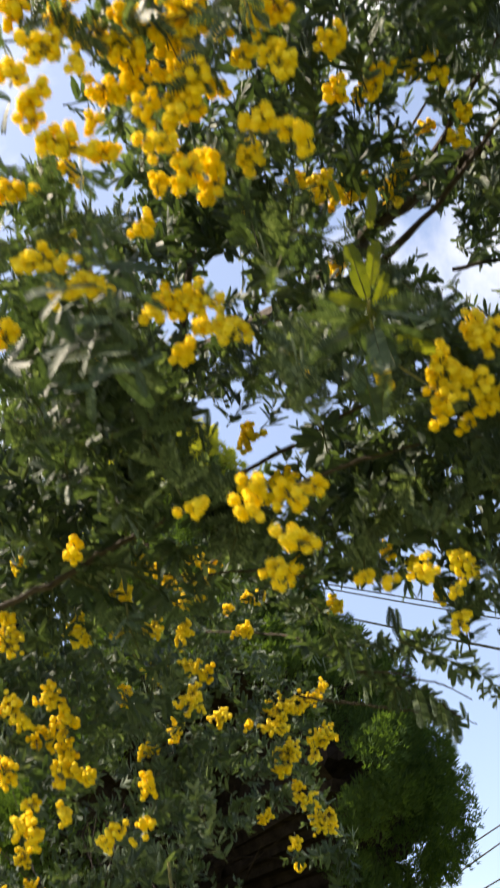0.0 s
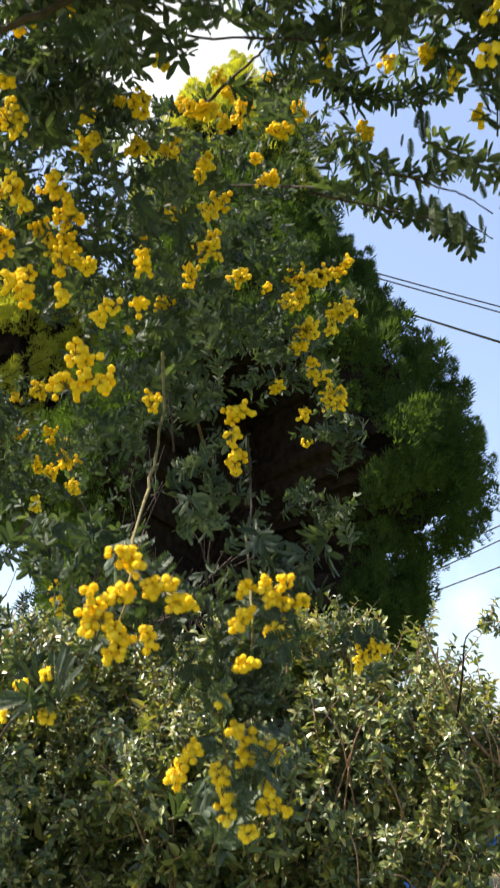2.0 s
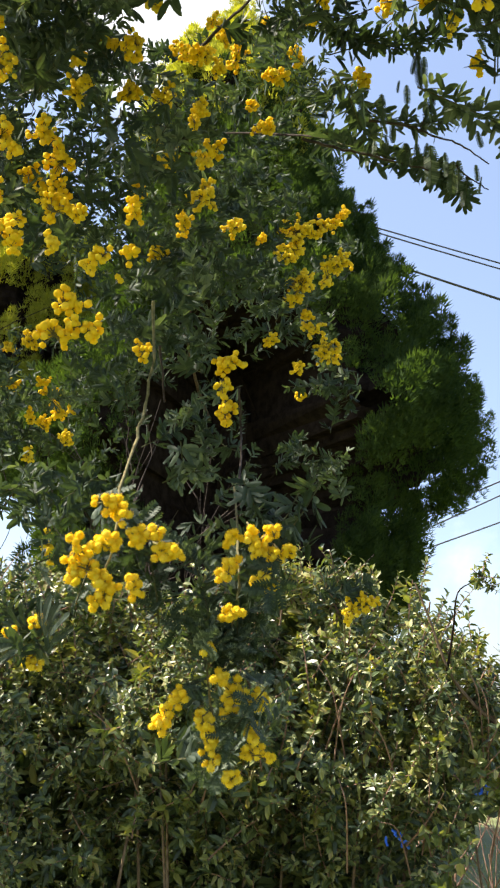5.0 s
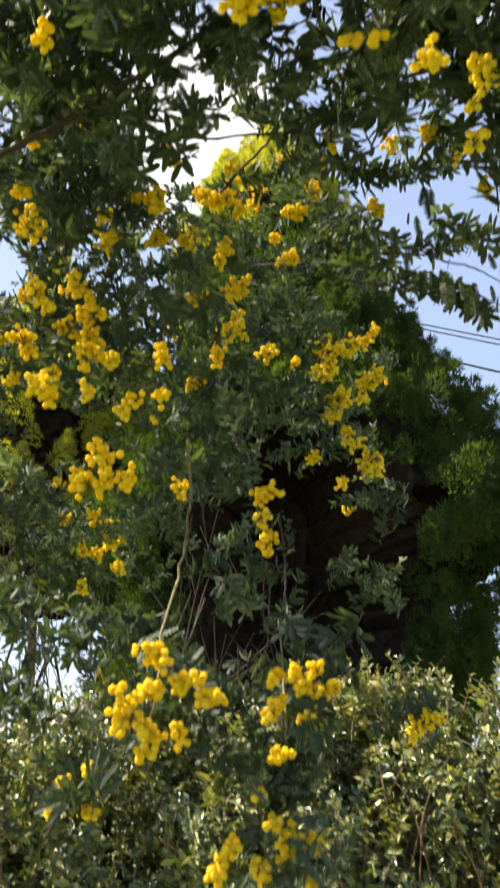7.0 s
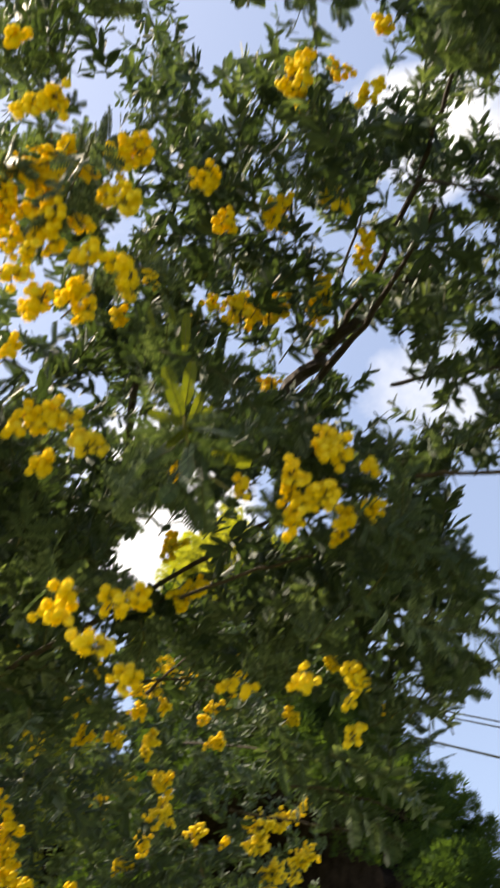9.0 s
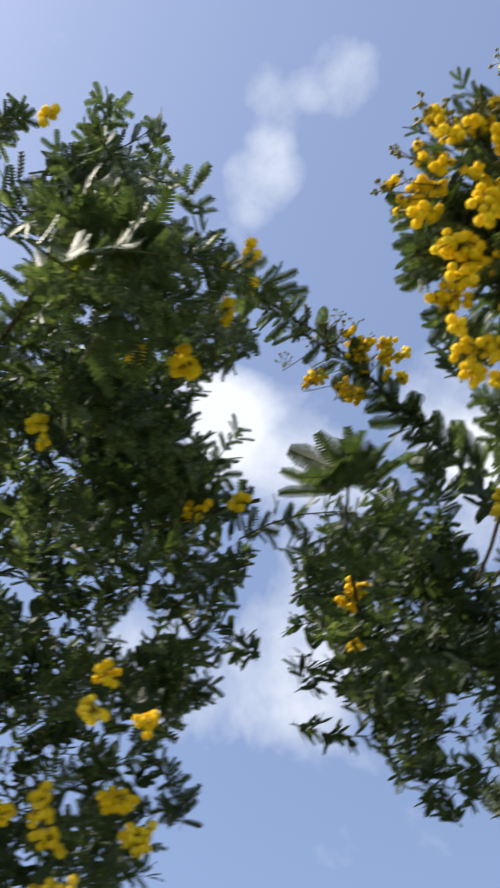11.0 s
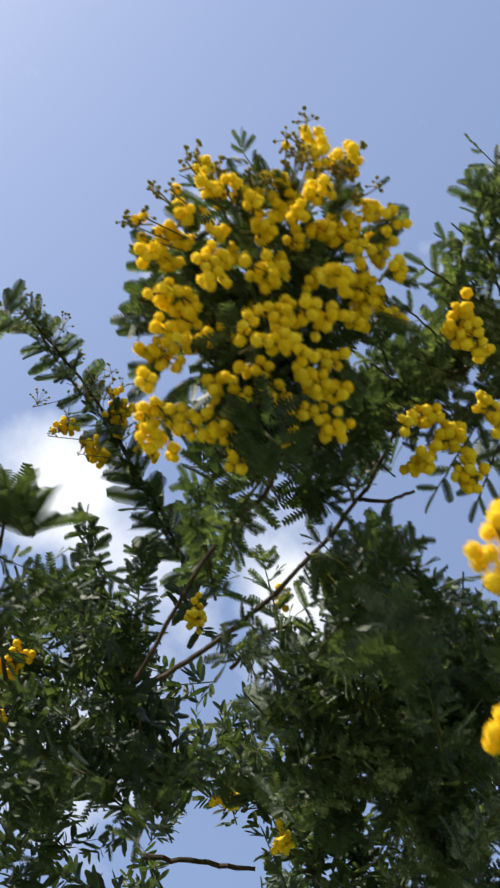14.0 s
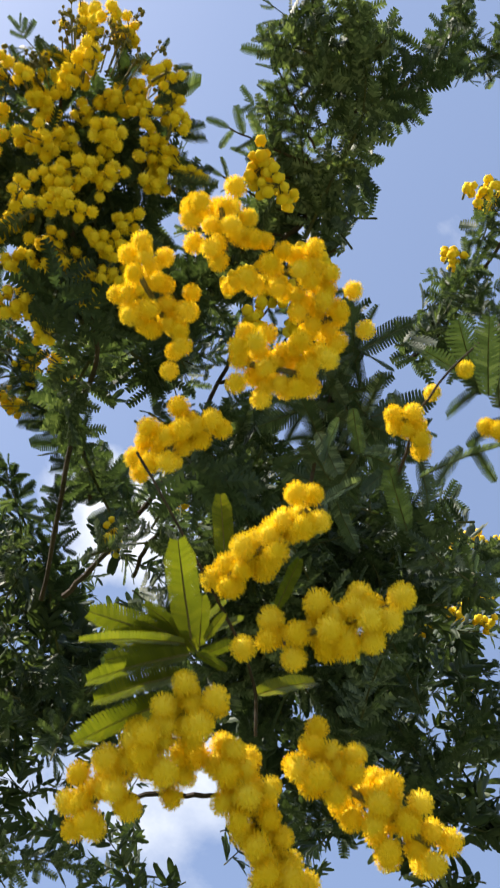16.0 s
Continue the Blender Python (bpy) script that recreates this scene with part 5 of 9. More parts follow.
foliage([
    (-0.381, 1.631, 1.964, 0.122, 0.091, 0.200, 16, 0, 0.3),
    (-0.185, 1.239, 1.890, 0.047, 0.093, 0.120, 4, 0, 0.3),
    (-0.172, 0.831, 1.674, 0.056, 0.025, 0.060, 8, 0, 0.3),
    (-0.084, 0.672, 1.615, 0.045, 0.028, 0.050, 9, 0, 0.3),
    (0.010, 0.728, 1.643, 0.035, 0.026, 0.050, 9, 0, 0.3),
    (-0.009, 0.726, 1.572, 0.034, 0.047, 0.050, 12, 0, 0.3),
    (-0.005, 0.746, 1.497, 0.039, 0.026, 0.050, 8, 0, 0.3),
    (-0.190, 0.848, 1.569, 0.030, 0.023, 0.040, 6, 0, 0.3),
    (0.152, 1.357, 1.658, 0.048, 0.032, 0.040, 4, 0, 0.3),
    (-0.001, 1.110, 2.380, 0.070, 0.062, 0.200, 14, 0, 0.3),
])
foliage([
    (0.113, 0.814, 2.138, 0.062, 0.062, 0.120, 6, 0, -0.7),
    (0.170, 0.764, 2.059, 0.037, 0.058, 0.080, 4, 0, -0.9),
    (0.185, 0.806, 2.175, 0.051, 0.040, 0.100, 5, 0, -0.7),
    (0.068, 0.955, 2.191, 0.026, 0.052, 0.100, 5, 0, 0.3),
    (-0.124, 0.271, 2.121, 0.047, 0.057, 0.120, 13, 1, 0.3),
    (-0.126, 0.365, 2.080, 0.054, 0.050, 0.120, 14, 1, 0.3),
    (-0.039, 0.378, 2.222, 0.058, 0.049, 0.150, 14, 0, 0.3),
    (-0.087, 0.515, 2.126, 0.119, 0.052, 0.200, 27, 0, 0.3),
    (0.038, 0.234, 1.988, 0.033, 0.033, 0.080, 10, 1, 0.3),
    (0.019, 0.389, 2.118, 0.046, 0.046, 0.100, 10, 0, 0.3),
])
foliage([
    (0.135, 0.388, 2.108, 0.063, 0.046, 0.120, 16, 0, 0.3),
    (0.165, 0.574, 2.107, 0.081, 0.071, 0.200, 27, 0, 0.3),
    (0.064, 0.581, 2.107, 0.056, 0.056, 0.150, 13, 0, 0.3),
    (0.105, 0.711, 2.096, 0.085, 0.045, 0.150, 13, 0, 0.3),
    (0.173, 0.564, 2.035, 0.043, 0.052, 0.120, 13, 0, 0.3),
    (-0.152, 0.643, 2.127, 0.086, 0.043, 0.150, 18, 0, 0.3),
    (-0.002, 0.292, 2.166, 0.058, 0.035, 0.100, 11, 0, 0.3),
    (0.113, 0.396, 2.352, 0.056, 0.071, 0.120, 11, 0, 0.3),
    (0.222, 0.442, 2.363, 0.054, 0.054, 0.120, 13, 0, 0.3),
    (0.235, 0.389, 2.518, 0.074, 0.051, 0.150, 14, 0, 0.3),
])
foliage([
    (-0.060, 0.202, 2.175, 0.090, 0.052, 0.080, 19, 1, 0.3),
    (0.082, 0.355, 2.330, 0.066, 0.056, 0.150, 18, 0, 0.3),
    (0.139, 0.256, 2.363, 0.067, 0.067, 0.150, 18, 0, 0.3),
    (0.246, 0.186, 2.365, 0.049, 0.040, 0.120, 11, 0, 0.3),
    (0.249, 0.355, 2.333, 0.056, 0.081, 0.120, 18, 0, 0.3),
    (0.257, 0.453, 2.229, 0.046, 0.035, 0.100, 10, 0, 0.3),
    (-0.040, 0.131, 2.274, 0.054, 0.043, 0.120, 13, 0, 0.3),
    (0.025, 0.245, 2.373, 0.048, 0.062, 0.120, 8, 0, 0.3),
    (0.226, 0.499, 2.107, 0.052, 0.052, 0.120, 16, 0, 0.3),
    (0.278, -0.120, 2.043, 0.035, 0.028, 0.060, 13, 1, 0.3),
])
foliage([
    (0.241, -0.078, 2.222, 0.024, 0.059, 0.050, 5, 1, 0.3),
    (0.167, -0.057, 2.243, 0.025, 0.043, 0.030, 1, 0, 0.3),
    (0.102, 0.075, 2.211, 0.039, 0.023, 0.080, 8, 0, 0.3),
    (0.192, 0.116, 2.230, 0.054, 0.038, 0.100, 13, 0, 0.3),
    (0.284, 0.132, 2.267, 0.072, 0.045, 0.120, 24, 0, 0.3),
    (0.358, 0.110, 2.209, 0.054, 0.054, 0.120, 26, 0, 0.3),
    (0.237, 0.269, 2.294, 0.112, 0.061, 0.150, 24, 0, 0.3),
    (0.354, 0.283, 2.264, 0.112, 0.071, 0.150, 27, 0, 0.3),
    (0.126, 0.282, 2.300, 0.091, 0.071, 0.150, 16, 0, 0.3),
    (0.189, 0.480, 2.326, 0.131, 0.083, 0.150, 21, 0, 0.3),
])
foliage([
    (0.324, 0.412, 2.231, 0.091, 0.059, 0.120, 16, 0, 0.3),
    (0.400, 0.272, 2.137, 0.049, 0.058, 0.120, 16, 0, 0.3),
    (0.373, 0.294, 2.034, 0.057, 0.057, 0.100, 14, 0, 0.3),
    (0.270, 0.391, 2.127, 0.086, 0.043, 0.120, 11, 0, 0.3),
    (0.180, 0.318, 1.967, 0.067, 0.041, 0.100, 16, 0, 0.3),
    (0.084, 0.503, 2.195, 0.075, 0.059, 0.120, 14, 0, 0.3),
    (0.475, -0.172, 2.164, 0.051, 0.057, 0.020, 9, 1, 0.8),
    (0.465, -0.182, 2.160, 0.056, 0.056, 0.010, 3, 1, 0.8),
    (0.519, -0.139, 2.113, 0.040, 0.017, 0.030, 10, 1, 0.3),
    (0.553, -0.129, 2.119, 0.024, 0.018, 0.030, 7, 1, 0.3),
])
foliage([
    (0.457, 0.030, 2.147, 0.020, 0.013, 0.040, 4, 0, 0.8),
    (0.544, 0.175, 2.286, 0.054, 0.054, 0.120, 8, 0, 0.3),
    (0.602, 0.224, 2.211, 0.073, 0.077, 0.150, 26, 0, 0.3),
    (0.665, 0.156, 2.250, 0.067, 0.054, 0.120, 16, 0, 0.3),
    (0.592, 0.145, 2.337, 0.048, 0.052, 0.100, 4, 0, 0.3),
    (0.788, 0.243, 2.285, 0.076, 0.035, 0.120, 14, 0, 0.3),
    (0.720, -0.023, 2.131, 0.059, 0.063, 0.080, 35, 1, 0.3),
    (0.679, -0.080, 2.146, 0.038, 0.021, 0.060, 11, 1, 0.3),
    (0.721, 0.063, 2.210, 0.050, 0.046, 0.100, 10, 0, 0.3),
    (0.835, 0.125, 2.202, 0.067, 0.049, 0.100, 20, 0, 0.3),
])
foliage([
    (0.585, -0.211, 2.186, 0.019, 0.035, 0.040, 9, 1, 0.3),
    (0.567, -0.166, 2.163, 0.016, 0.016, 0.030, 4, 1, 0.3),
    (0.551, -0.035, 2.196, 0.029, 0.032, 0.050, 3, 1, 0.3),
    (0.614, -0.171, 2.137, 0.012, 0.019, 0.040, 5, 1, 0.3),
    (0.648, -0.081, 2.203, 0.022, 0.015, 0.030, 6, 1, 0.9),
    (0.588, 0.075, 2.366, 0.024, 0.038, 0.040, 2, 0, 0.3),
    (0.923, 0.266, 2.285, 0.134, 0.027, 0.100, 14, 0, 0.3),
    (0.570, -0.309, 2.172, 0.039, 0.030, 0.050, 14, 1, 0.6),
    (0.586, -0.260, 2.159, 0.018, 0.021, 0.030, 6, 1, 0.3),
    (0.626, -0.364, 2.265, 0.021, 0.028, 0.050, 6, 1, 0.3),
])
foliage([
    (0.733, -0.214, 2.265, 0.031, 0.035, 0.050, 9, 0, 0.3),
    (0.680, -0.165, 2.196, 0.032, 0.039, 0.050, 10, 1, 0.3),
    (0.727, -0.100, 2.179, 0.048, 0.041, 0.060, 14, 1, 0.3),
    (0.963, 0.024, 2.374, 0.054, 0.059, 0.100, 14, 0, 0.3),
    (0.903, 0.036, 2.165, 0.046, 0.075, 0.080, 24, 0, 0.3),
    (0.607, -0.109, 2.085, 0.036, 0.018, 0.050, 8, 1, 0.3),
    (0.764, 0.008, 2.127, 0.055, 0.044, 0.060, 12, 1, 0.3),
    (0.781, -0.040, 2.229, 0.042, 0.029, 0.060, 9, 0, 0.3),
    # two masses mostly left of the view, added to cast shade
    (-0.261, 0.365, 2.344, 0.081, 0.143, 0.200, 12, 0, 0.3),
    (-0.332, 0.626, 2.251, 0.096, 0.170, 0.200, 14, 0, 0.3),
])
foliage([
    # four more mostly out of view, added to shade the foliage beside them
    (-0.483, 0.628, 2.514, 0.131, 0.262, 0.250, 8, 0, 0.3),
    (-0.183, 0.220, 2.397, 0.072, 0.119, 0.200, 11, 0, 0.3),
    (-0.227, 0.415, 2.262, 0.076, 0.152, 0.200, 12, 0, 0.3),
    (-0.415, 0.998, 2.197, 0.075, 0.206, 0.200, 12, 0, 0.3),
    (-0.147, 0.470, 2.276, 0.101, 0.101, 0.150, 12, 0, 0.3),
    (-0.079, 0.358, 2.252, 0.072, 0.095, 0.150, 10, 0, 0.3),
    (-0.011, 0.286, 2.329, 0.072, 0.072, 0.120, 7, 0, 0.3),
    (0.211, 0.598, 2.220, 0.096, 0.085, 0.150, 11, 0, 0.3),
    (0.132, 0.505, 2.246, 0.107, 0.064, 0.150, 9, 0, 0.3),
    (0.171, 0.651, 2.254, 0.119, 0.072, 0.150, 9, 0, 0.3),
])
foliage([
    (-0.208, 1.365, 2.193, 0.224, 0.224, 0.150, 24, 0, 0.3),
    (0.004, 1.490, 2.122, 0.105, 0.105, 0.100, 7, 0, 0.3),
    (-0.153, 1.416, 2.005, 0.143, 0.098, 0.120, 7, 0, 0.3),
    (0.577, 0.084, 2.297, 0.058, 0.081, 0.150, 7, 0, 0.3),
    (0.660, 0.208, 2.226, 0.058, 0.089, 0.150, 13, 0, 0.3),
    (0.589, -0.036, 2.284, 0.050, 0.038, 0.100, 5, 0, 0.3),
    (0.751, 0.307, 2.217, 0.076, 0.043, 0.100, 7, 0, 0.3),
    (0.684, 0.049, 2.246, 0.052, 0.060, 0.120, 8, 0, 0.3),
    (0.878, 0.122, 2.195, 0.072, 0.040, 0.100, 6, 0, 0.3),
    (0.633, 0.119, 2.332, 0.033, 0.062, 0.100, 6, 0, 0.3),
])
foliage([
    (0.532, 0.122, 2.311, 0.049, 0.027, 0.100, 4, 0, 0.3),
    (0.765, 0.159, 2.270, 0.072, 0.057, 0.120, 9, 0, 0.3),
    (0.830, 0.034, 2.183, 0.063, 0.067, 0.100, 9, 1, 0.3),
    (0.044, 0.450, 2.372, 0.072, 0.095, 0.150, 7, 0, 0.3),
    (0.435, 0.215, 2.242, 0.048, 0.057, 0.120, 6, 0, 0.3),
    (0.364, 0.409, 2.033, 0.067, 0.049, 0.100, 7, 0, 0.3),
    (0.091, 0.203, 2.305, 0.057, 0.043, 0.100, 6, 0, 0.3),
    (-0.202, 0.629, 2.167, 0.056, 0.066, 0.120, 14, 0, 0.3),
    (-0.252, 0.787, 2.168, 0.054, 0.054, 0.120, 11, 0, 0.3),
    (-0.143, 0.547, 2.113, 0.049, 0.027, 0.100, 8, 0, 0.3),
])
foliage([
    (-0.302, 0.940, 2.229, 0.046, 0.052, 0.120, 10, 0, 0.3),
    (-0.319, 1.114, 2.156, 0.067, 0.082, 0.150, 14, 0, 0.3),
    (-0.229, 1.025, 2.300, 0.064, 0.050, 0.150, 9, 0, 0.3),
    (-0.223, 0.801, 2.202, 0.078, 0.054, 0.120, 12, 0, 0.3),
    (-0.452, 1.372, 2.041, 0.081, 0.116, 0.150, 12, 0, 0.3),
    (-0.394, 1.104, 2.128, 0.062, 0.093, 0.120, 10, 0, 0.3),
    (-0.162, 1.299, 2.247, 0.173, 0.173, 0.120, 30, 0, 0.3),
    (-0.008, 1.426, 2.361, 0.114, 0.191, 0.100, 16, 0, 0.3),
    (-0.101, 1.323, 1.966, 0.167, 0.100, 0.120, 6, 0, 0.3),
    (-0.264, 1.397, 2.069, 0.134, 0.089, 0.120, 6, 0, 0.3),
])
foliage([
    (0.013, 0.015, 2.193, 0.036, 0.043, 0.060, 12, 1, 0.3),
    (-0.091, 0.247, 2.010, 0.036, 0.045, 0.060, 12, 1, 0.3),
    (-0.052, 0.480, 2.109, 0.089, 0.045, 0.100, 14, 0, 0.3),
    (0.110, 0.544, 2.095, 0.076, 0.048, 0.100, 14, 0, 0.3),
    (-0.115, 0.407, 2.087, 0.058, 0.050, 0.100, 12, 0, 0.3),
    (0.114, 0.594, 2.135, 0.071, 0.046, 0.100, 12, 0, 0.3),
    (-0.448, 1.367, 1.985, 0.104, 0.147, 0.200, 44, 0, 0.3),
    (-0.436, 1.208, 2.120, 0.067, 0.100, 0.150, 22, 0, 0.3),
    (-0.363, 1.462, 1.958, 0.107, 0.098, 0.150, 12, 0, 0.3),
    (0.470, 0.045, 2.136, 0.036, 0.020, 0.050, 9, 1, 0.3),
])
foliage([
    (0.549, 0.103, 2.255, 0.033, 0.025, 0.050, 9, 0, 0.3),
    (0.607, -0.078, 2.139, 0.037, 0.040, 0.050, 9, 1, 0.3),
    (0.580, -0.108, 2.203, 0.036, 0.032, 0.050, 8, 1, 0.3),
    (0.639, -0.006, 2.169, 0.041, 0.033, 0.050, 9, 0, 0.3),
    (-0.160, 1.192, 2.455, 0.092, 0.058, 0.120, 16, 0, 0.3),
    (-0.118, 0.262, 2.149, 0.041, 0.048, 0.080, 16, 0, 0.3),
    (-0.189, 0.504, 2.110, 0.043, 0.057, 0.100, 14, 0, 0.3),
    (-0.138, 0.260, 2.221, 0.043, 0.062, 0.080, 14, 0, 0.3),
])
foliage([
    (0.324, 0.035, 2.170, 0.041, 0.026, 0.080, 22, 0, 0.3),
    (0.282, 0.016, 2.166, 0.021, 0.018, 0.060, 8, 1, 0.3),
    (0.328, -0.038, 2.138, 0.023, 0.020, 0.050, 8, 1, 0.3),
    (0.744, -0.115, 2.180, 0.041, 0.026, 0.060, 16, 1, 0.3),
    (0.832, -0.084, 2.231, 0.038, 0.025, 0.060, 14, 0, 0.3),
    (0.665, -0.162, 2.088, 0.018, 0.012, 0.050, 6, 1, 0.3),
    (0.942, 0.019, 2.271, 0.043, 0.043, 0.080, 20, 0, 0.3),
    (0.828, -0.008, 2.204, 0.038, 0.033, 0.080, 16, 0, 0.3),
    (0.644, 0.208, 2.286, 0.043, 0.062, 0.080, 22, 0, 0.3),
    (0.679, 0.278, 2.249, 0.043, 0.048, 0.080, 20, 0, 0.3),
])
# crown over the trunk, added mostly out of view on the sun side for shade
foliage([
    (-0.720, 0.880, 2.700, 0.220, 0.260, 0.220, 90, 0, 0.3),
    (-0.700, 1.250, 2.720, 0.240, 0.280, 0.220, 110, 0, 0.3),
    (-0.640, 1.500, 2.850, 0.240, 0.280, 0.220, 90, 0, 0.3),
    (-0.850, 1.450, 2.500, 0.240, 0.280, 0.220, 80, 0, 0.3),
])
# masses deep in the crown, placed to close sky gaps in the camera's view
foliage([
    (-0.197, 0.578, 2.303, 0.068, 0.062, 0.060, 14, 0, 0.2),
    (-0.042, 0.604, 2.254, 0.045, 0.034, 0.060, 8, 0, 0.2),
    (0.018, 0.519, 2.363, 0.034, 0.023, 0.060, 5, 0, 0.2),
    (-0.158, 0.635, 2.223, 0.096, 0.040, 0.060, 12, 0, 0.2),
    (-0.003, 0.727, 2.168, 0.155, 0.048, 0.060, 18, 0, 0.2),
    (-0.196, 0.754, 2.150, 0.078, 0.078, 0.060, 14, 0, 0.2),
    (0.003, 0.304, 2.601, 0.060, 0.054, 0.060, 9, 0, 0.2),
    (0.009, 0.465, 2.432, 0.042, 0.030, 0.060, 6, 0, 0.2),
    (-0.036, 0.508, 2.385, 0.054, 0.036, 0.060, 8, 0, 0.2),
    (-0.068, 0.526, 2.220, 0.032, 0.021, 0.060, 5, 0, 0.2),
    (0.221, 0.608, 2.064, 0.056, 0.030, 0.060, 12, 0, 0.2),
    (0.062, 0.664, 2.076, 0.107, 0.048, 0.060, 16, 0, 0.2),
    (-0.148, 0.538, 2.290, 0.085, 0.051, 0.060, 10, 0, 0.2),
    (0.115, 0.712, 2.151, 0.064, 0.048, 0.060, 5, 0, 0.2),
    (0.294, 0.329, 2.580, 0.054, 0.078, 0.060, 10, 0, 0.2),
    (0.305, 0.501, 2.397, 0.036, 0.036, 0.060, 4, 0, 0.2),
    (-0.153, 0.806, 2.068, 0.072, 0.089, 0.060, 10, 0, 0.2),
    # out of view, added to shade the fan of near leaves
    (-0.110, -0.115, 2.620, 0.060, 0.060, 0.060, 6, 0, 0.2),
    (0.048, 0.510, 2.324, 0.054, 0.036, 0.060, 6, 0, 0.2),
    (0.207, 0.483, 2.321, 0.048, 0.066, 0.060, 8, 0, 0.2),
    (0.387, 0.411, 2.351, 0.083, 0.072, 0.060, 9, 0, 0.2),
    (0.116, 0.583, 2.126, 0.086, 0.070, 0.060, 8, 0, 0.2),
    (-0.246, 0.967, 1.713, 0.036, 0.054, 0.060, 7, 0, 0.2),
    (-0.263, 0.891, 1.902, 0.048, 0.036, 0.060, 5, 0, 0.2),
    (-0.242, 0.923, 1.688, 0.025, 0.045, 0.060, 9, 0, 0.2),
    (-0.266, 0.906, 1.728, 0.034, 0.020, 0.060, 6, 0, 0.2),
    (-0.274, 0.937, 1.646, 0.034, 0.023, 0.060, 6, 0, 0.2),
    (0.206, 0.458, 2.595, 0.075, 0.069, 0.060, 9, 0, 0.2),
    (0.342, 0.368, 2.684, 0.046, 0.072, 0.060, 7, 0, 0.2),
    (0.273, 0.589, 2.413, 0.038, 0.056, 0.060, 5, 0, 0.2),
    (0.270, 0.443, 2.609, 0.056, 0.044, 0.060, 8, 0, 0.2),
    (0.234, 0.544, 2.476, 0.063, 0.038, 0.060, 6, 0, 0.2),
    (-0.032, 0.455, 2.454, 0.062, 0.040, 0.060, 8, 0, 0.2),
    (0.093, 0.523, 2.048, 0.057, 0.043, 0.060, 8, 0, 0.2),
])
# feathery sprigs in front of the bright cloud and along the sky at the far side
leafy_shoot([(-0.156, 0.545, 2.033), (-0.118, 0.549, 2.029), (-0.079, 0.551, 2.033), (-0.036, 0.555, 2.030)], 0, 1.00)
leafy_shoot([(-0.152, 0.549, 2.023), (-0.123, 0.557, 2.009), (-0.106, 0.563, 1.997), (-0.100, 0.570, 1.979)], 0, 1.00)
leafy_shoot([(-0.105, 0.551, 2.027), (-0.080, 0.560, 2.009), (-0.063, 0.566, 1.997)], 0, 1.00)
leafy_shoot([(-0.085, 0.493, 2.013), (-0.088, 0.486, 2.031), (-0.097, 0.478, 2.050), (-0.110, 0.470, 2.068)], 0, 1.00)
leafy_shoot([(-0.033, 0.484, 2.045), (-0.031, 0.490, 2.031), (-0.036, 0.497, 2.013)], 0, 1.00)
leafy_shoot([(-0.029, 0.485, 2.044), (-0.018, 0.493, 2.027), (-0.021, 0.500, 2.009)], 0, 1.00)
leafy_shoot([(-0.018, 0.490, 2.034), (0.002, 0.490, 2.038), (0.021, 0.496, 2.027), (0.029, 0.502, 2.012)], 0, 1.00)
leafy_shoot([(0.001, 0.581, 2.025), (0.015, 0.572, 2.050), (0.011, 0.565, 2.066)], 0, 1.00)
leafy_shoot([(0.079, 0.748, 2.051), (0.089, 0.757, 2.031), (0.104, 0.764, 2.016)], 0, 1.00)
leafy_shoot([(0.242, 0.384, 2.007), (0.259, 0.382, 2.006), (0.275, 0.377, 2.008)], 1, 1.10)
leafy_shoot([(0.186, 0.063, 2.170), (0.192, 0.045, 2.183), (0.198, 0.026, 2.197), (0.200, 0.019, 2.202)], 1, 0.95)
leafy_shoot([(0.230, 0.062, 2.215), (0.240, 0.034, 2.236), (0.250, 0.008, 2.255), (0.260, -0.024, 2.279), (0.270, -0.059, 2.306), (0.279, -0.094, 2.332)], 1, 1.00)
leafy_shoot([(0.083, 0.095, 2.212), (0.092, 0.057, 2.240), (0.099, 0.031, 2.260)], 0, 0.60)
leafy_shoot([(0.527, -0.111, 2.100), (0.529, -0.091, 2.092), (0.536, -0.079, 2.085)], 1, 1.00)
leafy_shoot([(0.545, -0.120, 2.119), (0.557, -0.120, 2.115), (0.564, -0.117, 2.111)], 1, 1.00)
leafy_shoot([(0.553, -0.147, 2.126), (0.556, -0.158, 2.128), (0.552, -0.172, 2.135)], 1, 1.00)
leafy_shoot([(0.599, 0.007, 2.185), (0.555, -0.032, 2.171), (0.527, -0.058, 2.168)], 1, 1.00)
leafy_shoot([(0.611, 0.122, 2.226), (0.592, 0.091, 2.268), (0.582, 0.077, 2.311)], 1, 1.00)
leafy_shoot([(0.565, -0.156, 2.148), (0.574, -0.193, 2.160), (0.568, -0.232, 2.177), (0.537, -0.263, 2.178)], 1, 1.00)
leafy_shoot([(0.656, -0.045, 2.185), (0.645, -0.086, 2.182), (0.645, -0.107, 2.191)], 1, 1.00)
leafy_shoot([(0.593, -0.218, 2.152), (0.587, -0.253, 2.157), (0.581, -0.287, 2.160), (0.563, -0.314, 2.176), (0.547, -0.326, 2.185)], 1, 1.00)
leafy_shoot([(0.581, -0.287, 2.160), (0.595, -0.320, 2.168), (0.599, -0.345, 2.177)], 1, 1.00)
leafy_shoot([(0.573, -0.298, 2.167), (0.540, -0.295, 2.175), (0.523, -0.287, 2.177)], 1, 1.00)
leafy_shoot([(0.730, -0.169, 2.271), (0.729, -0.220, 2.269), (0.720, -0.264, 2.277), (0.709, -0.297, 2.282)], 1, 1.00)
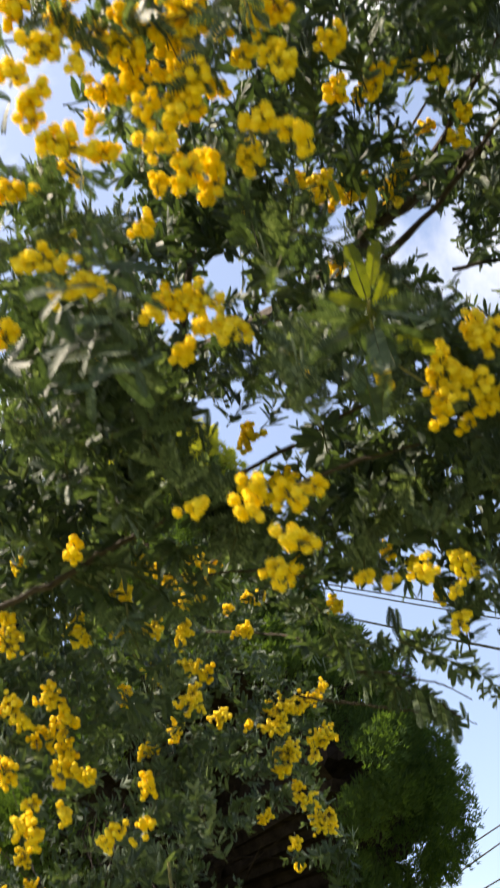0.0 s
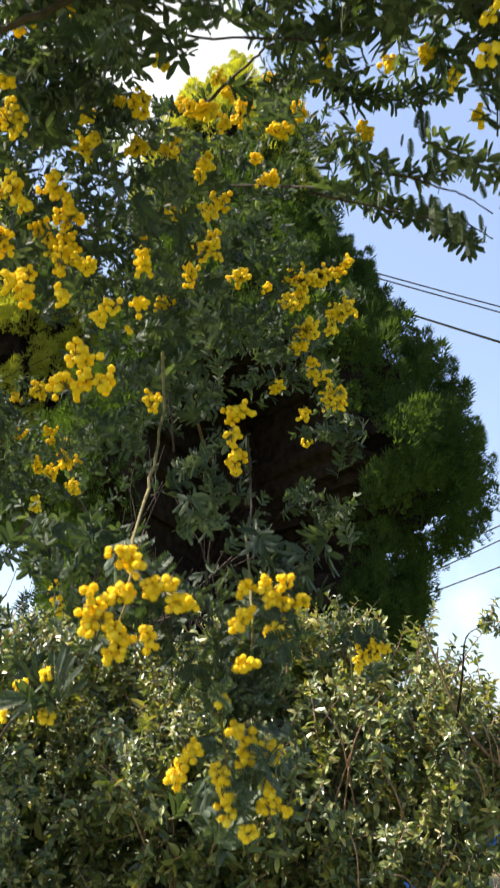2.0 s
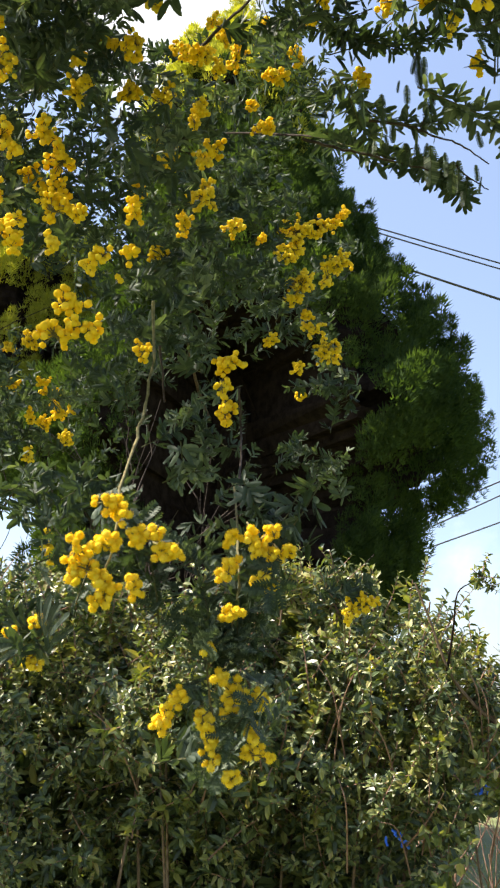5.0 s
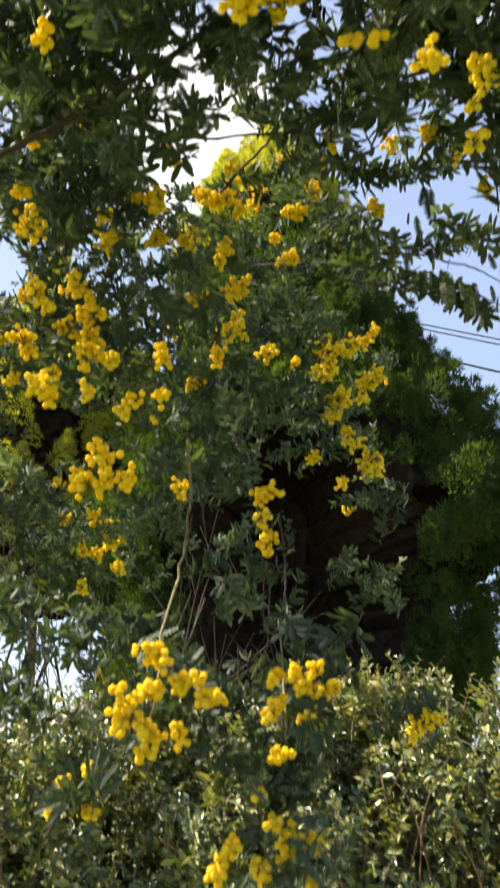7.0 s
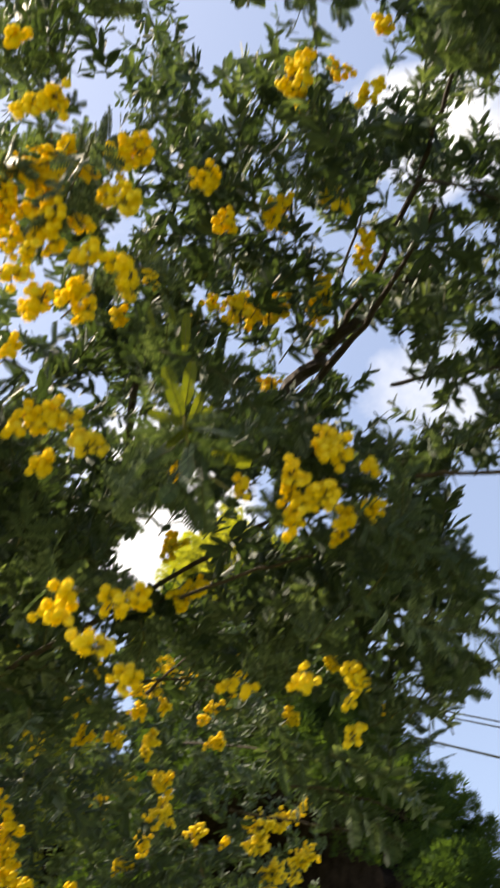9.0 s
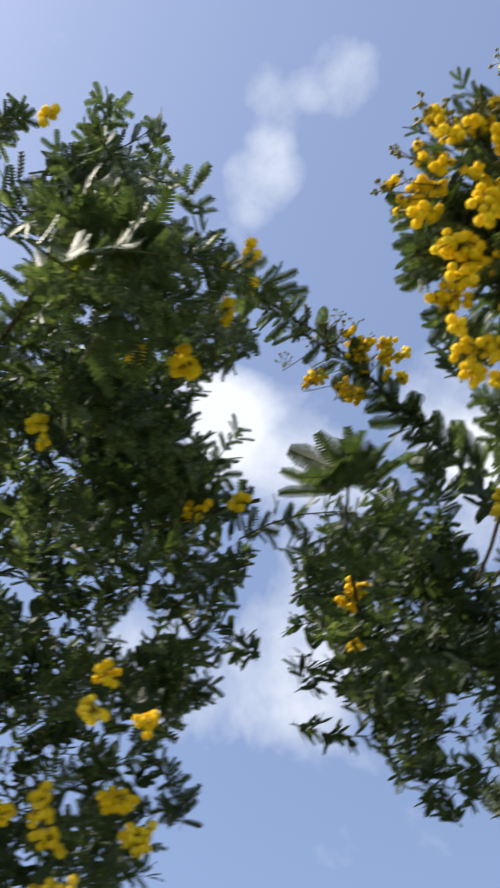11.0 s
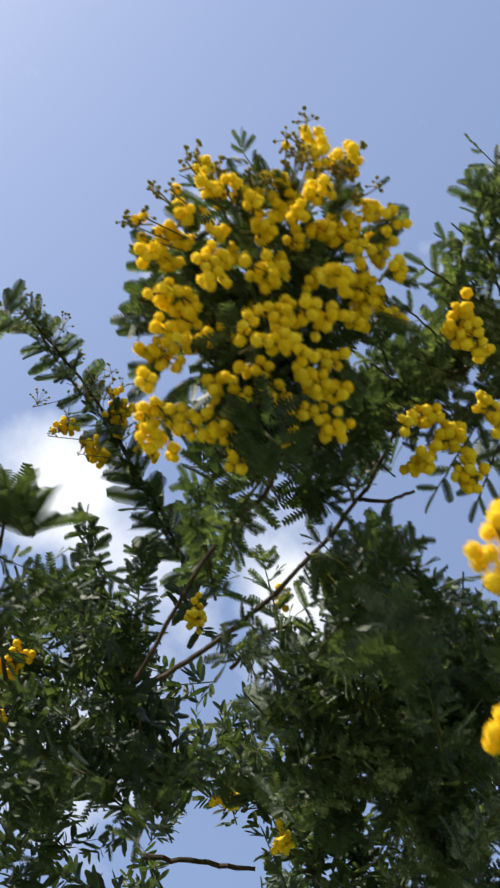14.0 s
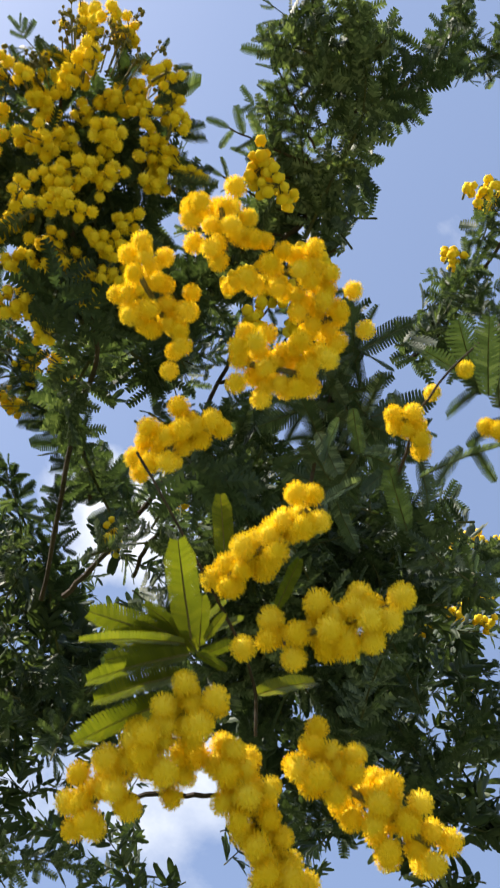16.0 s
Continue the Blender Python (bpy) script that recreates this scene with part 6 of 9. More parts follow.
leafy_shoot([(0.219, 0.036, 2.160), (0.237, -0.030, 2.184), (0.240, -0.078, 2.222), (0.241, -0.118, 2.254)], 1, 1.00)
leafy_shoot([(0.104, 0.055, 2.189), (0.137, -0.015, 2.213), (0.167, -0.060, 2.245), (0.190, -0.088, 2.264)], 1, 0.90)
leafy_shoot([(0.270, -0.055, 2.032), (0.280, -0.099, 2.040), (0.278, -0.121, 2.044)], 1, 1.25)
leafy_shoot([(0.060, -0.045, 2.249), (0.080, -0.075, 2.271), (0.093, -0.099, 2.288)], 1, 1.00)
leafy_shoot([(0.183, 0.065, 2.220), (0.202, 0.044, 2.234)], 1, 1.00)
leafy_shoot([(0.064, 0.966, 2.149), (0.106, 0.838, 2.050), (0.152, 0.753, 1.981), (0.181, 0.733, 1.941)], 0, 1.00)
leafy_shoot([(0.069, 0.817, 2.125), (0.110, 0.785, 2.053), (0.155, 0.769, 2.038), (0.192, 0.748, 2.042)], 0, 1.00)
leafy_shoot([(0.055, 0.806, 2.168), (0.117, 0.767, 2.120), (0.182, 0.748, 2.120)], 0, 1.00)
leafy_shoot([(0.126, 0.659, 1.996), (0.160, 0.649, 1.972), (0.191, 0.648, 1.954), (0.209, 0.663, 1.932)], 0, 1.00)
leafy_shoot([(0.615, 0.084, 2.353), (0.569, 0.069, 2.375), (0.511, 0.054, 2.402), (0.454, 0.048, 2.424), (0.398, 0.036, 2.449)], 1, 0.75)
leafy_shoot([(0.594, 0.143, 2.314), (0.557, 0.122, 2.336), (0.537, 0.107, 2.349)], 1, 0.90)

leafy_shoot([(0.515, -0.125, 2.103), (0.490, -0.136, 2.123), (0.470, -0.146, 2.141), (0.459, -0.154, 2.155)], 1, 1.00)
leafy_shoot([(0.516, -0.133, 2.106), (0.498, -0.153, 2.127), (0.489, -0.177, 2.146), (0.479, -0.193, 2.163)], 1, 1.00)
leafy_shoot([(0.497, -0.136, 2.113), (0.469, -0.134, 2.130), (0.446, -0.138, 2.146), (0.431, -0.136, 2.157)], 1, 1.00)
leafy_shoot([(0.510, -0.148, 2.113), (0.511, -0.173, 2.130), (0.508, -0.194, 2.146)], 1, 1.00)
leafy_shoot([(0.476, -0.151, 2.127), (0.462, -0.176, 2.149), (0.448, -0.188, 2.165), (0.441, -0.200, 2.179)], 1, 1.00)
leafy_shoot([(0.471, -0.153, 2.129), (0.441, -0.157, 2.149), (0.426, -0.165, 2.164)], 1, 1.00)
leafy_shoot([(0.493, -0.166, 2.127), (0.489, -0.193, 2.146), (0.477, -0.211, 2.164)], 1, 1.00)
leafy_shoot([(-0.038, 0.482, 1.942), (-0.048, 0.480, 1.957), (-0.053, 0.477, 1.973)], 1, 0.95)
leafy_shoot([(-0.018, 0.456, 2.012), (-0.016, 0.464, 2.001), (-0.022, 0.474, 1.987)], 1, 0.95)
leafy_shoot([(-0.097, 0.473, 1.954), (-0.096, 0.482, 1.941), (-0.090, 0.493, 1.927)], 1, 0.95)
leafy_shoot([(-0.058, 0.460, 1.993), (-0.062, 0.466, 1.987)], 1, 0.95)

# blossom
blossoms([
    (-0.236, 0.727, 2.058, 0.0127, 0.0177),
    (-0.177, 0.771, 2.092, 0.0075, 0.0134),
    (-0.168, 0.776, 2.074, 0.0081, 0.0064),
    (-0.128, 0.810, 2.142, 0.0102, 0.0142),
    (-0.154, 0.809, 2.146, 0.0085, 0.0068),
    (-0.232, 0.744, 1.994, 0.0152, 0.0152),
    (-0.219, 0.748, 1.983, 0.0076, 0.0101),
    (-0.226, 0.711, 1.926, 0.0119, 0.0167),
    (-0.201, 0.771, 2.014, 0.0147, 0.0131),
    (-0.182, 0.777, 1.992, 0.0157, 0.0157),
    (-0.207, 0.782, 1.973, 0.0105, 0.0105),
    (-0.185, 0.784, 1.964, 0.0157, 0.0105),
    (-0.185, 0.771, 1.936, 0.0128, 0.0154),
    (-0.165, 0.771, 1.937, 0.0092, 0.0092),
    (-0.203, 0.719, 1.897, 0.0072, 0.0072),
    (-0.204, 0.675, 1.867, 0.0112, 0.0089),
    (-0.192, 0.679, 1.855, 0.0098, 0.0112),
    (-0.182, 0.771, 1.899, 0.0076, 0.0112),
])
blossoms([
    (-0.101, 0.699, 1.899, 0.0084, 0.0102),
    (-0.139, 0.730, 1.861, 0.0067, 0.0072),
    (-0.128, 0.728, 1.869, 0.0095, 0.0067),
    (-0.106, 0.726, 1.875, 0.0067, 0.0086),
    (-0.119, 0.779, 1.873, 0.0030, 0.0041),
    (-0.131, 0.608, 1.776, 0.0118, 0.0079),
    (-0.117, 0.608, 1.774, 0.0031, 0.0031),
    (-0.136, 0.613, 1.754, 0.0130, 0.0079),
    (-0.123, 0.612, 1.759, 0.0059, 0.0059),
    (-0.109, 0.613, 1.758, 0.0071, 0.0087),
    (-0.097, 0.880, 2.074, 0.0089, 0.0119),
    (-0.072, 0.913, 2.146, 0.0125, 0.0125),
    (-0.075, 0.917, 2.131, 0.0075, 0.0125),
    (-0.049, 0.881, 2.073, 0.0119, 0.0083),
    (-0.105, 0.867, 2.125, 0.0119, 0.0149),
    (-0.138, 0.865, 2.129, 0.0119, 0.0119),
])
blossoms([
    (-0.085, 0.898, 2.203, 0.0113, 0.0094),
    (-0.066, 0.899, 2.201, 0.0138, 0.0113),
    (-0.048, 0.893, 2.223, 0.0113, 0.0138),
    (-0.033, 0.942, 2.233, 0.0118, 0.0164),
    (-0.056, 0.846, 2.203, 0.0083, 0.0083),
    (-0.106, 0.939, 2.242, 0.0079, 0.0079),
    (-0.014, 1.001, 2.208, 0.0069, 0.0096),
    (0.036, 0.943, 2.234, 0.0092, 0.0118),
    (0.005, 0.975, 2.305, 0.0082, 0.0171),
    (0.041, 0.676, 2.071, 0.0048, 0.0048),
    (-0.064, 1.028, 2.103, 0.0206, 0.0192),
    (-0.089, 1.036, 2.071, 0.0123, 0.0171),
    (-0.033, 1.129, 2.117, 0.0134, 0.0149),
    (0.005, 1.133, 2.101, 0.0075, 0.0060),
])
blossoms([
    (0.055, 1.176, 2.139, 0.0271, 0.0194),
    (0.048, 1.182, 2.116, 0.0194, 0.0116),
    (0.093, 1.174, 2.148, 0.0155, 0.0124),
    (0.115, 1.170, 2.165, 0.0093, 0.0124),
    (0.111, 1.187, 2.101, 0.0217, 0.0155),
    (0.096, 1.192, 2.081, 0.0116, 0.0171),
    (0.063, 1.287, 2.112, 0.0234, 0.0234),
    (0.056, 1.293, 2.087, 0.0150, 0.0100),
    (0.074, 1.299, 2.066, 0.0117, 0.0075),
    (0.087, 1.304, 2.048, 0.0167, 0.0100),
    (0.105, 1.313, 2.017, 0.0234, 0.0209),
    (0.065, 1.318, 1.995, 0.0075, 0.0150),
    (0.076, 1.424, 1.984, 0.0098, 0.0089),
    (0.025, 1.308, 2.029, 0.0125, 0.0109),
    (-0.098, 0.795, 1.813, 0.0081, 0.0101),
    (-0.020, 0.826, 1.815, 0.0147, 0.0115),
    (-0.027, 0.832, 1.795, 0.0073, 0.0094),
    (-0.023, 0.837, 1.775, 0.0084, 0.0157),
])
blossoms([
    (-0.021, 0.841, 1.760, 0.0042, 0.0052),
])
blossoms([
    (-0.393, 1.423, 2.043, 0.0109, 0.0109),
    (-0.417, 1.439, 1.981, 0.0109, 0.0109),
    (-0.390, 1.438, 1.987, 0.0163, 0.0091),
    (-0.340, 1.437, 1.994, 0.0145, 0.0091),
    (-0.356, 1.451, 1.940, 0.0127, 0.0127),
    (-0.335, 1.454, 1.928, 0.0127, 0.0127),
    (-0.306, 1.450, 1.947, 0.0181, 0.0181),
    (-0.299, 1.461, 1.904, 0.0127, 0.0163),
    (-0.353, 1.466, 1.883, 0.0091, 0.0181),
    (-0.321, 1.441, 1.977, 0.0163, 0.0091),
    (-0.252, 1.185, 1.700, 0.0086, 0.0129),
    (-0.247, 1.189, 1.687, 0.0100, 0.0129),
    (0.162, 1.308, 1.650, 0.0233, 0.0124),
    (0.147, 1.313, 1.630, 0.0109, 0.0155),
])
blossoms([
    (-0.087, 0.604, 1.636, 0.0092, 0.0067),
    (-0.081, 0.607, 1.627, 0.0074, 0.0074),
    (-0.108, 0.612, 1.605, 0.0067, 0.0092),
    (-0.089, 0.612, 1.607, 0.0104, 0.0081),
    (-0.100, 0.616, 1.593, 0.0092, 0.0067),
    (-0.109, 0.616, 1.590, 0.0074, 0.0067),
    (-0.090, 0.618, 1.584, 0.0092, 0.0074),
    (-0.088, 0.620, 1.577, 0.0092, 0.0067),
    (-0.093, 0.621, 1.571, 0.0067, 0.0052),
    (-0.070, 0.619, 1.582, 0.0067, 0.0074),
    (-0.068, 0.610, 1.614, 0.0081, 0.0081),
    (-0.058, 0.610, 1.616, 0.0067, 0.0067),
    (-0.052, 0.613, 1.606, 0.0081, 0.0059),
    (-0.043, 0.613, 1.606, 0.0059, 0.0059),
], True)
blossoms([
    (-0.009, 0.651, 1.621, 0.0079, 0.0047),
    (0.005, 0.649, 1.627, 0.0063, 0.0071),
    (0.013, 0.652, 1.618, 0.0055, 0.0098),
    (0.022, 0.650, 1.626, 0.0047, 0.0071),
    (0.025, 0.653, 1.613, 0.0063, 0.0071),
    (0.035, 0.653, 1.613, 0.0047, 0.0039),
    (-0.010, 0.657, 1.598, 0.0087, 0.0087),
    (0.014, 0.658, 1.595, 0.0071, 0.0079),
    (0.022, 0.660, 1.588, 0.0047, 0.0055),
    (-0.004, 0.664, 1.570, 0.0102, 0.0055),
    (-0.174, 0.807, 1.571, 0.0072, 0.0086),
    (-0.193, 0.810, 1.559, 0.0072, 0.0067),
    (-0.175, 0.815, 1.539, 0.0081, 0.0086),
    (-0.207, 0.816, 1.535, 0.0043, 0.0043),
], True)
blossoms([
    (-0.043, 0.679, 1.512, 0.0094, 0.0063),
    (-0.048, 0.682, 1.501, 0.0071, 0.0071),
    (-0.052, 0.684, 1.494, 0.0055, 0.0055),
    (-0.021, 0.671, 1.546, 0.0039, 0.0063),
    (-0.012, 0.676, 1.527, 0.0055, 0.0063),
    (-0.002, 0.678, 1.518, 0.0118, 0.0071),
    (0.018, 0.680, 1.514, 0.0079, 0.0063),
    (-0.005, 0.681, 1.507, 0.0063, 0.0055),
    (-0.022, 0.683, 1.498, 0.0071, 0.0098),
    (-0.017, 0.688, 1.483, 0.0079, 0.0098),
    (-0.014, 0.691, 1.470, 0.0063, 0.0063),
    (0.012, 0.686, 1.490, 0.0087, 0.0071),
    (0.014, 0.689, 1.479, 0.0102, 0.0087),
    (0.000, 0.694, 1.461, 0.0063, 0.0071),
], True)
blossoms([
    (-0.119, 0.138, 2.132, 0.0119, 0.0083),
    (-0.092, 0.145, 2.120, 0.0045, 0.0045),
    (-0.089, 0.144, 2.088, 0.0046, 0.0046),
    (-0.115, 0.130, 2.058, 0.0081, 0.0081),
    (-0.112, 0.137, 2.048, 0.0059, 0.0054),
    (-0.104, 0.133, 2.053, 0.0043, 0.0043),
    (-0.075, 0.150, 2.113, 0.0119, 0.0089),
    (-0.063, 0.155, 2.105, 0.0104, 0.0104),
    (-0.077, 0.162, 2.096, 0.0089, 0.0075),
    (-0.093, 0.151, 2.029, 0.0134, 0.0102),
    (-0.081, 0.143, 2.038, 0.0054, 0.0043),
    (-0.030, 0.139, 2.122, 0.0149, 0.0119),
    (-0.036, 0.148, 2.112, 0.0104, 0.0104),
    (-0.013, 0.144, 2.115, 0.0066, 0.0060),
    (-0.033, 0.149, 2.077, 0.0114, 0.0100),
    (-0.031, 0.155, 2.067, 0.0072, 0.0072),
    (-0.050, 0.158, 2.099, 0.0045, 0.0060),
    (0.016, 0.136, 2.123, 0.0134, 0.0066),
])
blossoms([
    (0.011, 0.139, 2.068, 0.0090, 0.0112),
])
blossoms([
    (0.053, 0.175, 2.150, 0.0115, 0.0082),
    (0.063, 0.219, 2.175, 0.0089, 0.0089),
    (0.097, 0.245, 2.220, 0.0136, 0.0116),
    (-0.052, 0.161, 2.044, 0.0098, 0.0070),
    (-0.044, 0.154, 2.054, 0.0056, 0.0056),
    (-0.036, 0.170, 2.031, 0.0078, 0.0098),
    (-0.041, 0.174, 2.027, 0.0042, 0.0062),
    (-0.023, 0.186, 2.059, 0.0060, 0.0075),
    (-0.002, 0.129, 2.016, 0.0064, 0.0051),
    (-0.008, 0.133, 2.011, 0.0038, 0.0038),
    (0.011, 0.134, 2.008, 0.0064, 0.0051),
    (0.018, 0.137, 2.003, 0.0046, 0.0051),
    (0.003, 0.216, 2.100, 0.0082, 0.0082),
    (0.063, 0.321, 2.205, 0.0104, 0.0125),
    (0.097, 0.356, 2.239, 0.0089, 0.0134),
    (0.045, 0.319, 2.210, 0.0075, 0.0050),
])
blossoms([
    (-0.108, 0.183, 1.987, 0.0121, 0.0094),
    (-0.089, 0.189, 1.977, 0.0107, 0.0107),
    (-0.100, 0.192, 1.974, 0.0067, 0.0054),
    (-0.128, 0.206, 1.958, 0.0054, 0.0081),
    (-0.053, 0.229, 2.004, 0.0075, 0.0075),
    (-0.031, 0.229, 2.002, 0.0089, 0.0075),
    (-0.019, 0.240, 1.986, 0.0104, 0.0104),
    (-0.045, 0.246, 1.979, 0.0066, 0.0083),
    (0.115, 0.254, 1.988, 0.0140, 0.0124),
    (0.094, 0.265, 1.975, 0.0078, 0.0109),
    (0.112, 0.270, 1.966, 0.0093, 0.0093),
    (0.100, 0.274, 1.962, 0.0078, 0.0062),
    (0.095, 0.278, 1.958, 0.0062, 0.0068),
    (0.066, 0.275, 1.982, 0.0041, 0.0076),
    (0.023, 0.286, 2.004, 0.0082, 0.0046),
])
blossoms([
    (-0.015, 0.222, 1.876, 0.0063, 0.0063),
    (-0.020, 0.228, 1.868, 0.0063, 0.0055),
    (0.001, 0.248, 1.889, 0.0094, 0.0067),
    (0.013, 0.246, 1.891, 0.0048, 0.0040),
    (-0.001, 0.219, 1.845, 0.0072, 0.0062),
    (-0.007, 0.216, 1.849, 0.0036, 0.0033),
    (-0.004, 0.315, 1.884, 0.0104, 0.0066),
    (-0.045, 0.295, 1.914, 0.0089, 0.0042),
    (-0.123, 0.395, 1.954, 0.0057, 0.0072),
    (0.062, 0.352, 1.894, 0.0042, 0.0045),
    (0.053, 0.360, 1.901, 0.0049, 0.0039),
    (0.099, 0.402, 1.924, 0.0072, 0.0089),
    (0.136, 0.446, 1.946, 0.0097, 0.0155),
    (0.130, 0.467, 1.918, 0.0078, 0.0078),
])
blossoms([
    (0.111, 0.162, 2.244, 0.0097, 0.0155),
    (0.118, 0.171, 2.234, 0.0047, 0.0070),
    (0.150, 0.178, 2.300, 0.0075, 0.0067),
    (0.166, 0.193, 2.284, 0.0075, 0.0083),
    (0.183, 0.158, 2.322, 0.0067, 0.0104),
    (-0.043, 0.069, 2.122, 0.0060, 0.0075),
    (-0.033, 0.091, 2.099, 0.0119, 0.0075),
    (-0.022, 0.090, 2.099, 0.0089, 0.0075),
    (0.069, 0.358, 2.254, 0.0072, 0.0072),
    (0.103, 0.356, 2.257, 0.0119, 0.0119),
    (0.137, 0.354, 2.259, 0.0095, 0.0167),
    (0.184, 0.389, 2.369, 0.0081, 0.0064),
    (0.145, 0.299, 2.318, 0.0119, 0.0095),
    (0.107, 0.307, 2.309, 0.0072, 0.0119),
])
blossoms([
    (0.214, -0.123, 2.159, 0.0042, 0.0060),
    (0.119, 0.139, 2.222, 0.0063, 0.0125),
    (0.164, 0.147, 2.209, 0.0058, 0.0058),
    (0.125, -0.030, 2.228, 0.0057, 0.0043),
    (0.136, -0.022, 2.219, 0.0050, 0.0036),
    (0.143, 0.249, 2.260, 0.0057, 0.0057),
    (0.151, 0.261, 2.249, 0.0067, 0.0057),
    (0.169, 0.281, 2.230, 0.0072, 0.0067),
    (0.163, 0.295, 2.220, 0.0086, 0.0072),
    (0.259, 0.051, 2.142, 0.0072, 0.0064),
    (0.267, 0.061, 2.133, 0.0050, 0.0036),
    (0.369, 0.064, 2.115, 0.0072, 0.0089),
    (0.393, 0.052, 2.120, 0.0072, 0.0072),
    (0.316, -0.072, 2.038, 0.0081, 0.0081),
    (0.294, -0.067, 2.038, 0.0048, 0.0048),
    (0.329, -0.118, 2.073, 0.0067, 0.0067),
    (0.334, -0.106, 2.063, 0.0054, 0.0043),
    (0.322, -0.110, 2.068, 0.0038, 0.0038),
])
blossoms([
    (0.328, -0.095, 2.055, 0.0054, 0.0038),
])
blossoms([
    (0.338, 0.129, 2.003, 0.0059, 0.0115),
    (0.339, 0.115, 2.015, 0.0052, 0.0082),
    (0.366, 0.129, 1.999, 0.0066, 0.0066),
    (0.255, 0.208, 2.017, 0.0089, 0.0107),
    (0.252, 0.228, 2.002, 0.0050, 0.0050),
    (0.258, 0.237, 1.994, 0.0054, 0.0043),
    (0.309, 0.223, 1.997, 0.0089, 0.0089),
    (0.332, 0.211, 2.004, 0.0079, 0.0143),
    (0.343, 0.226, 1.989, 0.0089, 0.0089),
    (0.372, 0.200, 2.005, 0.0125, 0.0107),
    (0.391, 0.212, 1.993, 0.0089, 0.0125),
    (0.356, 0.208, 1.938, 0.0115, 0.0115),
    (0.339, 0.213, 1.936, 0.0052, 0.0066),
    (0.360, 0.302, 1.991, 0.0116, 0.0174),
    (0.254, 0.192, 1.902, 0.0089, 0.0104),
])
blossoms([
    (0.403, -0.200, 2.155, 0.0038, 0.0038),
    (0.414, -0.195, 2.150, 0.0082, 0.0082),
    (0.407, -0.181, 2.146, 0.0055, 0.0049),
    (0.407, -0.158, 2.137, 0.0069, 0.0049),
    (0.410, -0.167, 2.140, 0.0060, 0.0049),
    (0.420, -0.172, 2.138, 0.0049, 0.0038),
    (0.399, -0.163, 2.142, 0.0038, 0.0027),
    (0.431, -0.180, 2.092, 0.0095, 0.0105),
    (0.428, -0.158, 2.096, 0.0128, 0.0090),
    (0.444, -0.125, 2.111, 0.0137, 0.0069),
    (0.454, -0.140, 2.114, 0.0082, 0.0069),
    (0.435, -0.207, 2.147, 0.0082, 0.0060),
    (0.438, -0.224, 2.152, 0.0055, 0.0055),
    (0.447, -0.222, 2.148, 0.0082, 0.0049),
    (0.440, -0.240, 2.158, 0.0049, 0.0044),
    (0.429, -0.238, 2.161, 0.0022, 0.0022),
    (0.460, -0.251, 2.155, 0.0055, 0.0077),
    (0.469, -0.224, 2.141, 0.0082, 0.0069),
], True)
blossoms([
    (0.482, -0.242, 2.144, 0.0082, 0.0038),
], True)
blossoms([
    (0.495, -0.236, 2.137, 0.0069, 0.0055),
    (0.480, -0.233, 2.141, 0.0055, 0.0044),
    (0.455, -0.198, 2.136, 0.0104, 0.0049),
    (0.462, -0.208, 2.137, 0.0060, 0.0069),
    (0.474, -0.216, 2.091, 0.0080, 0.0080),
    (0.479, -0.201, 2.128, 0.0049, 0.0049),
    (0.457, -0.194, 2.099, 0.0103, 0.0072),
    (0.444, -0.183, 2.134, 0.0055, 0.0044),
    (0.499, -0.215, 2.127, 0.0151, 0.0060),
    (0.517, -0.215, 2.121, 0.0082, 0.0060),
    (0.510, -0.204, 2.119, 0.0110, 0.0044),
    (0.470, -0.187, 2.081, 0.0113, 0.0055),
    (0.475, -0.196, 2.083, 0.0100, 0.0063),
    (0.487, -0.199, 2.091, 0.0064, 0.0077),
    (0.458, -0.173, 2.069, 0.0037, 0.0061),
    (0.468, -0.177, 2.066, 0.0086, 0.0054),
    (0.481, -0.184, 2.065, 0.0086, 0.0054),
    (0.464, -0.154, 2.115, 0.0030, 0.0030),
], True)
blossoms([
    (0.476, -0.147, 2.086, 0.0042, 0.0037),
    (0.469, -0.139, 2.085, 0.0058, 0.0052),
    (0.483, -0.147, 2.083, 0.0037, 0.0031),
    (0.491, -0.157, 2.084, 0.0118, 0.0092),
    (0.501, -0.154, 2.080, 0.0092, 0.0058),
    (0.507, -0.171, 2.084, 0.0118, 0.0063),
    (0.516, -0.177, 2.083, 0.0052, 0.0052),
    (0.463, -0.114, 2.078, 0.0118, 0.0066),
    (0.474, -0.121, 2.076, 0.0073, 0.0066),
    (0.464, -0.105, 2.073, 0.0073, 0.0052),
    (0.482, -0.124, 2.075, 0.0052, 0.0042),
    (0.476, -0.106, 2.070, 0.0052, 0.0042),
    (0.452, -0.110, 2.080, 0.0042, 0.0042),
    (0.485, -0.133, 2.077, 0.0042, 0.0047),
    (0.493, -0.128, 2.072, 0.0047, 0.0052),
    (0.501, -0.124, 2.068, 0.0063, 0.0058),
    (0.510, -0.151, 2.075, 0.0052, 0.0042),
    (0.523, -0.164, 2.076, 0.0105, 0.0052),
], True)
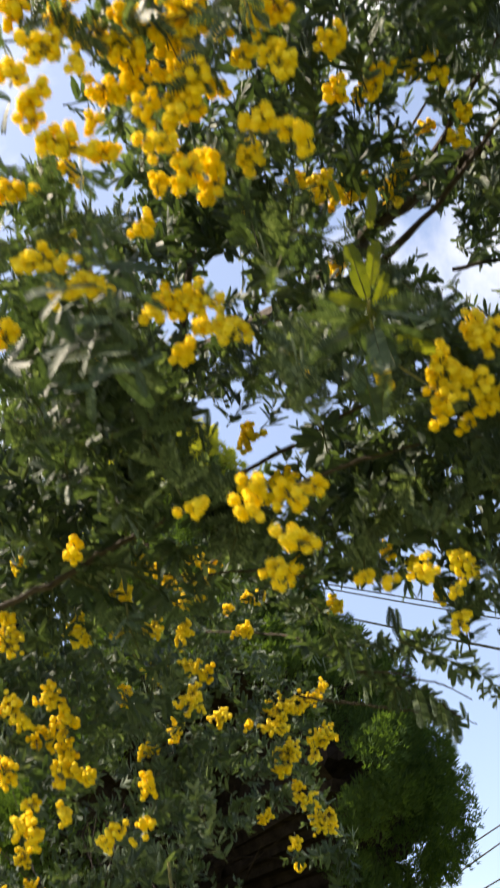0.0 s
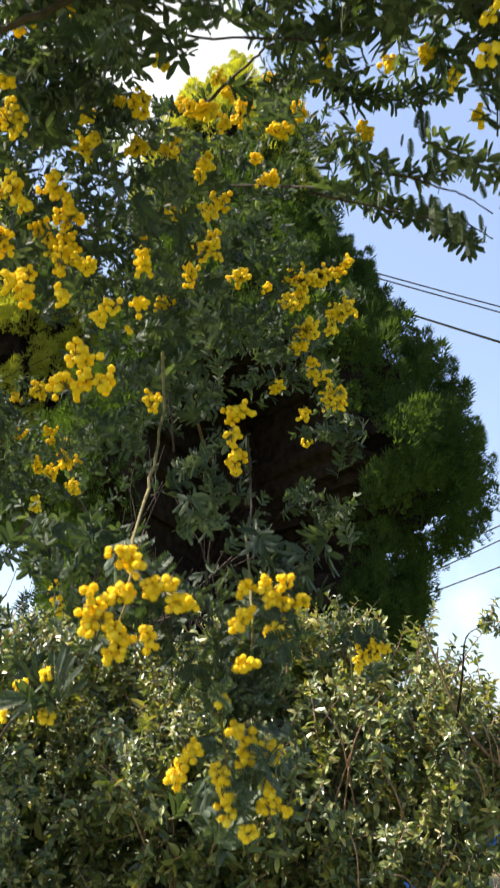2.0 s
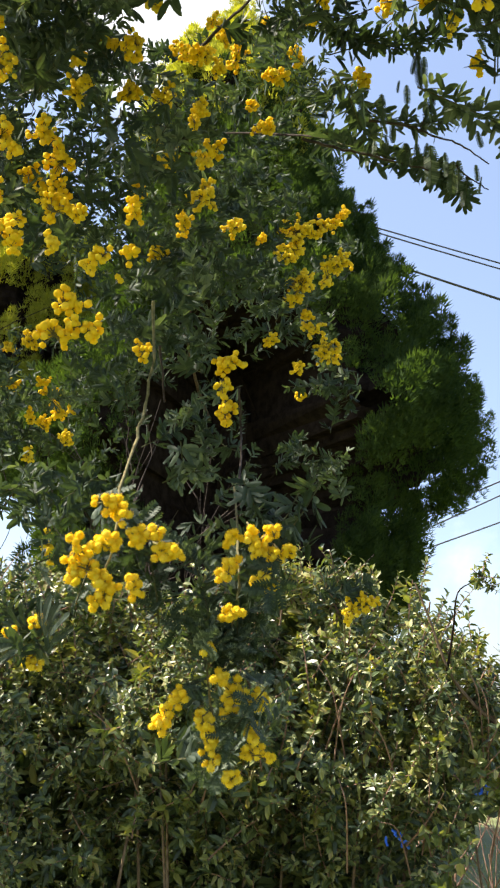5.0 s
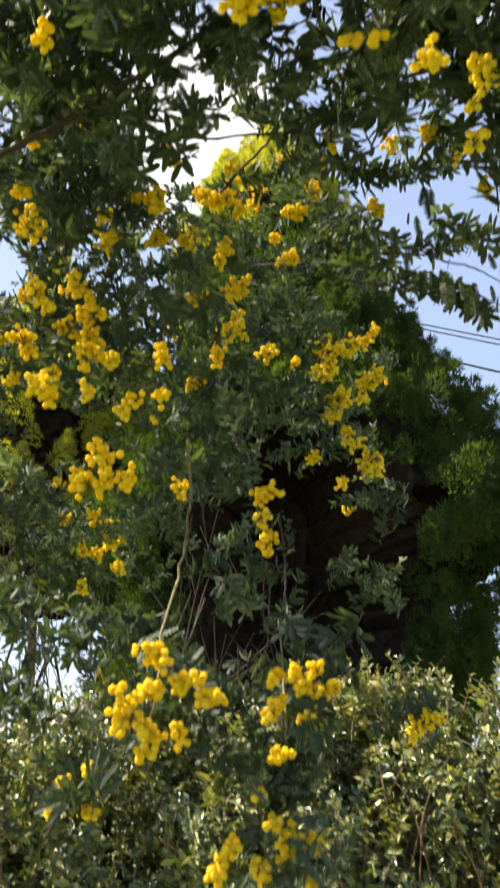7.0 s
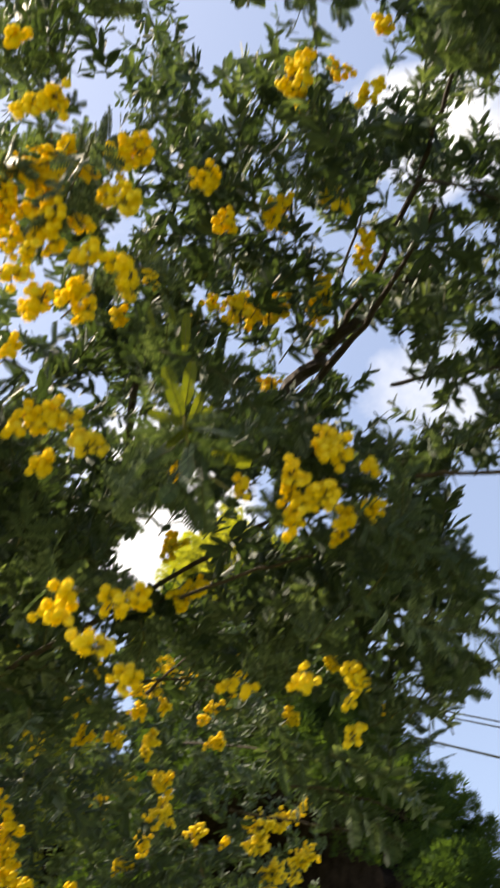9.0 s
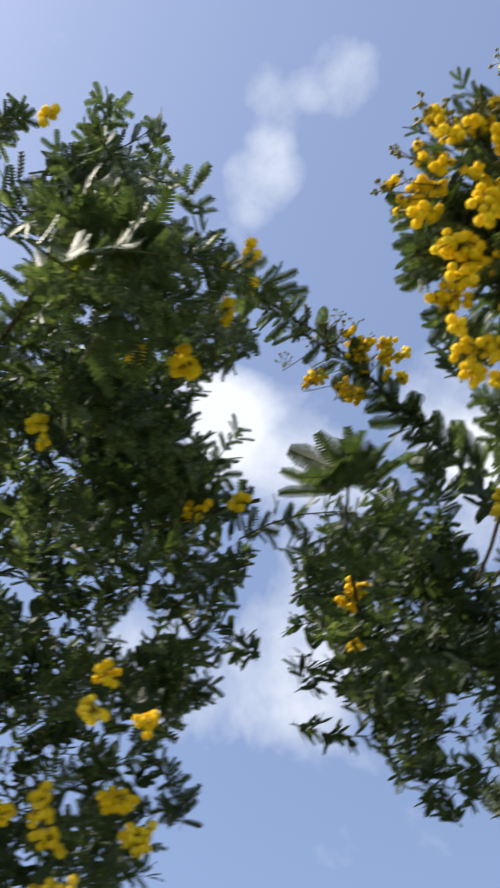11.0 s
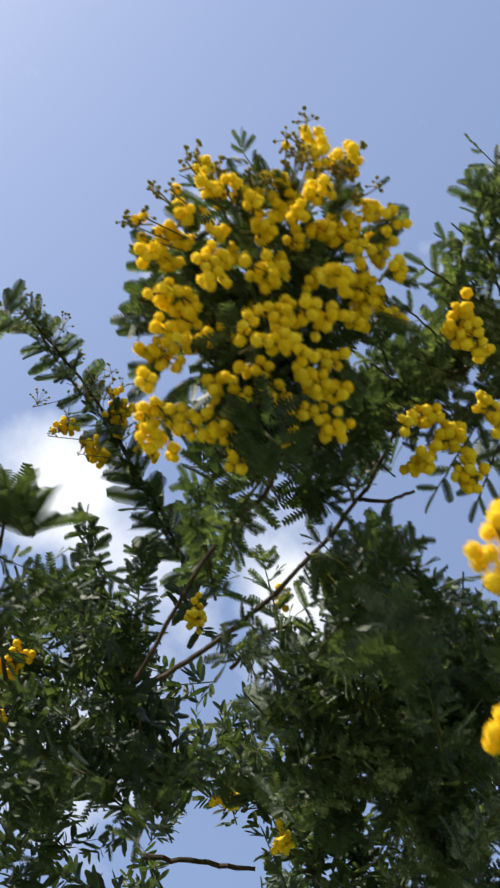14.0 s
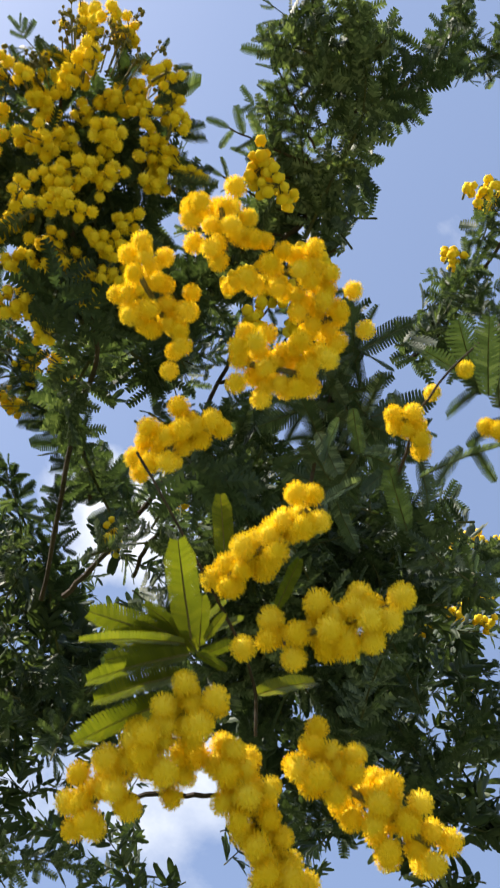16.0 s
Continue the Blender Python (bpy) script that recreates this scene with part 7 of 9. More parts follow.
blossoms([
    (0.576, -0.187, 2.134, 0.0066, 0.0042),
    (0.590, -0.168, 2.121, 0.0054, 0.0072),
    (0.594, -0.191, 2.129, 0.0060, 0.0075),
    (0.549, -0.234, 2.128, 0.0056, 0.0084),
    (0.519, 0.074, 2.391, 0.0143, 0.0086),
    (0.512, 0.041, 2.406, 0.0119, 0.0143),
    (0.534, 0.030, 2.403, 0.0095, 0.0119),
    (0.625, 0.059, 2.246, 0.0092, 0.0104),
    (0.650, -0.042, 2.220, 0.0097, 0.0085),
    (0.642, -0.011, 2.211, 0.0054, 0.0078),
    (0.546, 0.171, 2.230, 0.0104, 0.0125),
    (0.561, 0.209, 2.209, 0.0083, 0.0058),
    (0.721, 0.132, 2.183, 0.0104, 0.0083),
    (0.771, 0.124, 2.168, 0.0083, 0.0104),
])
blossoms([
    (0.712, -0.290, 2.289, 0.0078, 0.0097),
    (0.707, -0.246, 2.274, 0.0070, 0.0078),
    (0.933, -0.026, 2.401, 0.0097, 0.0134),
    (0.953, -0.039, 2.401, 0.0075, 0.0118),
    (0.975, 0.004, 2.378, 0.0161, 0.0161),
    (0.970, 0.025, 2.371, 0.0107, 0.0107),
    (0.941, 0.068, 2.363, 0.0107, 0.0075),
    (0.940, 0.105, 2.350, 0.0134, 0.0081),
    (0.896, 0.029, 2.391, 0.0107, 0.0075),
])
blossoms([
    (0.413, -0.183, 2.125, 0.0055, 0.0039),
    (0.421, -0.158, 2.132, 0.0079, 0.0056),
    (0.439, -0.206, 2.116, 0.0052, 0.0038),
    (0.452, -0.232, 2.127, 0.0072, 0.0041),
    (0.486, -0.229, 2.129, 0.0077, 0.0040),
    (0.505, -0.207, 2.130, 0.0066, 0.0041),
    (0.468, -0.168, 2.125, 0.0080, 0.0051),
    (0.440, -0.152, 2.092, 0.0065, 0.0045),
    (0.476, -0.158, 2.087, 0.0048, 0.0050),
    (0.504, -0.183, 2.094, 0.0079, 0.0041),
    (0.509, -0.161, 2.079, 0.0058, 0.0052),
    (0.482, -0.128, 2.098, 0.0051, 0.0043),
    (0.444, -0.125, 2.074, 0.0051, 0.0045),
    (0.436, -0.146, 2.084, 0.0068, 0.0055),
    (0.464, -0.196, 2.124, 0.0062, 0.0058),
    (0.499, -0.235, 2.115, 0.0062, 0.0040),
    (0.406, -0.200, 2.154, 0.0051, 0.0042),
], True)
blossoms([
    (-0.110, 0.140, 2.095, 0.0129, 0.0086),
    (-0.097, 0.141, 2.127, 0.0104, 0.0075),
    (-0.062, 0.142, 2.121, 0.0119, 0.0075),
    (-0.078, 0.159, 2.034, 0.0069, 0.0055),
    (-0.055, 0.156, 2.069, 0.0072, 0.0072),
    (-0.044, 0.140, 2.106, 0.0073, 0.0088),
    (0.001, 0.140, 2.118, 0.0119, 0.0075),
    (-0.004, 0.153, 2.102, 0.0060, 0.0060),
    (-0.108, 0.143, 2.041, 0.0081, 0.0054),
    (-0.126, 0.182, 2.041, 0.0086, 0.0057),
    (-0.067, 0.164, 2.093, 0.0089, 0.0060),
    (-0.019, 0.162, 2.091, 0.0075, 0.0060),
])
blossoms([
    (0.412, -0.200, 2.131, 0.0070, 0.0039),
    (0.418, -0.211, 2.130, 0.0045, 0.0033),
    (0.430, -0.210, 2.118, 0.0060, 0.0034),
    (0.424, -0.181, 2.163, 0.0061, 0.0040),
    (0.446, -0.222, 2.157, 0.0049, 0.0043),
    (0.448, -0.235, 2.145, 0.0056, 0.0050),
    (0.452, -0.239, 2.120, 0.0049, 0.0038),
    (0.459, -0.247, 2.168, 0.0059, 0.0039),
    (0.447, -0.221, 2.115, 0.0064, 0.0040),
    (0.443, -0.204, 2.120, 0.0050, 0.0036),
    (0.450, -0.257, 2.132, 0.0049, 0.0046),
    (0.442, -0.246, 2.156, 0.0046, 0.0049),
    (0.482, -0.244, 2.159, 0.0075, 0.0042),
    (0.492, -0.235, 2.143, 0.0064, 0.0048),
    (0.429, -0.190, 2.121, 0.0056, 0.0034),
    (0.481, -0.224, 2.154, 0.0072, 0.0051),
    (0.435, -0.245, 2.171, 0.0056, 0.0046),
    (0.442, -0.213, 2.142, 0.0063, 0.0047),
], True)
blossoms([
    (0.485, -0.249, 2.124, 0.0061, 0.0044),
    (0.408, -0.161, 2.110, 0.0067, 0.0047),
    (0.415, -0.167, 2.143, 0.0073, 0.0050),
], True)
blossoms([
    (-0.053, 0.194, 2.050, 0.0049, 0.0075),
    (-0.036, 0.203, 2.077, 0.0054, 0.0080),
    (-0.024, 0.200, 2.082, 0.0074, 0.0051),
    (0.007, 0.250, 2.157, 0.0064, 0.0080),
    (-0.021, 0.210, 2.070, 0.0071, 0.0073),
    (-0.046, 0.233, 1.999, 0.0081, 0.0054),
    (-0.034, 0.274, 2.031, 0.0053, 0.0083),
    (-0.060, 0.232, 1.997, 0.0048, 0.0074),
    (-0.104, 0.216, 2.095, 0.0057, 0.0079),
    (0.075, 0.341, 2.217, 0.0106, 0.0103),
    (0.131, 0.378, 2.263, 0.0101, 0.0111),
    (0.094, 0.274, 1.972, 0.0055, 0.0068),
    (0.112, 0.290, 1.987, 0.0062, 0.0077),
    (0.124, 0.302, 1.973, 0.0078, 0.0064),
    (0.142, 0.269, 1.988, 0.0067, 0.0048),
    (0.126, 0.330, 1.986, 0.0054, 0.0072),
    (0.145, 0.322, 2.001, 0.0072, 0.0081),
    (-0.008, 0.379, 1.976, 0.0083, 0.0062),
])
blossoms([
    (0.012, 0.463, 2.037, 0.0085, 0.0099),
    (0.025, 0.460, 2.044, 0.0093, 0.0067),
    (-0.118, 0.273, 2.100, 0.0093, 0.0087),
    (-0.102, 0.317, 2.042, 0.0061, 0.0077),
    (0.051, 0.401, 2.130, 0.0086, 0.0100),
    (0.018, 0.403, 2.291, 0.0094, 0.0087),
    (0.090, 0.445, 2.249, 0.0104, 0.0122),
    (-0.097, 0.267, 2.027, 0.0056, 0.0056),
    (-0.062, 0.205, 2.033, 0.0070, 0.0074),
    (-0.023, 0.295, 2.174, 0.0086, 0.0079),
    (-0.000, 0.480, 2.097, 0.0118, 0.0106),
])
blossoms([
    (0.048, 0.674, 2.097, 0.0078, 0.0104),
    (0.105, 0.686, 2.092, 0.0084, 0.0085),
    (0.136, 0.683, 2.102, 0.0111, 0.0089),
    (-0.168, 0.637, 2.104, 0.0109, 0.0081),
    (-0.206, 0.641, 2.090, 0.0113, 0.0081),
    (-0.224, 0.666, 2.052, 0.0082, 0.0091),
    (-0.132, 0.767, 2.104, 0.0100, 0.0103),
    (-0.193, 0.868, 2.123, 0.0139, 0.0120),
    (-0.051, 0.864, 2.157, 0.0092, 0.0104),
    (0.014, 0.873, 2.159, 0.0120, 0.0111),
    (-0.355, 0.996, 2.085, 0.0141, 0.0121),
    (-0.348, 1.027, 2.044, 0.0105, 0.0111),
    (-0.236, 0.929, 2.031, 0.0136, 0.0106),
    (-0.114, 1.000, 2.129, 0.0144, 0.0143),
    (-0.068, 1.003, 2.134, 0.0136, 0.0129),
    (-0.160, 1.106, 2.146, 0.0146, 0.0123),
    (-0.131, 1.155, 2.084, 0.0165, 0.0130),
    (0.043, 1.264, 2.141, 0.0178, 0.0132),
])
blossoms([
    (0.005, 0.989, 2.169, 0.0150, 0.0134),
    (-0.303, 1.208, 1.976, 0.0147, 0.0129),
    (-0.427, 1.294, 2.003, 0.0126, 0.0156),
    (0.166, 0.696, 2.091, 0.0091, 0.0096),
    (0.191, 0.717, 2.067, 0.0081, 0.0078),
    (0.096, 0.801, 2.103, 0.0090, 0.0112),
    (-0.104, 0.745, 2.139, 0.0092, 0.0116),
    (-0.064, 0.773, 2.109, 0.0101, 0.0104),
])

blossoms([
    (0.870, -0.062, 2.300, 0.0074, 0.0093),
    (0.889, -0.072, 2.299, 0.0065, 0.0093),
    (0.901, -0.083, 2.299, 0.0056, 0.0084),
    (0.903, -0.018, 2.274, 0.0084, 0.0065),
    (0.906, -0.038, 2.281, 0.0084, 0.0084),
    (0.884, -0.018, 2.280, 0.0056, 0.0065),
    (0.927, -0.027, 2.270, 0.0093, 0.0065),
    (0.934, 0.016, 2.252, 0.0065, 0.0074),
    (0.888, 0.005, 2.270, 0.0065, 0.0056),
    (0.875, 0.029, 2.264, 0.0047, 0.0047),
    (0.689, -0.293, 2.242, 0.0050, 0.0107),
    (0.678, -0.285, 2.242, 0.0043, 0.0050),
    (0.690, -0.250, 2.225, 0.0036, 0.0036),
])

buds(0.431, -0.250, 2.165, 0.0060, 10, (0.446, -0.222, 2.151))
buds(0.428, -0.239, 2.162, 0.0027, 4, (0.444, -0.216, 2.149))
buds(0.399, -0.204, 2.158, 0.0060, 9, (0.426, -0.195, 2.147))
buds(0.420, -0.214, 2.166, 0.0070, 8, (0.439, -0.201, 2.152))
buds(0.393, -0.159, 2.131, 0.0038, 6, (0.423, -0.168, 2.131))
buds(0.457, -0.259, 2.160, 0.0038, 6, (0.461, -0.228, 2.148))
buds(0.473, -0.255, 2.152, 0.0038, 5, (0.471, -0.225, 2.144))
buds(0.490, -0.251, 2.145, 0.0027, 4, (0.481, -0.223, 2.139))
buds(0.500, -0.242, 2.137, 0.0022, 3, (0.487, -0.217, 2.135))
buds(0.391, 0.031, 2.453, 0.0119, 12, (0.398, 0.036, 2.449))
buds(0.436, 0.021, 2.441, 0.0167, 14, (0.426, 0.042, 2.437))
buds(0.457, 0.073, 2.413, 0.0143, 10, (0.511, 0.054, 2.402))
buds(0.472, 0.032, 2.424, 0.0143, 12, (0.482, 0.051, 2.413))
buds(0.491, 0.021, 2.422, 0.0119, 10, (0.482, 0.051, 2.413))
buds(0.530, 0.025, 2.406, 0.0095, 8, (0.511, 0.054, 2.402))
buds(0.478, 0.089, 2.400, 0.0095, 8, (0.540, 0.061, 2.388))
buds(0.383, 0.055, 2.447, 0.0067, 6, (0.426, 0.042, 2.437))
buds(0.409, -0.208, 2.156, 0.0051, 8, (0.432, -0.197, 2.146))
buds(0.420, -0.220, 2.156, 0.0070, 10, (0.439, -0.205, 2.146))
buds(0.419, -0.211, 2.153, 0.0051, 8, (0.439, -0.199, 2.144))
buds(0.430, -0.249, 2.163, 0.0051, 8, (0.445, -0.222, 2.150))
buds(0.439, -0.250, 2.160, 0.0039, 6, (0.450, -0.222, 2.148))
buds(0.456, -0.260, 2.157, 0.0045, 7, (0.461, -0.228, 2.147))
buds(0.448, -0.256, 2.159, 0.0039, 6, (0.456, -0.226, 2.147))
buds(0.381, -0.205, 2.144, 0.0046, 7, (0.416, -0.196, 2.139))
buds(0.401, -0.210, 2.170, 0.0040, 6, (0.428, -0.199, 2.154))
buds(0.378, -0.177, 2.151, 0.0034, 5, (0.414, -0.179, 2.143))
buds(0.379, -0.156, 2.137, 0.0028, 5, (0.414, -0.166, 2.134))
buds(0.426, -0.253, 2.169, 0.0063, 10, (0.443, -0.225, 2.154))
buds(0.433, -0.253, 2.144, 0.0040, 6, (0.447, -0.224, 2.138))
buds(0.451, -0.262, 2.150, 0.0057, 9, (0.458, -0.229, 2.142))
buds(0.460, -0.263, 2.151, 0.0046, 7, (0.463, -0.230, 2.143))
buds(0.470, -0.257, 2.152, 0.0040, 6, (0.469, -0.227, 2.143))
buds(0.495, -0.252, 2.159, 0.0028, 5, (0.484, -0.224, 2.148))
buds(0.501, -0.244, 2.137, 0.0023, 4, (0.488, -0.219, 2.134))
buds(0.403, -0.205, 2.148, 0.0068, 11, (0.429, -0.195, 2.141))
buds(0.413, -0.213, 2.157, 0.0068, 11, (0.435, -0.200, 2.147))
buds(0.422, -0.218, 2.164, 0.0063, 10, (0.440, -0.203, 2.151))
buds(0.424, -0.227, 2.147, 0.0040, 6, (0.441, -0.209, 2.140))
buds(0.389, -0.206, 2.165, 0.0040, 6, (0.421, -0.196, 2.151))
buds(0.450, -0.253, 2.150, 0.0051, 8, (0.457, -0.224, 2.142))
buds(0.385, -0.189, 2.131, 0.0034, 5, (0.418, -0.186, 2.131))
buds(0.384, -0.168, 2.126, 0.0034, 5, (0.418, -0.174, 2.128))
buds(0.445, -0.248, 2.136, 0.0040, 6, (0.454, -0.221, 2.134))

# buds and first open heads along the shoot that stands against the clouds
buds(0.389, 0.026, 2.456, 0.0077, 16, (0.393, 0.035, 2.451))
buds(0.426, 0.003, 2.452, 0.0084, 12, (0.437, 0.045, 2.431))
buds(0.452, 0.015, 2.438, 0.0077, 12, (0.458, 0.046, 2.424))
buds(0.476, 0.020, 2.428, 0.0084, 12, (0.480, 0.049, 2.415))
buds(0.486, 0.027, 2.421, 0.0084, 10, (0.503, 0.051, 2.406))
buds(0.434, 0.097, 2.412, 0.0090, 11, (0.480, 0.049, 2.415))
buds(0.445, 0.107, 2.404, 0.0064, 8, (0.526, 0.057, 2.395))
buds(0.486, -0.003, 2.433, 0.0064, 7, (0.480, 0.049, 2.415))
buds(0.519, 0.014, 2.415, 0.0084, 9, (0.503, 0.051, 2.406))
buds(0.533, -0.002, 2.416, 0.0071, 8, (0.526, 0.057, 2.395))
buds(0.368, 0.056, 2.452, 0.0058, 8, (0.404, 0.037, 2.446))
buds(0.406, 0.022, 2.452, 0.0052, 7, (0.404, 0.037, 2.446))
buds(0.397, 0.063, 2.439, 0.0071, 9, (0.404, 0.037, 2.446))
buds(0.445, 0.057, 2.424, 0.0058, 6, (0.458, 0.046, 2.424))
buds(0.496, -0.002, 2.429, 0.0064, 6, (0.503, 0.051, 2.406))
blossoms([
    (0.487, 0.076, 2.401, 0.0097, 0.0052),
    (0.482, 0.083, 2.400, 0.0058, 0.0032),
    (0.497, 0.030, 2.416, 0.0052, 0.0058),
    (0.516, 0.036, 2.407, 0.0097, 0.0071),
    (0.534, 0.029, 2.403, 0.0077, 0.0097),
    (0.541, 0.047, 2.393, 0.0058, 0.0045),
    (0.511, 0.074, 2.393, 0.0097, 0.0032),
    (0.547, 0.027, 2.399, 0.0064, 0.0071),
    (0.522, 0.072, 2.390, 0.0052, 0.0039),
    (0.553, 0.044, 2.390, 0.0071, 0.0052),
])

# buds round the great head
buds(0.390, -0.208, 2.170, 0.0048, 9, (0.409, -0.196, 2.163))
buds(0.425, -0.258, 2.178, 0.0048, 10, (0.437, -0.241, 2.171))
buds(0.455, -0.267, 2.171, 0.0048, 8, (0.462, -0.247, 2.164))
buds(0.387, -0.152, 2.149, 0.0048, 9, (0.405, -0.163, 2.151))
buds(0.497, -0.257, 2.152, 0.0048, 8, (0.485, -0.238, 2.152))
buds(0.404, -0.211, 2.167, 0.0048, 6, (0.419, -0.198, 2.160))
buds(0.447, -0.256, 2.169, 0.0048, 6, (0.459, -0.238, 2.162))
buds(0.422, -0.245, 2.174, 0.0048, 6, (0.437, -0.228, 2.166))
buds(0.386, -0.180, 2.161, 0.0048, 7, (0.409, -0.176, 2.155))
buds(0.477, -0.262, 2.161, 0.0048, 6, (0.474, -0.241, 2.158))
buds(0.407, -0.145, 2.139, 0.0048, 5, (0.425, -0.154, 2.141))

# close to the viewer at the end of the walk
raceme((0.552, -0.199, 1.808), (0.559, -0.221, 1.814), 18, 0.0044)
raceme((0.566, -0.200, 1.796), (0.581, -0.218, 1.799), 20, 0.0054)
raceme((0.560, -0.194, 1.796), (0.561, -0.194, 1.795), 1, 0.0005)
raceme((0.556, -0.184, 1.787), (0.547, -0.153, 1.777), 33, 0.0060)
raceme((0.563, -0.171, 1.788), (0.562, -0.162, 1.785), 5, 0.0026)
raceme((0.581, -0.189, 1.790), (0.583, -0.189, 1.790), 1, 0.0005)
raceme((0.569, -0.177, 1.783), (0.590, -0.164, 1.772), 26, 0.0049)
raceme((0.581, -0.186, 1.783), (0.611, -0.187, 1.775), 25, 0.0060)
raceme((0.517, -0.250, 1.897), (0.524, -0.242, 1.892), 17, 0.0096)
raceme((0.533, -0.242, 1.889), (0.547, -0.251, 1.889), 20, 0.0086)
raceme((0.504, -0.225, 1.892), (0.527, -0.215, 1.881), 24, 0.0086)
raceme((0.540, -0.224, 1.869), (0.555, -0.231, 1.867), 20, 0.0083)
raceme((0.552, -0.234, 1.881), (0.559, -0.248, 1.885), 14, 0.0074)
raceme((0.533, -0.193, 1.854), (0.539, -0.209, 1.859), 17, 0.0070)
raceme((0.543, -0.210, 1.858), (0.544, -0.210, 1.858), 1, 0.0006)
raceme((0.589, -0.234, 1.876), (0.596, -0.230, 1.872), 6, 0.0035)
raceme((0.605, -0.250, 1.902), (0.606, -0.251, 1.901), 1, 0.0010)
raceme((0.600, -0.239, 1.899), (0.602, -0.241, 1.899), 1, 0.0010)
raceme((0.621, -0.242, 1.894), (0.625, -0.241, 1.892), 4, 0.0031)
near_leaf((0.140, 0.683, 1.959), (0.144, 0.692, 1.927))
near_leaf((0.160, 0.686, 1.947), (0.159, 0.694, 1.921))
near_leaf((0.163, 0.686, 1.948), (0.167, 0.693, 1.923))
near_leaf((0.172, 0.690, 1.936), (0.171, 0.696, 1.911))
near_leaf((0.152, 0.685, 1.954), (0.156, 0.690, 1.935))
near_leaf((0.138, 0.683, 1.961), (0.136, 0.686, 1.949))
near_leaf((0.121, 0.683, 1.960), (0.114, 0.688, 1.942))
near_leaf((0.121, 0.683, 1.960), (0.120, 0.688, 1.939))
near_leaf((0.121, 0.683, 1.959), (0.127, 0.687, 1.942))
near_leaf((0.121, 0.684, 1.955), (0.112, 0.686, 1.948))
near_leaf((0.143, 0.672, 2.001), (0.134, 0.678, 1.977))
near_leaf((0.144, 0.672, 2.001), (0.145, 0.671, 2.003))
near_leaf((0.179, 0.673, 1.996), (0.163, 0.677, 1.983))
near_leaf((0.165, 0.677, 1.982), (0.158, 0.680, 1.973))
near_leaf((0.167, 0.678, 1.980), (0.160, 0.680, 1.971))
near_leaf((0.062, 0.682, 1.959), (0.068, 0.685, 1.948))
near_leaf((0.119, 0.670, 2.006), (0.120, 0.674, 1.990))
near_leaf((0.113, 0.669, 2.009), (0.111, 0.672, 1.999))
near_leaf((0.127, 0.663, 2.031), (0.122, 0.668, 2.014))
near_leaf((0.128, 0.664, 2.030), (0.129, 0.671, 2.003))
near_leaf((0.132, 0.664, 2.029), (0.134, 0.670, 2.007))
near_leaf((0.090, 0.682, 1.960), (0.087, 0.685, 1.950))
near_leaf((0.094, 0.682, 1.961), (0.095, 0.685, 1.948))
near_leaf((0.101, 0.680, 1.968), (0.098, 0.684, 1.954))
near_leaf((0.103, 0.681, 1.965), (0.106, 0.684, 1.955))
near_leaf((0.178, 0.680, 1.972), (0.183, 0.684, 1.959))
near_leaf((0.178, 0.687, 1.945), (0.181, 0.691, 1.932))
near_leaf((0.109, 0.678, 1.977), (0.109, 0.683, 1.959))
near_leaf((0.083, 0.672, 1.998), (0.083, 0.680, 1.969))
near_leaf((0.099, 0.672, 1.998), (0.100, 0.679, 1.972))
near_leaf((0.129, 0.683, 1.960), (0.131, 0.687, 1.945))
near_leaf((0.146, 0.680, 1.970), (0.142, 0.683, 1.961))
near_leaf((0.184, 0.690, 1.936), (0.181, 0.693, 1.923))
near_leaf((0.040, 0.180, 1.946), (0.033, 0.163, 1.964), True, UNDER)
near_leaf((0.041, 0.183, 1.944), (0.024, 0.178, 1.948), True, UNDER)
near_leaf((0.042, 0.177, 1.951), (0.046, 0.163, 1.966), True, UNDER)
near_leaf((0.042, 0.185, 1.942), (0.032, 0.191, 1.936), True, UNDER)
near_leaf((0.053, 0.193, 1.933), (0.072, 0.198, 1.929), True, UNDER)
near_leaf((0.042, 0.183, 1.943), (0.055, 0.178, 1.949), True, UNDER)
near_leaf((0.043, 0.187, 1.941), (0.050, 0.173, 1.955), True, UNDER)
near_leaf((0.029, 0.150, 1.978), (0.026, 0.144, 1.986), True, UNDER)
near_leaf((0.039, 0.149, 1.979), (0.037, 0.143, 1.986), True, UNDER)
near_leaf((0.043, 0.159, 1.970), (0.045, 0.146, 1.983), True, UNDER)
near_leaf((0.042, 0.183, 1.943), (0.063, 0.165, 1.932))
near_leaf((0.042, 0.185, 1.942), (0.065, 0.178, 1.933))
near_leaf((0.042, 0.187, 1.941), (0.024, 0.188, 1.939))
near_leaf((0.040, 0.187, 1.940), (0.016, 0.192, 1.951))
near_leaf((0.041, 0.189, 1.939), (0.022, 0.211, 1.945))
near_leaf((0.043, 0.190, 1.937), (0.041, 0.185, 1.910))
near_leaf((0.047, 0.191, 1.936), (0.050, 0.195, 1.916))
near_leaf((0.046, 0.189, 1.938), (0.065, 0.193, 1.935))
near_leaf((0.037, 0.201, 1.925), (0.043, 0.226, 1.914))
near_leaf((0.048, 0.204, 1.922), (0.047, 0.235, 1.921))
near_leaf((0.036, 0.203, 1.923), (0.032, 0.191, 1.905))
near_leaf((0.026, 0.183, 1.943), (0.016, 0.172, 1.940))
near_leaf((0.017, 0.188, 1.939), (0.010, 0.197, 1.929))
limb([(0.041, 0.180, 1.946), (0.042, 0.189, 1.939), (0.048, 0.198, 1.928), (0.067, 0.208, 1.917)], 0.0007, 0.0005, M_TWIG)
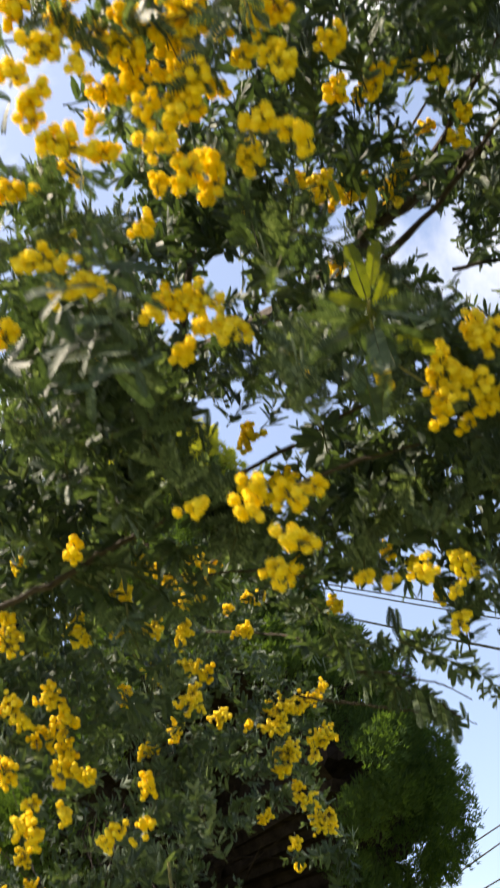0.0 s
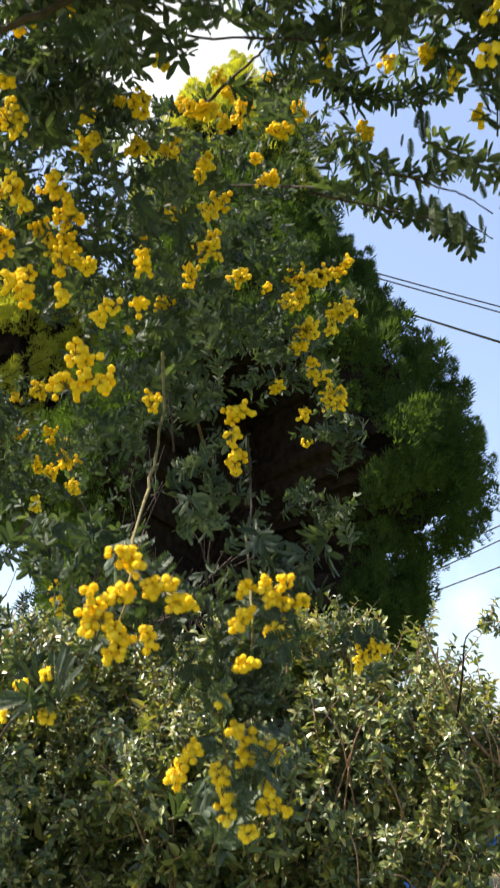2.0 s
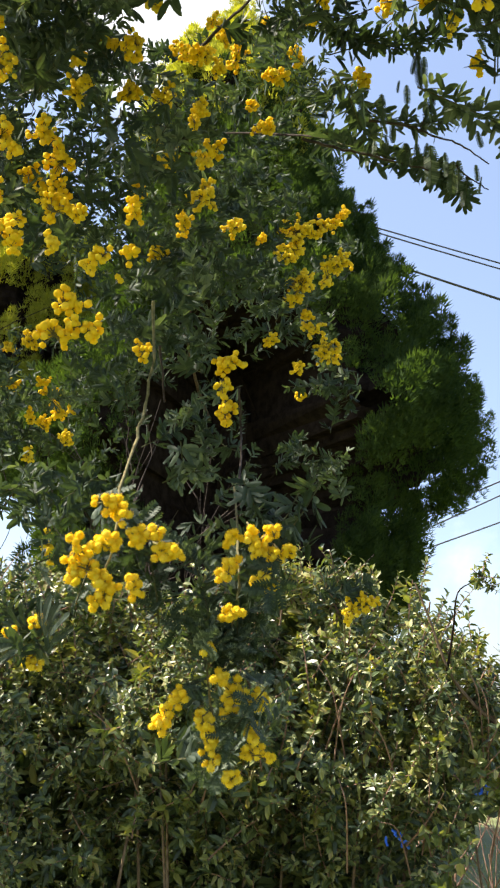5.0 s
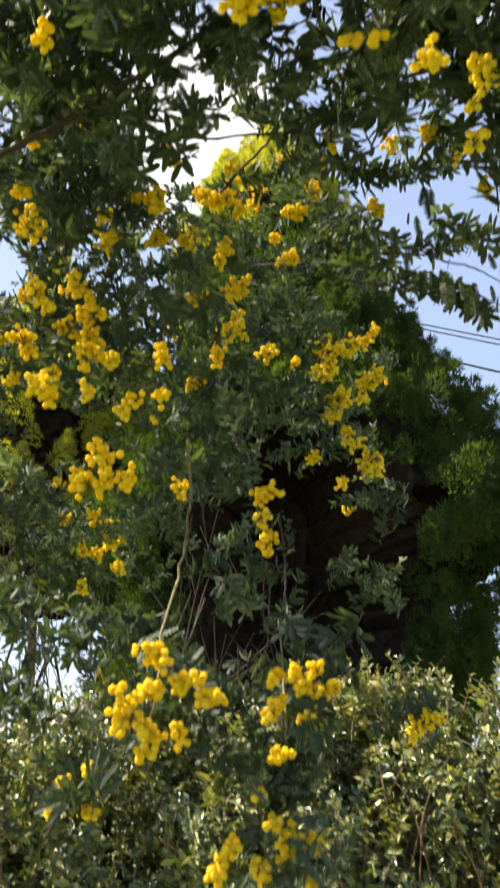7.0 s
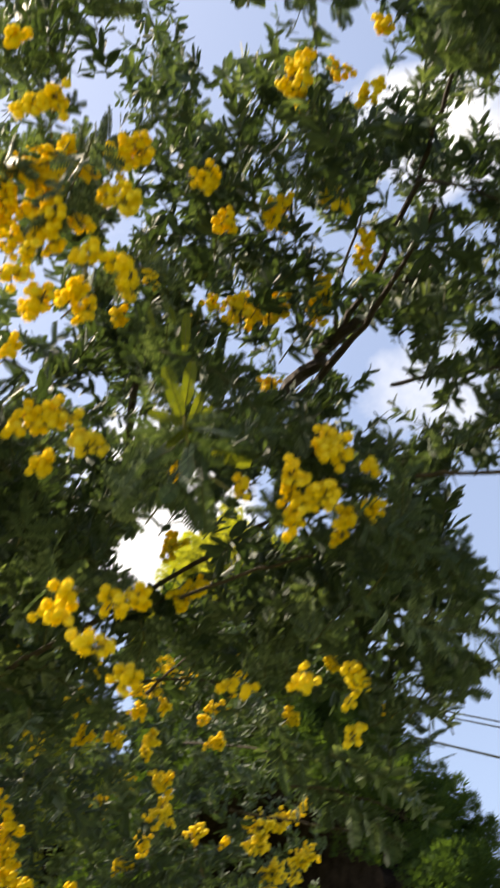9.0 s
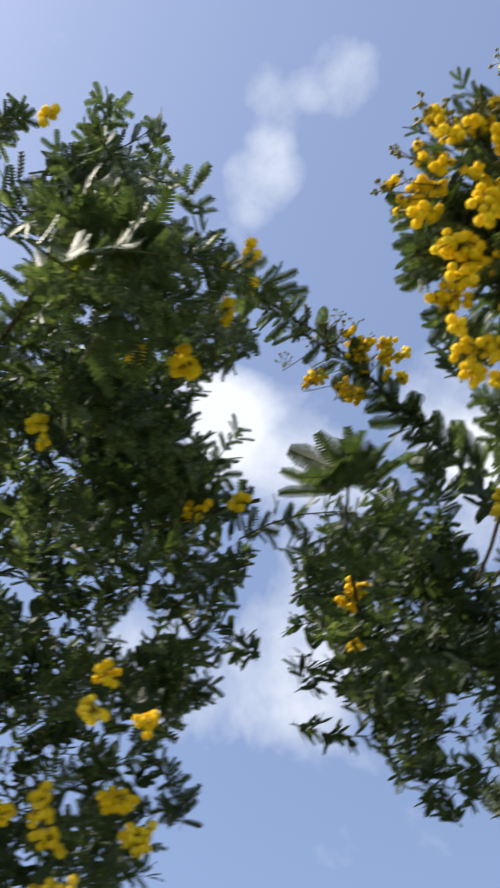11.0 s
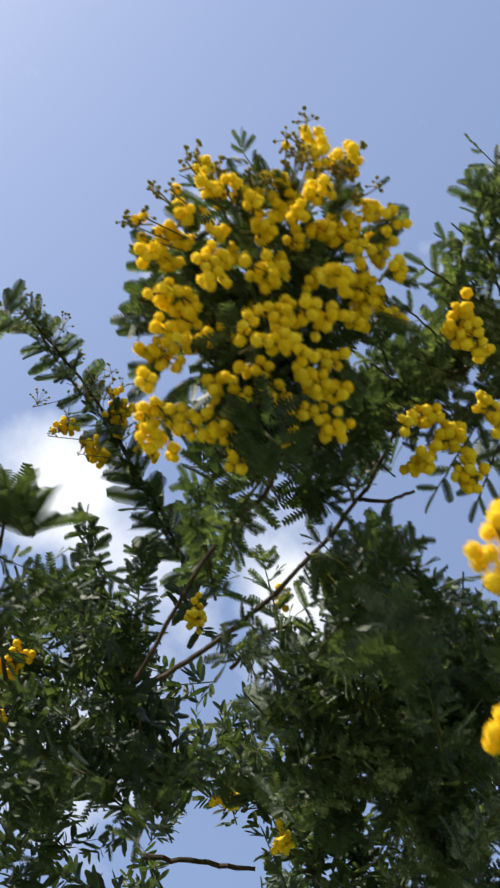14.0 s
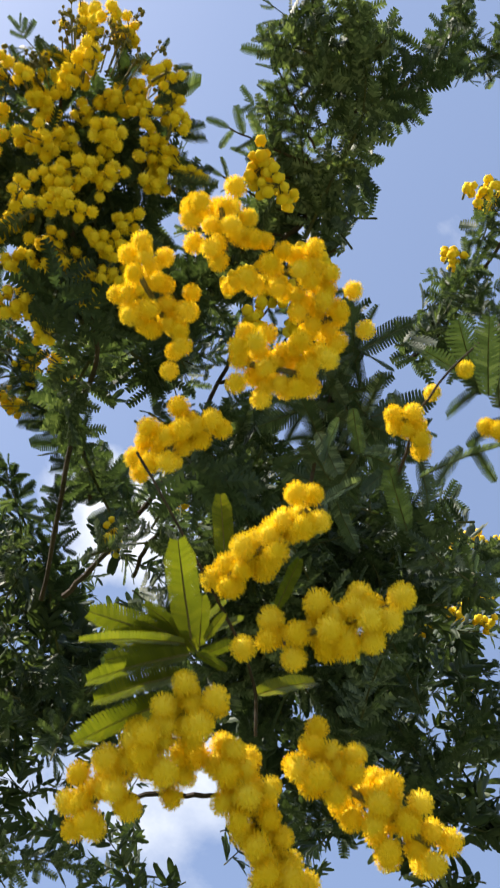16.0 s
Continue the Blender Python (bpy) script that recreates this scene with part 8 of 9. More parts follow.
limb([(-0.034, 0.451, 2.300), (-0.040, 0.473, 2.276), (-0.047, 0.503, 2.244), (-0.051, 0.523, 2.224)], 0.0032, 0.0040)
near_leaf((-0.136, 0.271, 2.156), (-0.136, 0.283, 2.136), False, LIT)
near_leaf((-0.136, 0.271, 2.156), (-0.153, 0.259, 2.163), False, LIT)
near_leaf((-0.136, 0.271, 2.156), (-0.110, 0.270, 2.149), False, LIT)
near_leaf((-0.136, 0.271, 2.156), (-0.135, 0.287, 2.133), False, LIT)
near_leaf((-0.136, 0.271, 2.156), (-0.124, 0.261, 2.172), False, LIT)
near_leaf((-0.110, 0.265, 2.163), (-0.098, 0.280, 2.151), False, LIT)
near_leaf((-0.110, 0.265, 2.163), (-0.135, 0.264, 2.170), False, LIT)
near_leaf((-0.110, 0.265, 2.163), (-0.088, 0.271, 2.154), False, LIT)
near_leaf((-0.110, 0.265, 2.163), (-0.117, 0.278, 2.155), False, LIT)
near_leaf((-0.110, 0.265, 2.163), (-0.135, 0.271, 2.166), False, LIT)
near_leaf((-0.109, 0.291, 2.127), (-0.113, 0.274, 2.147), False, LIT)
near_leaf((-0.109, 0.291, 2.127), (-0.102, 0.283, 2.148), False, LIT)
near_leaf((-0.109, 0.291, 2.127), (-0.095, 0.280, 2.131), False, LIT)
near_leaf((-0.109, 0.291, 2.127), (-0.105, 0.306, 2.104), False, LIT)
near_leaf((-0.109, 0.291, 2.127), (-0.122, 0.283, 2.140), False, LIT)
near_leaf((-0.109, 0.291, 2.127), (-0.125, 0.300, 2.119), False, LIT)
near_leaf((-0.143, 0.331, 2.076), (-0.165, 0.325, 2.091), False, LIT)
near_leaf((-0.143, 0.331, 2.076), (-0.119, 0.330, 2.089), False, LIT)
near_leaf((-0.143, 0.331, 2.076), (-0.151, 0.326, 2.094), False, LIT)
near_leaf((-0.143, 0.331, 2.076), (-0.116, 0.328, 2.080), False, LIT)
near_leaf((-0.143, 0.331, 2.076), (-0.147, 0.324, 2.095), False, LIT)
near_leaf((-0.143, 0.331, 2.076), (-0.158, 0.321, 2.080), False, LIT)
near_leaf((-0.102, 0.328, 2.076), (-0.083, 0.311, 2.087), False, LIT)
near_leaf((-0.102, 0.328, 2.076), (-0.094, 0.312, 2.087), False, LIT)
near_leaf((-0.102, 0.328, 2.076), (-0.111, 0.348, 2.061), False, LIT)
near_leaf((-0.102, 0.328, 2.076), (-0.079, 0.327, 2.064), False, LIT)
near_leaf((-0.102, 0.328, 2.076), (-0.105, 0.321, 2.096), False, LIT)
near_leaf((-0.102, 0.328, 2.076), (-0.080, 0.333, 2.082), False, LIT)
near_leaf((-0.126, 0.351, 2.048), (-0.134, 0.362, 2.037), False, LIT)
near_leaf((-0.126, 0.351, 2.048), (-0.108, 0.352, 2.043), False, LIT)
near_leaf((-0.126, 0.351, 2.048), (-0.138, 0.338, 2.054), False, LIT)
near_leaf((-0.126, 0.351, 2.048), (-0.113, 0.347, 2.064), False, LIT)
near_leaf((-0.126, 0.351, 2.048), (-0.109, 0.343, 2.056), False, LIT)
near_leaf((-0.146, 0.298, 2.121), (-0.170, 0.297, 2.127), False, LIT)
near_leaf((-0.146, 0.298, 2.121), (-0.169, 0.298, 2.135), False, LIT)
near_leaf((-0.146, 0.298, 2.121), (-0.168, 0.300, 2.126), False, LIT)
near_leaf((-0.146, 0.298, 2.121), (-0.147, 0.315, 2.111), False, LIT)
near_leaf((-0.081, 0.302, 2.110), (-0.102, 0.295, 2.108), False, LIT)
near_leaf((-0.081, 0.302, 2.110), (-0.100, 0.304, 2.096), False, LIT)
near_leaf((-0.081, 0.302, 2.110), (-0.097, 0.288, 2.118), False, LIT)
near_leaf((-0.081, 0.302, 2.110), (-0.095, 0.295, 2.126), False, LIT)
near_leaf((-0.085, 0.238, 2.196), (-0.101, 0.252, 2.185), False, LIT)
near_leaf((-0.085, 0.238, 2.196), (-0.068, 0.241, 2.196), False, LIT)
near_leaf((-0.085, 0.238, 2.196), (-0.066, 0.235, 2.198), False, LIT)
near_leaf((-0.148, 0.238, 2.202), (-0.163, 0.231, 2.210), False, LIT)
near_leaf((-0.148, 0.238, 2.202), (-0.157, 0.251, 2.188), False, LIT)
near_leaf((-0.148, 0.238, 2.202), (-0.156, 0.253, 2.190), False, LIT)
near_leaf((-0.134, 0.667, 1.550), (-0.126, 0.651, 1.571), False, LIT)
near_leaf((-0.131, 0.667, 1.550), (-0.119, 0.653, 1.566), False, LIT)
near_leaf((-0.137, 0.666, 1.556), (-0.139, 0.650, 1.574), False, LIT)
near_leaf((-0.136, 0.666, 1.554), (-0.132, 0.650, 1.576), False, LIT)
near_leaf((-0.157, 0.669, 1.543), (-0.174, 0.660, 1.537), False, LIT)
near_leaf((-0.156, 0.668, 1.545), (-0.172, 0.658, 1.544), False, LIT)
near_leaf((-0.151, 0.666, 1.555), (-0.158, 0.653, 1.565), False, LIT)
near_leaf((-0.153, 0.670, 1.541), (-0.164, 0.662, 1.531), False, LIT)
near_leaf((-0.148, 0.665, 1.557), (-0.151, 0.652, 1.569), False, LIT)
near_leaf((-0.129, 0.668, 1.547), (-0.115, 0.656, 1.556), False, LIT)
near_leaf((-0.091, 0.180, 1.929), (-0.105, 0.179, 1.924), False, LIT)
near_leaf((-0.091, 0.180, 1.929), (-0.083, 0.175, 1.937), False, LIT)
near_leaf((-0.091, 0.180, 1.929), (-0.081, 0.176, 1.936), False, LIT)
near_leaf((-0.091, 0.180, 1.929), (-0.100, 0.175, 1.936), False, LIT)
near_leaf((-0.091, 0.180, 1.929), (-0.096, 0.174, 1.945), False, LIT)
near_leaf((-0.074, 0.175, 1.937), (-0.066, 0.178, 1.923), False, LIT)
near_leaf((-0.074, 0.175, 1.937), (-0.094, 0.175, 1.939), False, LIT)
near_leaf((-0.074, 0.175, 1.937), (-0.072, 0.169, 1.952), False, LIT)
near_leaf((-0.074, 0.175, 1.937), (-0.063, 0.181, 1.931), False, LIT)
near_leaf((-0.074, 0.175, 1.937), (-0.075, 0.164, 1.945), False, LIT)
near_leaf((-0.085, 0.190, 1.913), (-0.086, 0.196, 1.900), False, LIT)
near_leaf((-0.085, 0.190, 1.913), (-0.080, 0.187, 1.927), False, LIT)
near_leaf((-0.085, 0.190, 1.913), (-0.075, 0.185, 1.919), False, LIT)
near_leaf((-0.085, 0.190, 1.913), (-0.097, 0.190, 1.912), False, LIT)
near_leaf((-0.065, 0.187, 1.918), (-0.054, 0.184, 1.925), False, LIT)
near_leaf((-0.065, 0.187, 1.918), (-0.054, 0.196, 1.912), False, LIT)
near_leaf((-0.065, 0.187, 1.918), (-0.062, 0.189, 1.905), False, LIT)
near_leaf((-0.065, 0.187, 1.918), (-0.076, 0.182, 1.917), False, LIT)
near_leaf((-0.093, 0.167, 1.950), (-0.112, 0.167, 1.949), False, LIT)
near_leaf((-0.093, 0.167, 1.950), (-0.106, 0.170, 1.937), False, LIT)
near_leaf((-0.093, 0.167, 1.950), (-0.104, 0.165, 1.957), False, LIT)
near_leaf((-0.093, 0.167, 1.950), (-0.081, 0.166, 1.952), False, LIT)
near_leaf((-0.076, 0.162, 1.957), (-0.085, 0.156, 1.962), False, LIT)
near_leaf((-0.076, 0.162, 1.957), (-0.055, 0.159, 1.953), False, LIT)
near_leaf((-0.076, 0.162, 1.957), (-0.080, 0.150, 1.970), False, LIT)
near_leaf((-0.076, 0.162, 1.957), (-0.084, 0.157, 1.963), False, LIT)
near_leaf((-0.062, 0.169, 1.946), (-0.069, 0.163, 1.962), False, LIT)
near_leaf((-0.062, 0.169, 1.946), (-0.050, 0.176, 1.943), False, LIT)
near_leaf((-0.062, 0.169, 1.946), (-0.075, 0.164, 1.953), False, LIT)
near_leaf((0.551, -0.188, 1.799), (0.536, -0.205, 1.804), True)
near_leaf((0.550, -0.187, 1.798), (0.528, -0.183, 1.792), True)
near_leaf((0.552, -0.186, 1.797), (0.533, -0.177, 1.788), True)
near_leaf((0.555, -0.181, 1.806), (0.544, -0.177, 1.807), True)
near_leaf((0.553, -0.182, 1.795), (0.536, -0.175, 1.786), True)
near_leaf((0.555, -0.178, 1.793), (0.537, -0.166, 1.783), True)
near_leaf((0.554, -0.184, 1.807), (0.558, -0.188, 1.819), True)
near_leaf((0.556, -0.185, 1.807), (0.563, -0.188, 1.817), True)
near_leaf((0.555, -0.195, 1.822), (0.546, -0.207, 1.829), True)
near_leaf((0.566, -0.199, 1.809), (0.565, -0.210, 1.814), True)
near_leaf((0.553, -0.187, 1.797), (0.560, -0.188, 1.796), True)
near_leaf((0.572, -0.182, 1.801), (0.576, -0.198, 1.795), True)
near_leaf((0.608, -0.209, 1.867), (0.595, -0.219, 1.875))
near_leaf((0.599, -0.225, 1.865), (0.610, -0.245, 1.869))
near_leaf((0.599, -0.254, 1.865), (0.588, -0.269, 1.874))
near_leaf((0.581, -0.224, 1.892), (0.589, -0.215, 1.886))
near_leaf((0.617, -0.236, 1.864), (0.605, -0.240, 1.869))
near_leaf((0.278, -0.110, 2.036), (0.262, -0.136, 2.046))
near_leaf((0.278, -0.110, 2.036), (0.250, -0.130, 2.043))
near_leaf((0.278, -0.110, 2.036), (0.281, -0.142, 2.048))
near_leaf((0.278, -0.110, 2.036), (0.294, -0.131, 2.037))
near_leaf((0.278, -0.110, 2.036), (0.236, -0.121, 2.038))
near_leaf((0.278, -0.110, 2.036), (0.249, -0.102, 2.021), True)
near_leaf((0.278, -0.110, 2.036), (0.300, -0.113, 2.022))
near_leaf((0.278, -0.110, 2.036), (0.269, -0.096, 2.013), True)
near_leaf((0.278, -0.110, 2.036), (0.279, -0.093, 2.009))
near_leaf((0.278, -0.110, 2.036), (0.289, -0.100, 2.013))
near_leaf((0.278, -0.110, 2.036), (0.256, -0.118, 2.032))
near_leaf((0.278, -0.110, 2.036), (0.269, -0.133, 2.042))
near_leaf((0.421, -0.156, 2.145), (0.404, -0.147, 2.143))
near_leaf((0.425, -0.153, 2.142), (0.408, -0.141, 2.140))
near_leaf((0.433, -0.139, 2.134), (0.423, -0.124, 2.128))
near_leaf((0.441, -0.136, 2.130), (0.430, -0.121, 2.124))
near_leaf((0.420, -0.187, 2.156), (0.404, -0.184, 2.156))
near_leaf((0.428, -0.204, 2.159), (0.413, -0.211, 2.163))
near_leaf((0.440, -0.216, 2.159), (0.425, -0.224, 2.163))
near_leaf((0.477, -0.252, 2.158), (0.478, -0.261, 2.156))
near_leaf((0.487, -0.250, 2.154), (0.495, -0.257, 2.148))
near_leaf((0.507, -0.216, 2.134), (0.521, -0.221, 2.126))
near_leaf((0.496, -0.199, 2.132), (0.511, -0.198, 2.122))
near_leaf((0.471, -0.175, 2.133), (0.474, -0.159, 2.122))
near_leaf((0.454, -0.159, 2.133), (0.455, -0.141, 2.122))
near_leaf((0.435, -0.162, 2.142), (0.428, -0.150, 2.136))
near_leaf((0.483, -0.187, 2.133), (0.500, -0.181, 2.120))
near_leaf((-0.107, 0.219, 1.962), (-0.095, 0.206, 1.975), False, LIT)
near_leaf((-0.106, 0.221, 1.959), (-0.082, 0.210, 1.967), False, LIT)
near_leaf((-0.105, 0.222, 1.957), (-0.072, 0.215, 1.960), False, LIT)
near_leaf((-0.097, 0.225, 1.952), (-0.068, 0.220, 1.952), False, LIT)
near_leaf((-0.110, 0.218, 1.964), (-0.105, 0.204, 1.978), False, LIT)
near_leaf((-0.088, 0.206, 1.981), (-0.070, 0.197, 1.988), False, LIT)
near_leaf((-0.090, 0.207, 1.980), (-0.094, 0.194, 1.994), False, LIT)
near_leaf((-0.089, 0.208, 1.979), (-0.068, 0.205, 1.976), False, LIT)
near_leaf((-0.096, 0.215, 1.968), (-0.112, 0.222, 1.950), False, LIT)
near_leaf((-0.085, 0.214, 1.970), (-0.096, 0.222, 1.949), False, LIT)
near_leaf((-0.078, 0.225, 1.951), (-0.062, 0.231, 1.934), False, LIT)
near_leaf((-0.100, 0.199, 1.993), (-0.086, 0.191, 1.998), False, LIT)
near_leaf((-0.103, 0.201, 1.991), (-0.108, 0.189, 2.001), False, LIT)
near_leaf((0.442, 0.008, 2.116), (0.410, 0.003, 2.096))
near_leaf((0.438, -0.007, 2.099), (0.419, 0.014, 2.141))
near_leaf((0.444, -0.004, 2.099), (0.421, -0.011, 2.125))
near_leaf((0.448, 0.005, 2.116), (0.425, -0.032, 2.101))
near_leaf((0.446, 0.004, 2.114), (0.435, -0.034, 2.110))
near_leaf((0.446, 0.004, 2.110), (0.448, -0.030, 2.105))
near_leaf((0.447, 0.007, 2.114), (0.455, -0.025, 2.106))
near_leaf((0.434, 0.006, 2.095), (0.404, 0.015, 2.094))
near_leaf((0.440, 0.017, 2.114), (0.409, 0.016, 2.122))
near_leaf((0.444, 0.018, 2.112), (0.423, 0.009, 2.118))
near_leaf((0.437, 0.018, 2.114), (0.424, 0.010, 2.137))
near_leaf((0.437, 0.019, 2.114), (0.427, -0.020, 2.098))
near_leaf((0.438, 0.010, 2.099), (0.446, -0.015, 2.114))
near_leaf((0.433, 0.008, 2.097), (0.439, -0.022, 2.088))
near_leaf((0.463, -0.002, 2.107), (0.439, 0.008, 2.116))
near_leaf((0.462, -0.002, 2.107), (0.431, -0.000, 2.127))
near_leaf((0.459, -0.001, 2.102), (0.430, -0.025, 2.093))
near_leaf((0.459, -0.001, 2.107), (0.439, -0.013, 2.138))
near_leaf((0.459, -0.000, 2.112), (0.443, -0.043, 2.092))
near_leaf((0.460, 0.003, 2.109), (0.460, -0.032, 2.096))
near_leaf((0.461, -0.002, 2.111), (0.481, -0.016, 2.134))
near_leaf((0.653, 0.089, 2.346), (0.630, 0.118, 2.340))
near_leaf((0.652, 0.080, 2.345), (0.639, 0.113, 2.360))
near_leaf((0.645, 0.089, 2.345), (0.629, 0.056, 2.346))
near_leaf((0.648, 0.090, 2.349), (0.652, 0.067, 2.373))
near_leaf((0.644, 0.088, 2.354), (0.623, 0.107, 2.331))
near_leaf((0.640, 0.084, 2.346), (0.616, 0.103, 2.328))
near_leaf((0.635, 0.077, 2.338), (0.629, 0.072, 2.385))
near_leaf((0.633, 0.091, 2.347), (0.624, 0.069, 2.364))
near_leaf((0.626, 0.080, 2.347), (0.616, 0.102, 2.372))
near_leaf((0.627, 0.086, 2.351), (0.587, 0.081, 2.332))
near_leaf((0.628, 0.082, 2.354), (0.620, 0.061, 2.380))
near_leaf((0.622, 0.088, 2.359), (0.622, 0.070, 2.385))
near_leaf((0.621, 0.083, 2.346), (0.604, 0.105, 2.356))
near_leaf((0.612, 0.084, 2.348), (0.597, 0.113, 2.376))
near_leaf((0.613, 0.074, 2.347), (0.598, 0.056, 2.350))
near_leaf((0.614, 0.077, 2.345), (0.603, 0.052, 2.359))
near_leaf((0.604, 0.082, 2.347), (0.599, 0.115, 2.378))
near_leaf((0.607, 0.078, 2.346), (0.595, 0.111, 2.373))
near_leaf((0.598, 0.072, 2.355), (0.581, 0.049, 2.347))
near_leaf((0.604, 0.075, 2.357), (0.604, 0.069, 2.396))
near_leaf((0.602, 0.080, 2.372), (0.565, 0.083, 2.341))
near_leaf((0.594, 0.074, 2.354), (0.565, 0.081, 2.351))
near_leaf((0.588, 0.076, 2.372), (0.576, 0.064, 2.398))
near_leaf((0.580, 0.073, 2.362), (0.575, 0.061, 2.381))
near_leaf((0.583, 0.080, 2.378), (0.555, 0.081, 2.354))
near_leaf((0.573, 0.069, 2.365), (0.551, 0.096, 2.393))
near_leaf((0.570, 0.075, 2.378), (0.563, 0.046, 2.379))
near_leaf((0.572, 0.069, 2.373), (0.565, 0.038, 2.364))
near_leaf((0.562, 0.064, 2.374), (0.538, 0.082, 2.385))
near_leaf((0.568, 0.061, 2.370), (0.547, 0.075, 2.388))
near_leaf((0.555, 0.072, 2.387), (0.539, 0.036, 2.374))
near_leaf((0.554, 0.065, 2.377), (0.554, 0.050, 2.397))
near_leaf((0.554, 0.071, 2.392), (0.526, 0.077, 2.371))
near_leaf((0.550, 0.066, 2.393), (0.521, 0.066, 2.373))
near_leaf((0.541, 0.060, 2.379), (0.534, 0.045, 2.411))
near_leaf((0.542, 0.057, 2.378), (0.548, 0.054, 2.419))
near_leaf((0.527, 0.058, 2.394), (0.519, 0.090, 2.409))
near_leaf((0.533, 0.067, 2.401), (0.520, 0.092, 2.410))
near_leaf((0.527, 0.062, 2.402), (0.509, 0.034, 2.381))
near_leaf((0.523, 0.058, 2.390), (0.522, 0.051, 2.422))
near_leaf((0.523, 0.059, 2.409), (0.505, 0.061, 2.368))
near_leaf((0.512, 0.050, 2.392), (0.504, 0.078, 2.404))
near_leaf((0.505, 0.050, 2.394), (0.501, 0.031, 2.410))
near_leaf((0.506, 0.049, 2.401), (0.502, 0.026, 2.401))
near_leaf((0.495, 0.055, 2.398), (0.484, 0.087, 2.416))
near_leaf((0.496, 0.056, 2.413), (0.477, 0.070, 2.409))
near_leaf((0.487, 0.056, 2.414), (0.477, 0.034, 2.425))
near_leaf((0.490, 0.059, 2.412), (0.488, 0.039, 2.431))
near_leaf((0.477, 0.049, 2.410), (0.468, 0.067, 2.399))
near_leaf((0.479, 0.053, 2.418), (0.464, 0.067, 2.401))
near_leaf((0.472, 0.041, 2.410), (0.477, 0.036, 2.455))
near_leaf((0.473, 0.046, 2.423), (0.474, 0.027, 2.429))
near_leaf((0.461, 0.048, 2.420), (0.442, 0.072, 2.435))
near_leaf((0.463, 0.040, 2.412), (0.442, 0.042, 2.397))
near_leaf((0.458, 0.049, 2.418), (0.457, 0.024, 2.422))
near_leaf((0.456, 0.052, 2.424), (0.460, 0.032, 2.428))
near_leaf((0.444, 0.044, 2.426), (0.433, 0.060, 2.407))
near_leaf((0.445, 0.052, 2.433), (0.435, 0.075, 2.438))
near_leaf((0.443, 0.045, 2.440), (0.437, 0.010, 2.418))
near_leaf((0.446, 0.045, 2.434), (0.449, 0.018, 2.434))
near_leaf((0.434, 0.043, 2.428), (0.420, 0.060, 2.420))
near_leaf((0.432, 0.041, 2.428), (0.415, 0.055, 2.414))
near_leaf((0.422, 0.045, 2.446), (0.413, 0.014, 2.427))
near_leaf((0.426, 0.041, 2.436), (0.425, 0.029, 2.459))
near_leaf((0.414, 0.043, 2.442), (0.398, 0.062, 2.450))
near_leaf((0.421, 0.044, 2.449), (0.399, 0.057, 2.457))
near_leaf((0.412, 0.040, 2.449), (0.401, 0.024, 2.464))
near_leaf((0.404, 0.038, 2.437), (0.396, 0.011, 2.427))
near_leaf((0.388, 0.053, 2.338), (0.367, 0.067, 2.347))
near_leaf((0.394, 0.048, 2.328), (0.371, 0.046, 2.321))
near_leaf((0.393, 0.049, 2.327), (0.378, 0.050, 2.351))
near_leaf((0.386, 0.049, 2.329), (0.377, 0.041, 2.355))
near_leaf((0.390, 0.052, 2.334), (0.392, 0.039, 2.340))
near_leaf((0.387, 0.029, 2.335), (0.367, 0.040, 2.334))
near_leaf((0.388, 0.035, 2.347), (0.365, 0.035, 2.343))
near_leaf((0.387, 0.026, 2.336), (0.374, 0.029, 2.363))
near_leaf((0.392, 0.031, 2.346), (0.386, 0.012, 2.359))
near_leaf((0.389, 0.022, 2.338), (0.393, -0.002, 2.337))
near_leaf((0.385, 0.010, 2.348), (0.366, 0.026, 2.354))
near_leaf((0.379, 0.007, 2.352), (0.359, 0.012, 2.362))
near_leaf((0.388, 0.006, 2.345), (0.377, 0.002, 2.369))
near_leaf((0.384, 0.008, 2.353), (0.380, -0.012, 2.368))
near_leaf((0.386, 0.004, 2.345), (0.390, -0.012, 2.348))
near_leaf((0.639, -0.103, 2.146), (0.613, -0.112, 2.155))
near_leaf((0.640, -0.104, 2.146), (0.620, -0.123, 2.156))
near_leaf((0.642, -0.105, 2.146), (0.632, -0.127, 2.154))
near_leaf((0.643, -0.106, 2.146), (0.644, -0.126, 2.149))
near_leaf((0.644, -0.105, 2.145), (0.653, -0.119, 2.143))
near_leaf((0.639, -0.101, 2.145), (0.611, -0.104, 2.152))
near_leaf((0.641, -0.103, 2.145), (0.630, -0.122, 2.152))
near_leaf((0.720, -0.039, 2.092), (0.693, -0.029, 2.093))
near_leaf((0.720, -0.039, 2.092), (0.702, -0.027, 2.089))
near_leaf((0.719, -0.040, 2.093), (0.697, -0.040, 2.096))
near_leaf((0.727, -0.015, 2.080), (0.725, 0.013, 2.065))
near_leaf((0.726, -0.022, 2.084), (0.712, -0.022, 2.084))
near_leaf((0.620, -0.054, 2.134), (0.602, -0.061, 2.138))
near_leaf((0.631, -0.048, 2.127), (0.615, -0.045, 2.127))
near_leaf((0.553, -0.184, 1.803), (0.540, -0.184, 1.804), True)
near_leaf((0.553, -0.184, 1.803), (0.531, -0.179, 1.805), True)
near_leaf((0.553, -0.183, 1.802), (0.539, -0.173, 1.801), True)
near_leaf((0.552, -0.185, 1.803), (0.540, -0.187, 1.806), True)
near_leaf((0.555, -0.184, 1.802), (0.546, -0.188, 1.804), True)
near_leaf((0.555, -0.185, 1.803), (0.549, -0.195, 1.806), True)
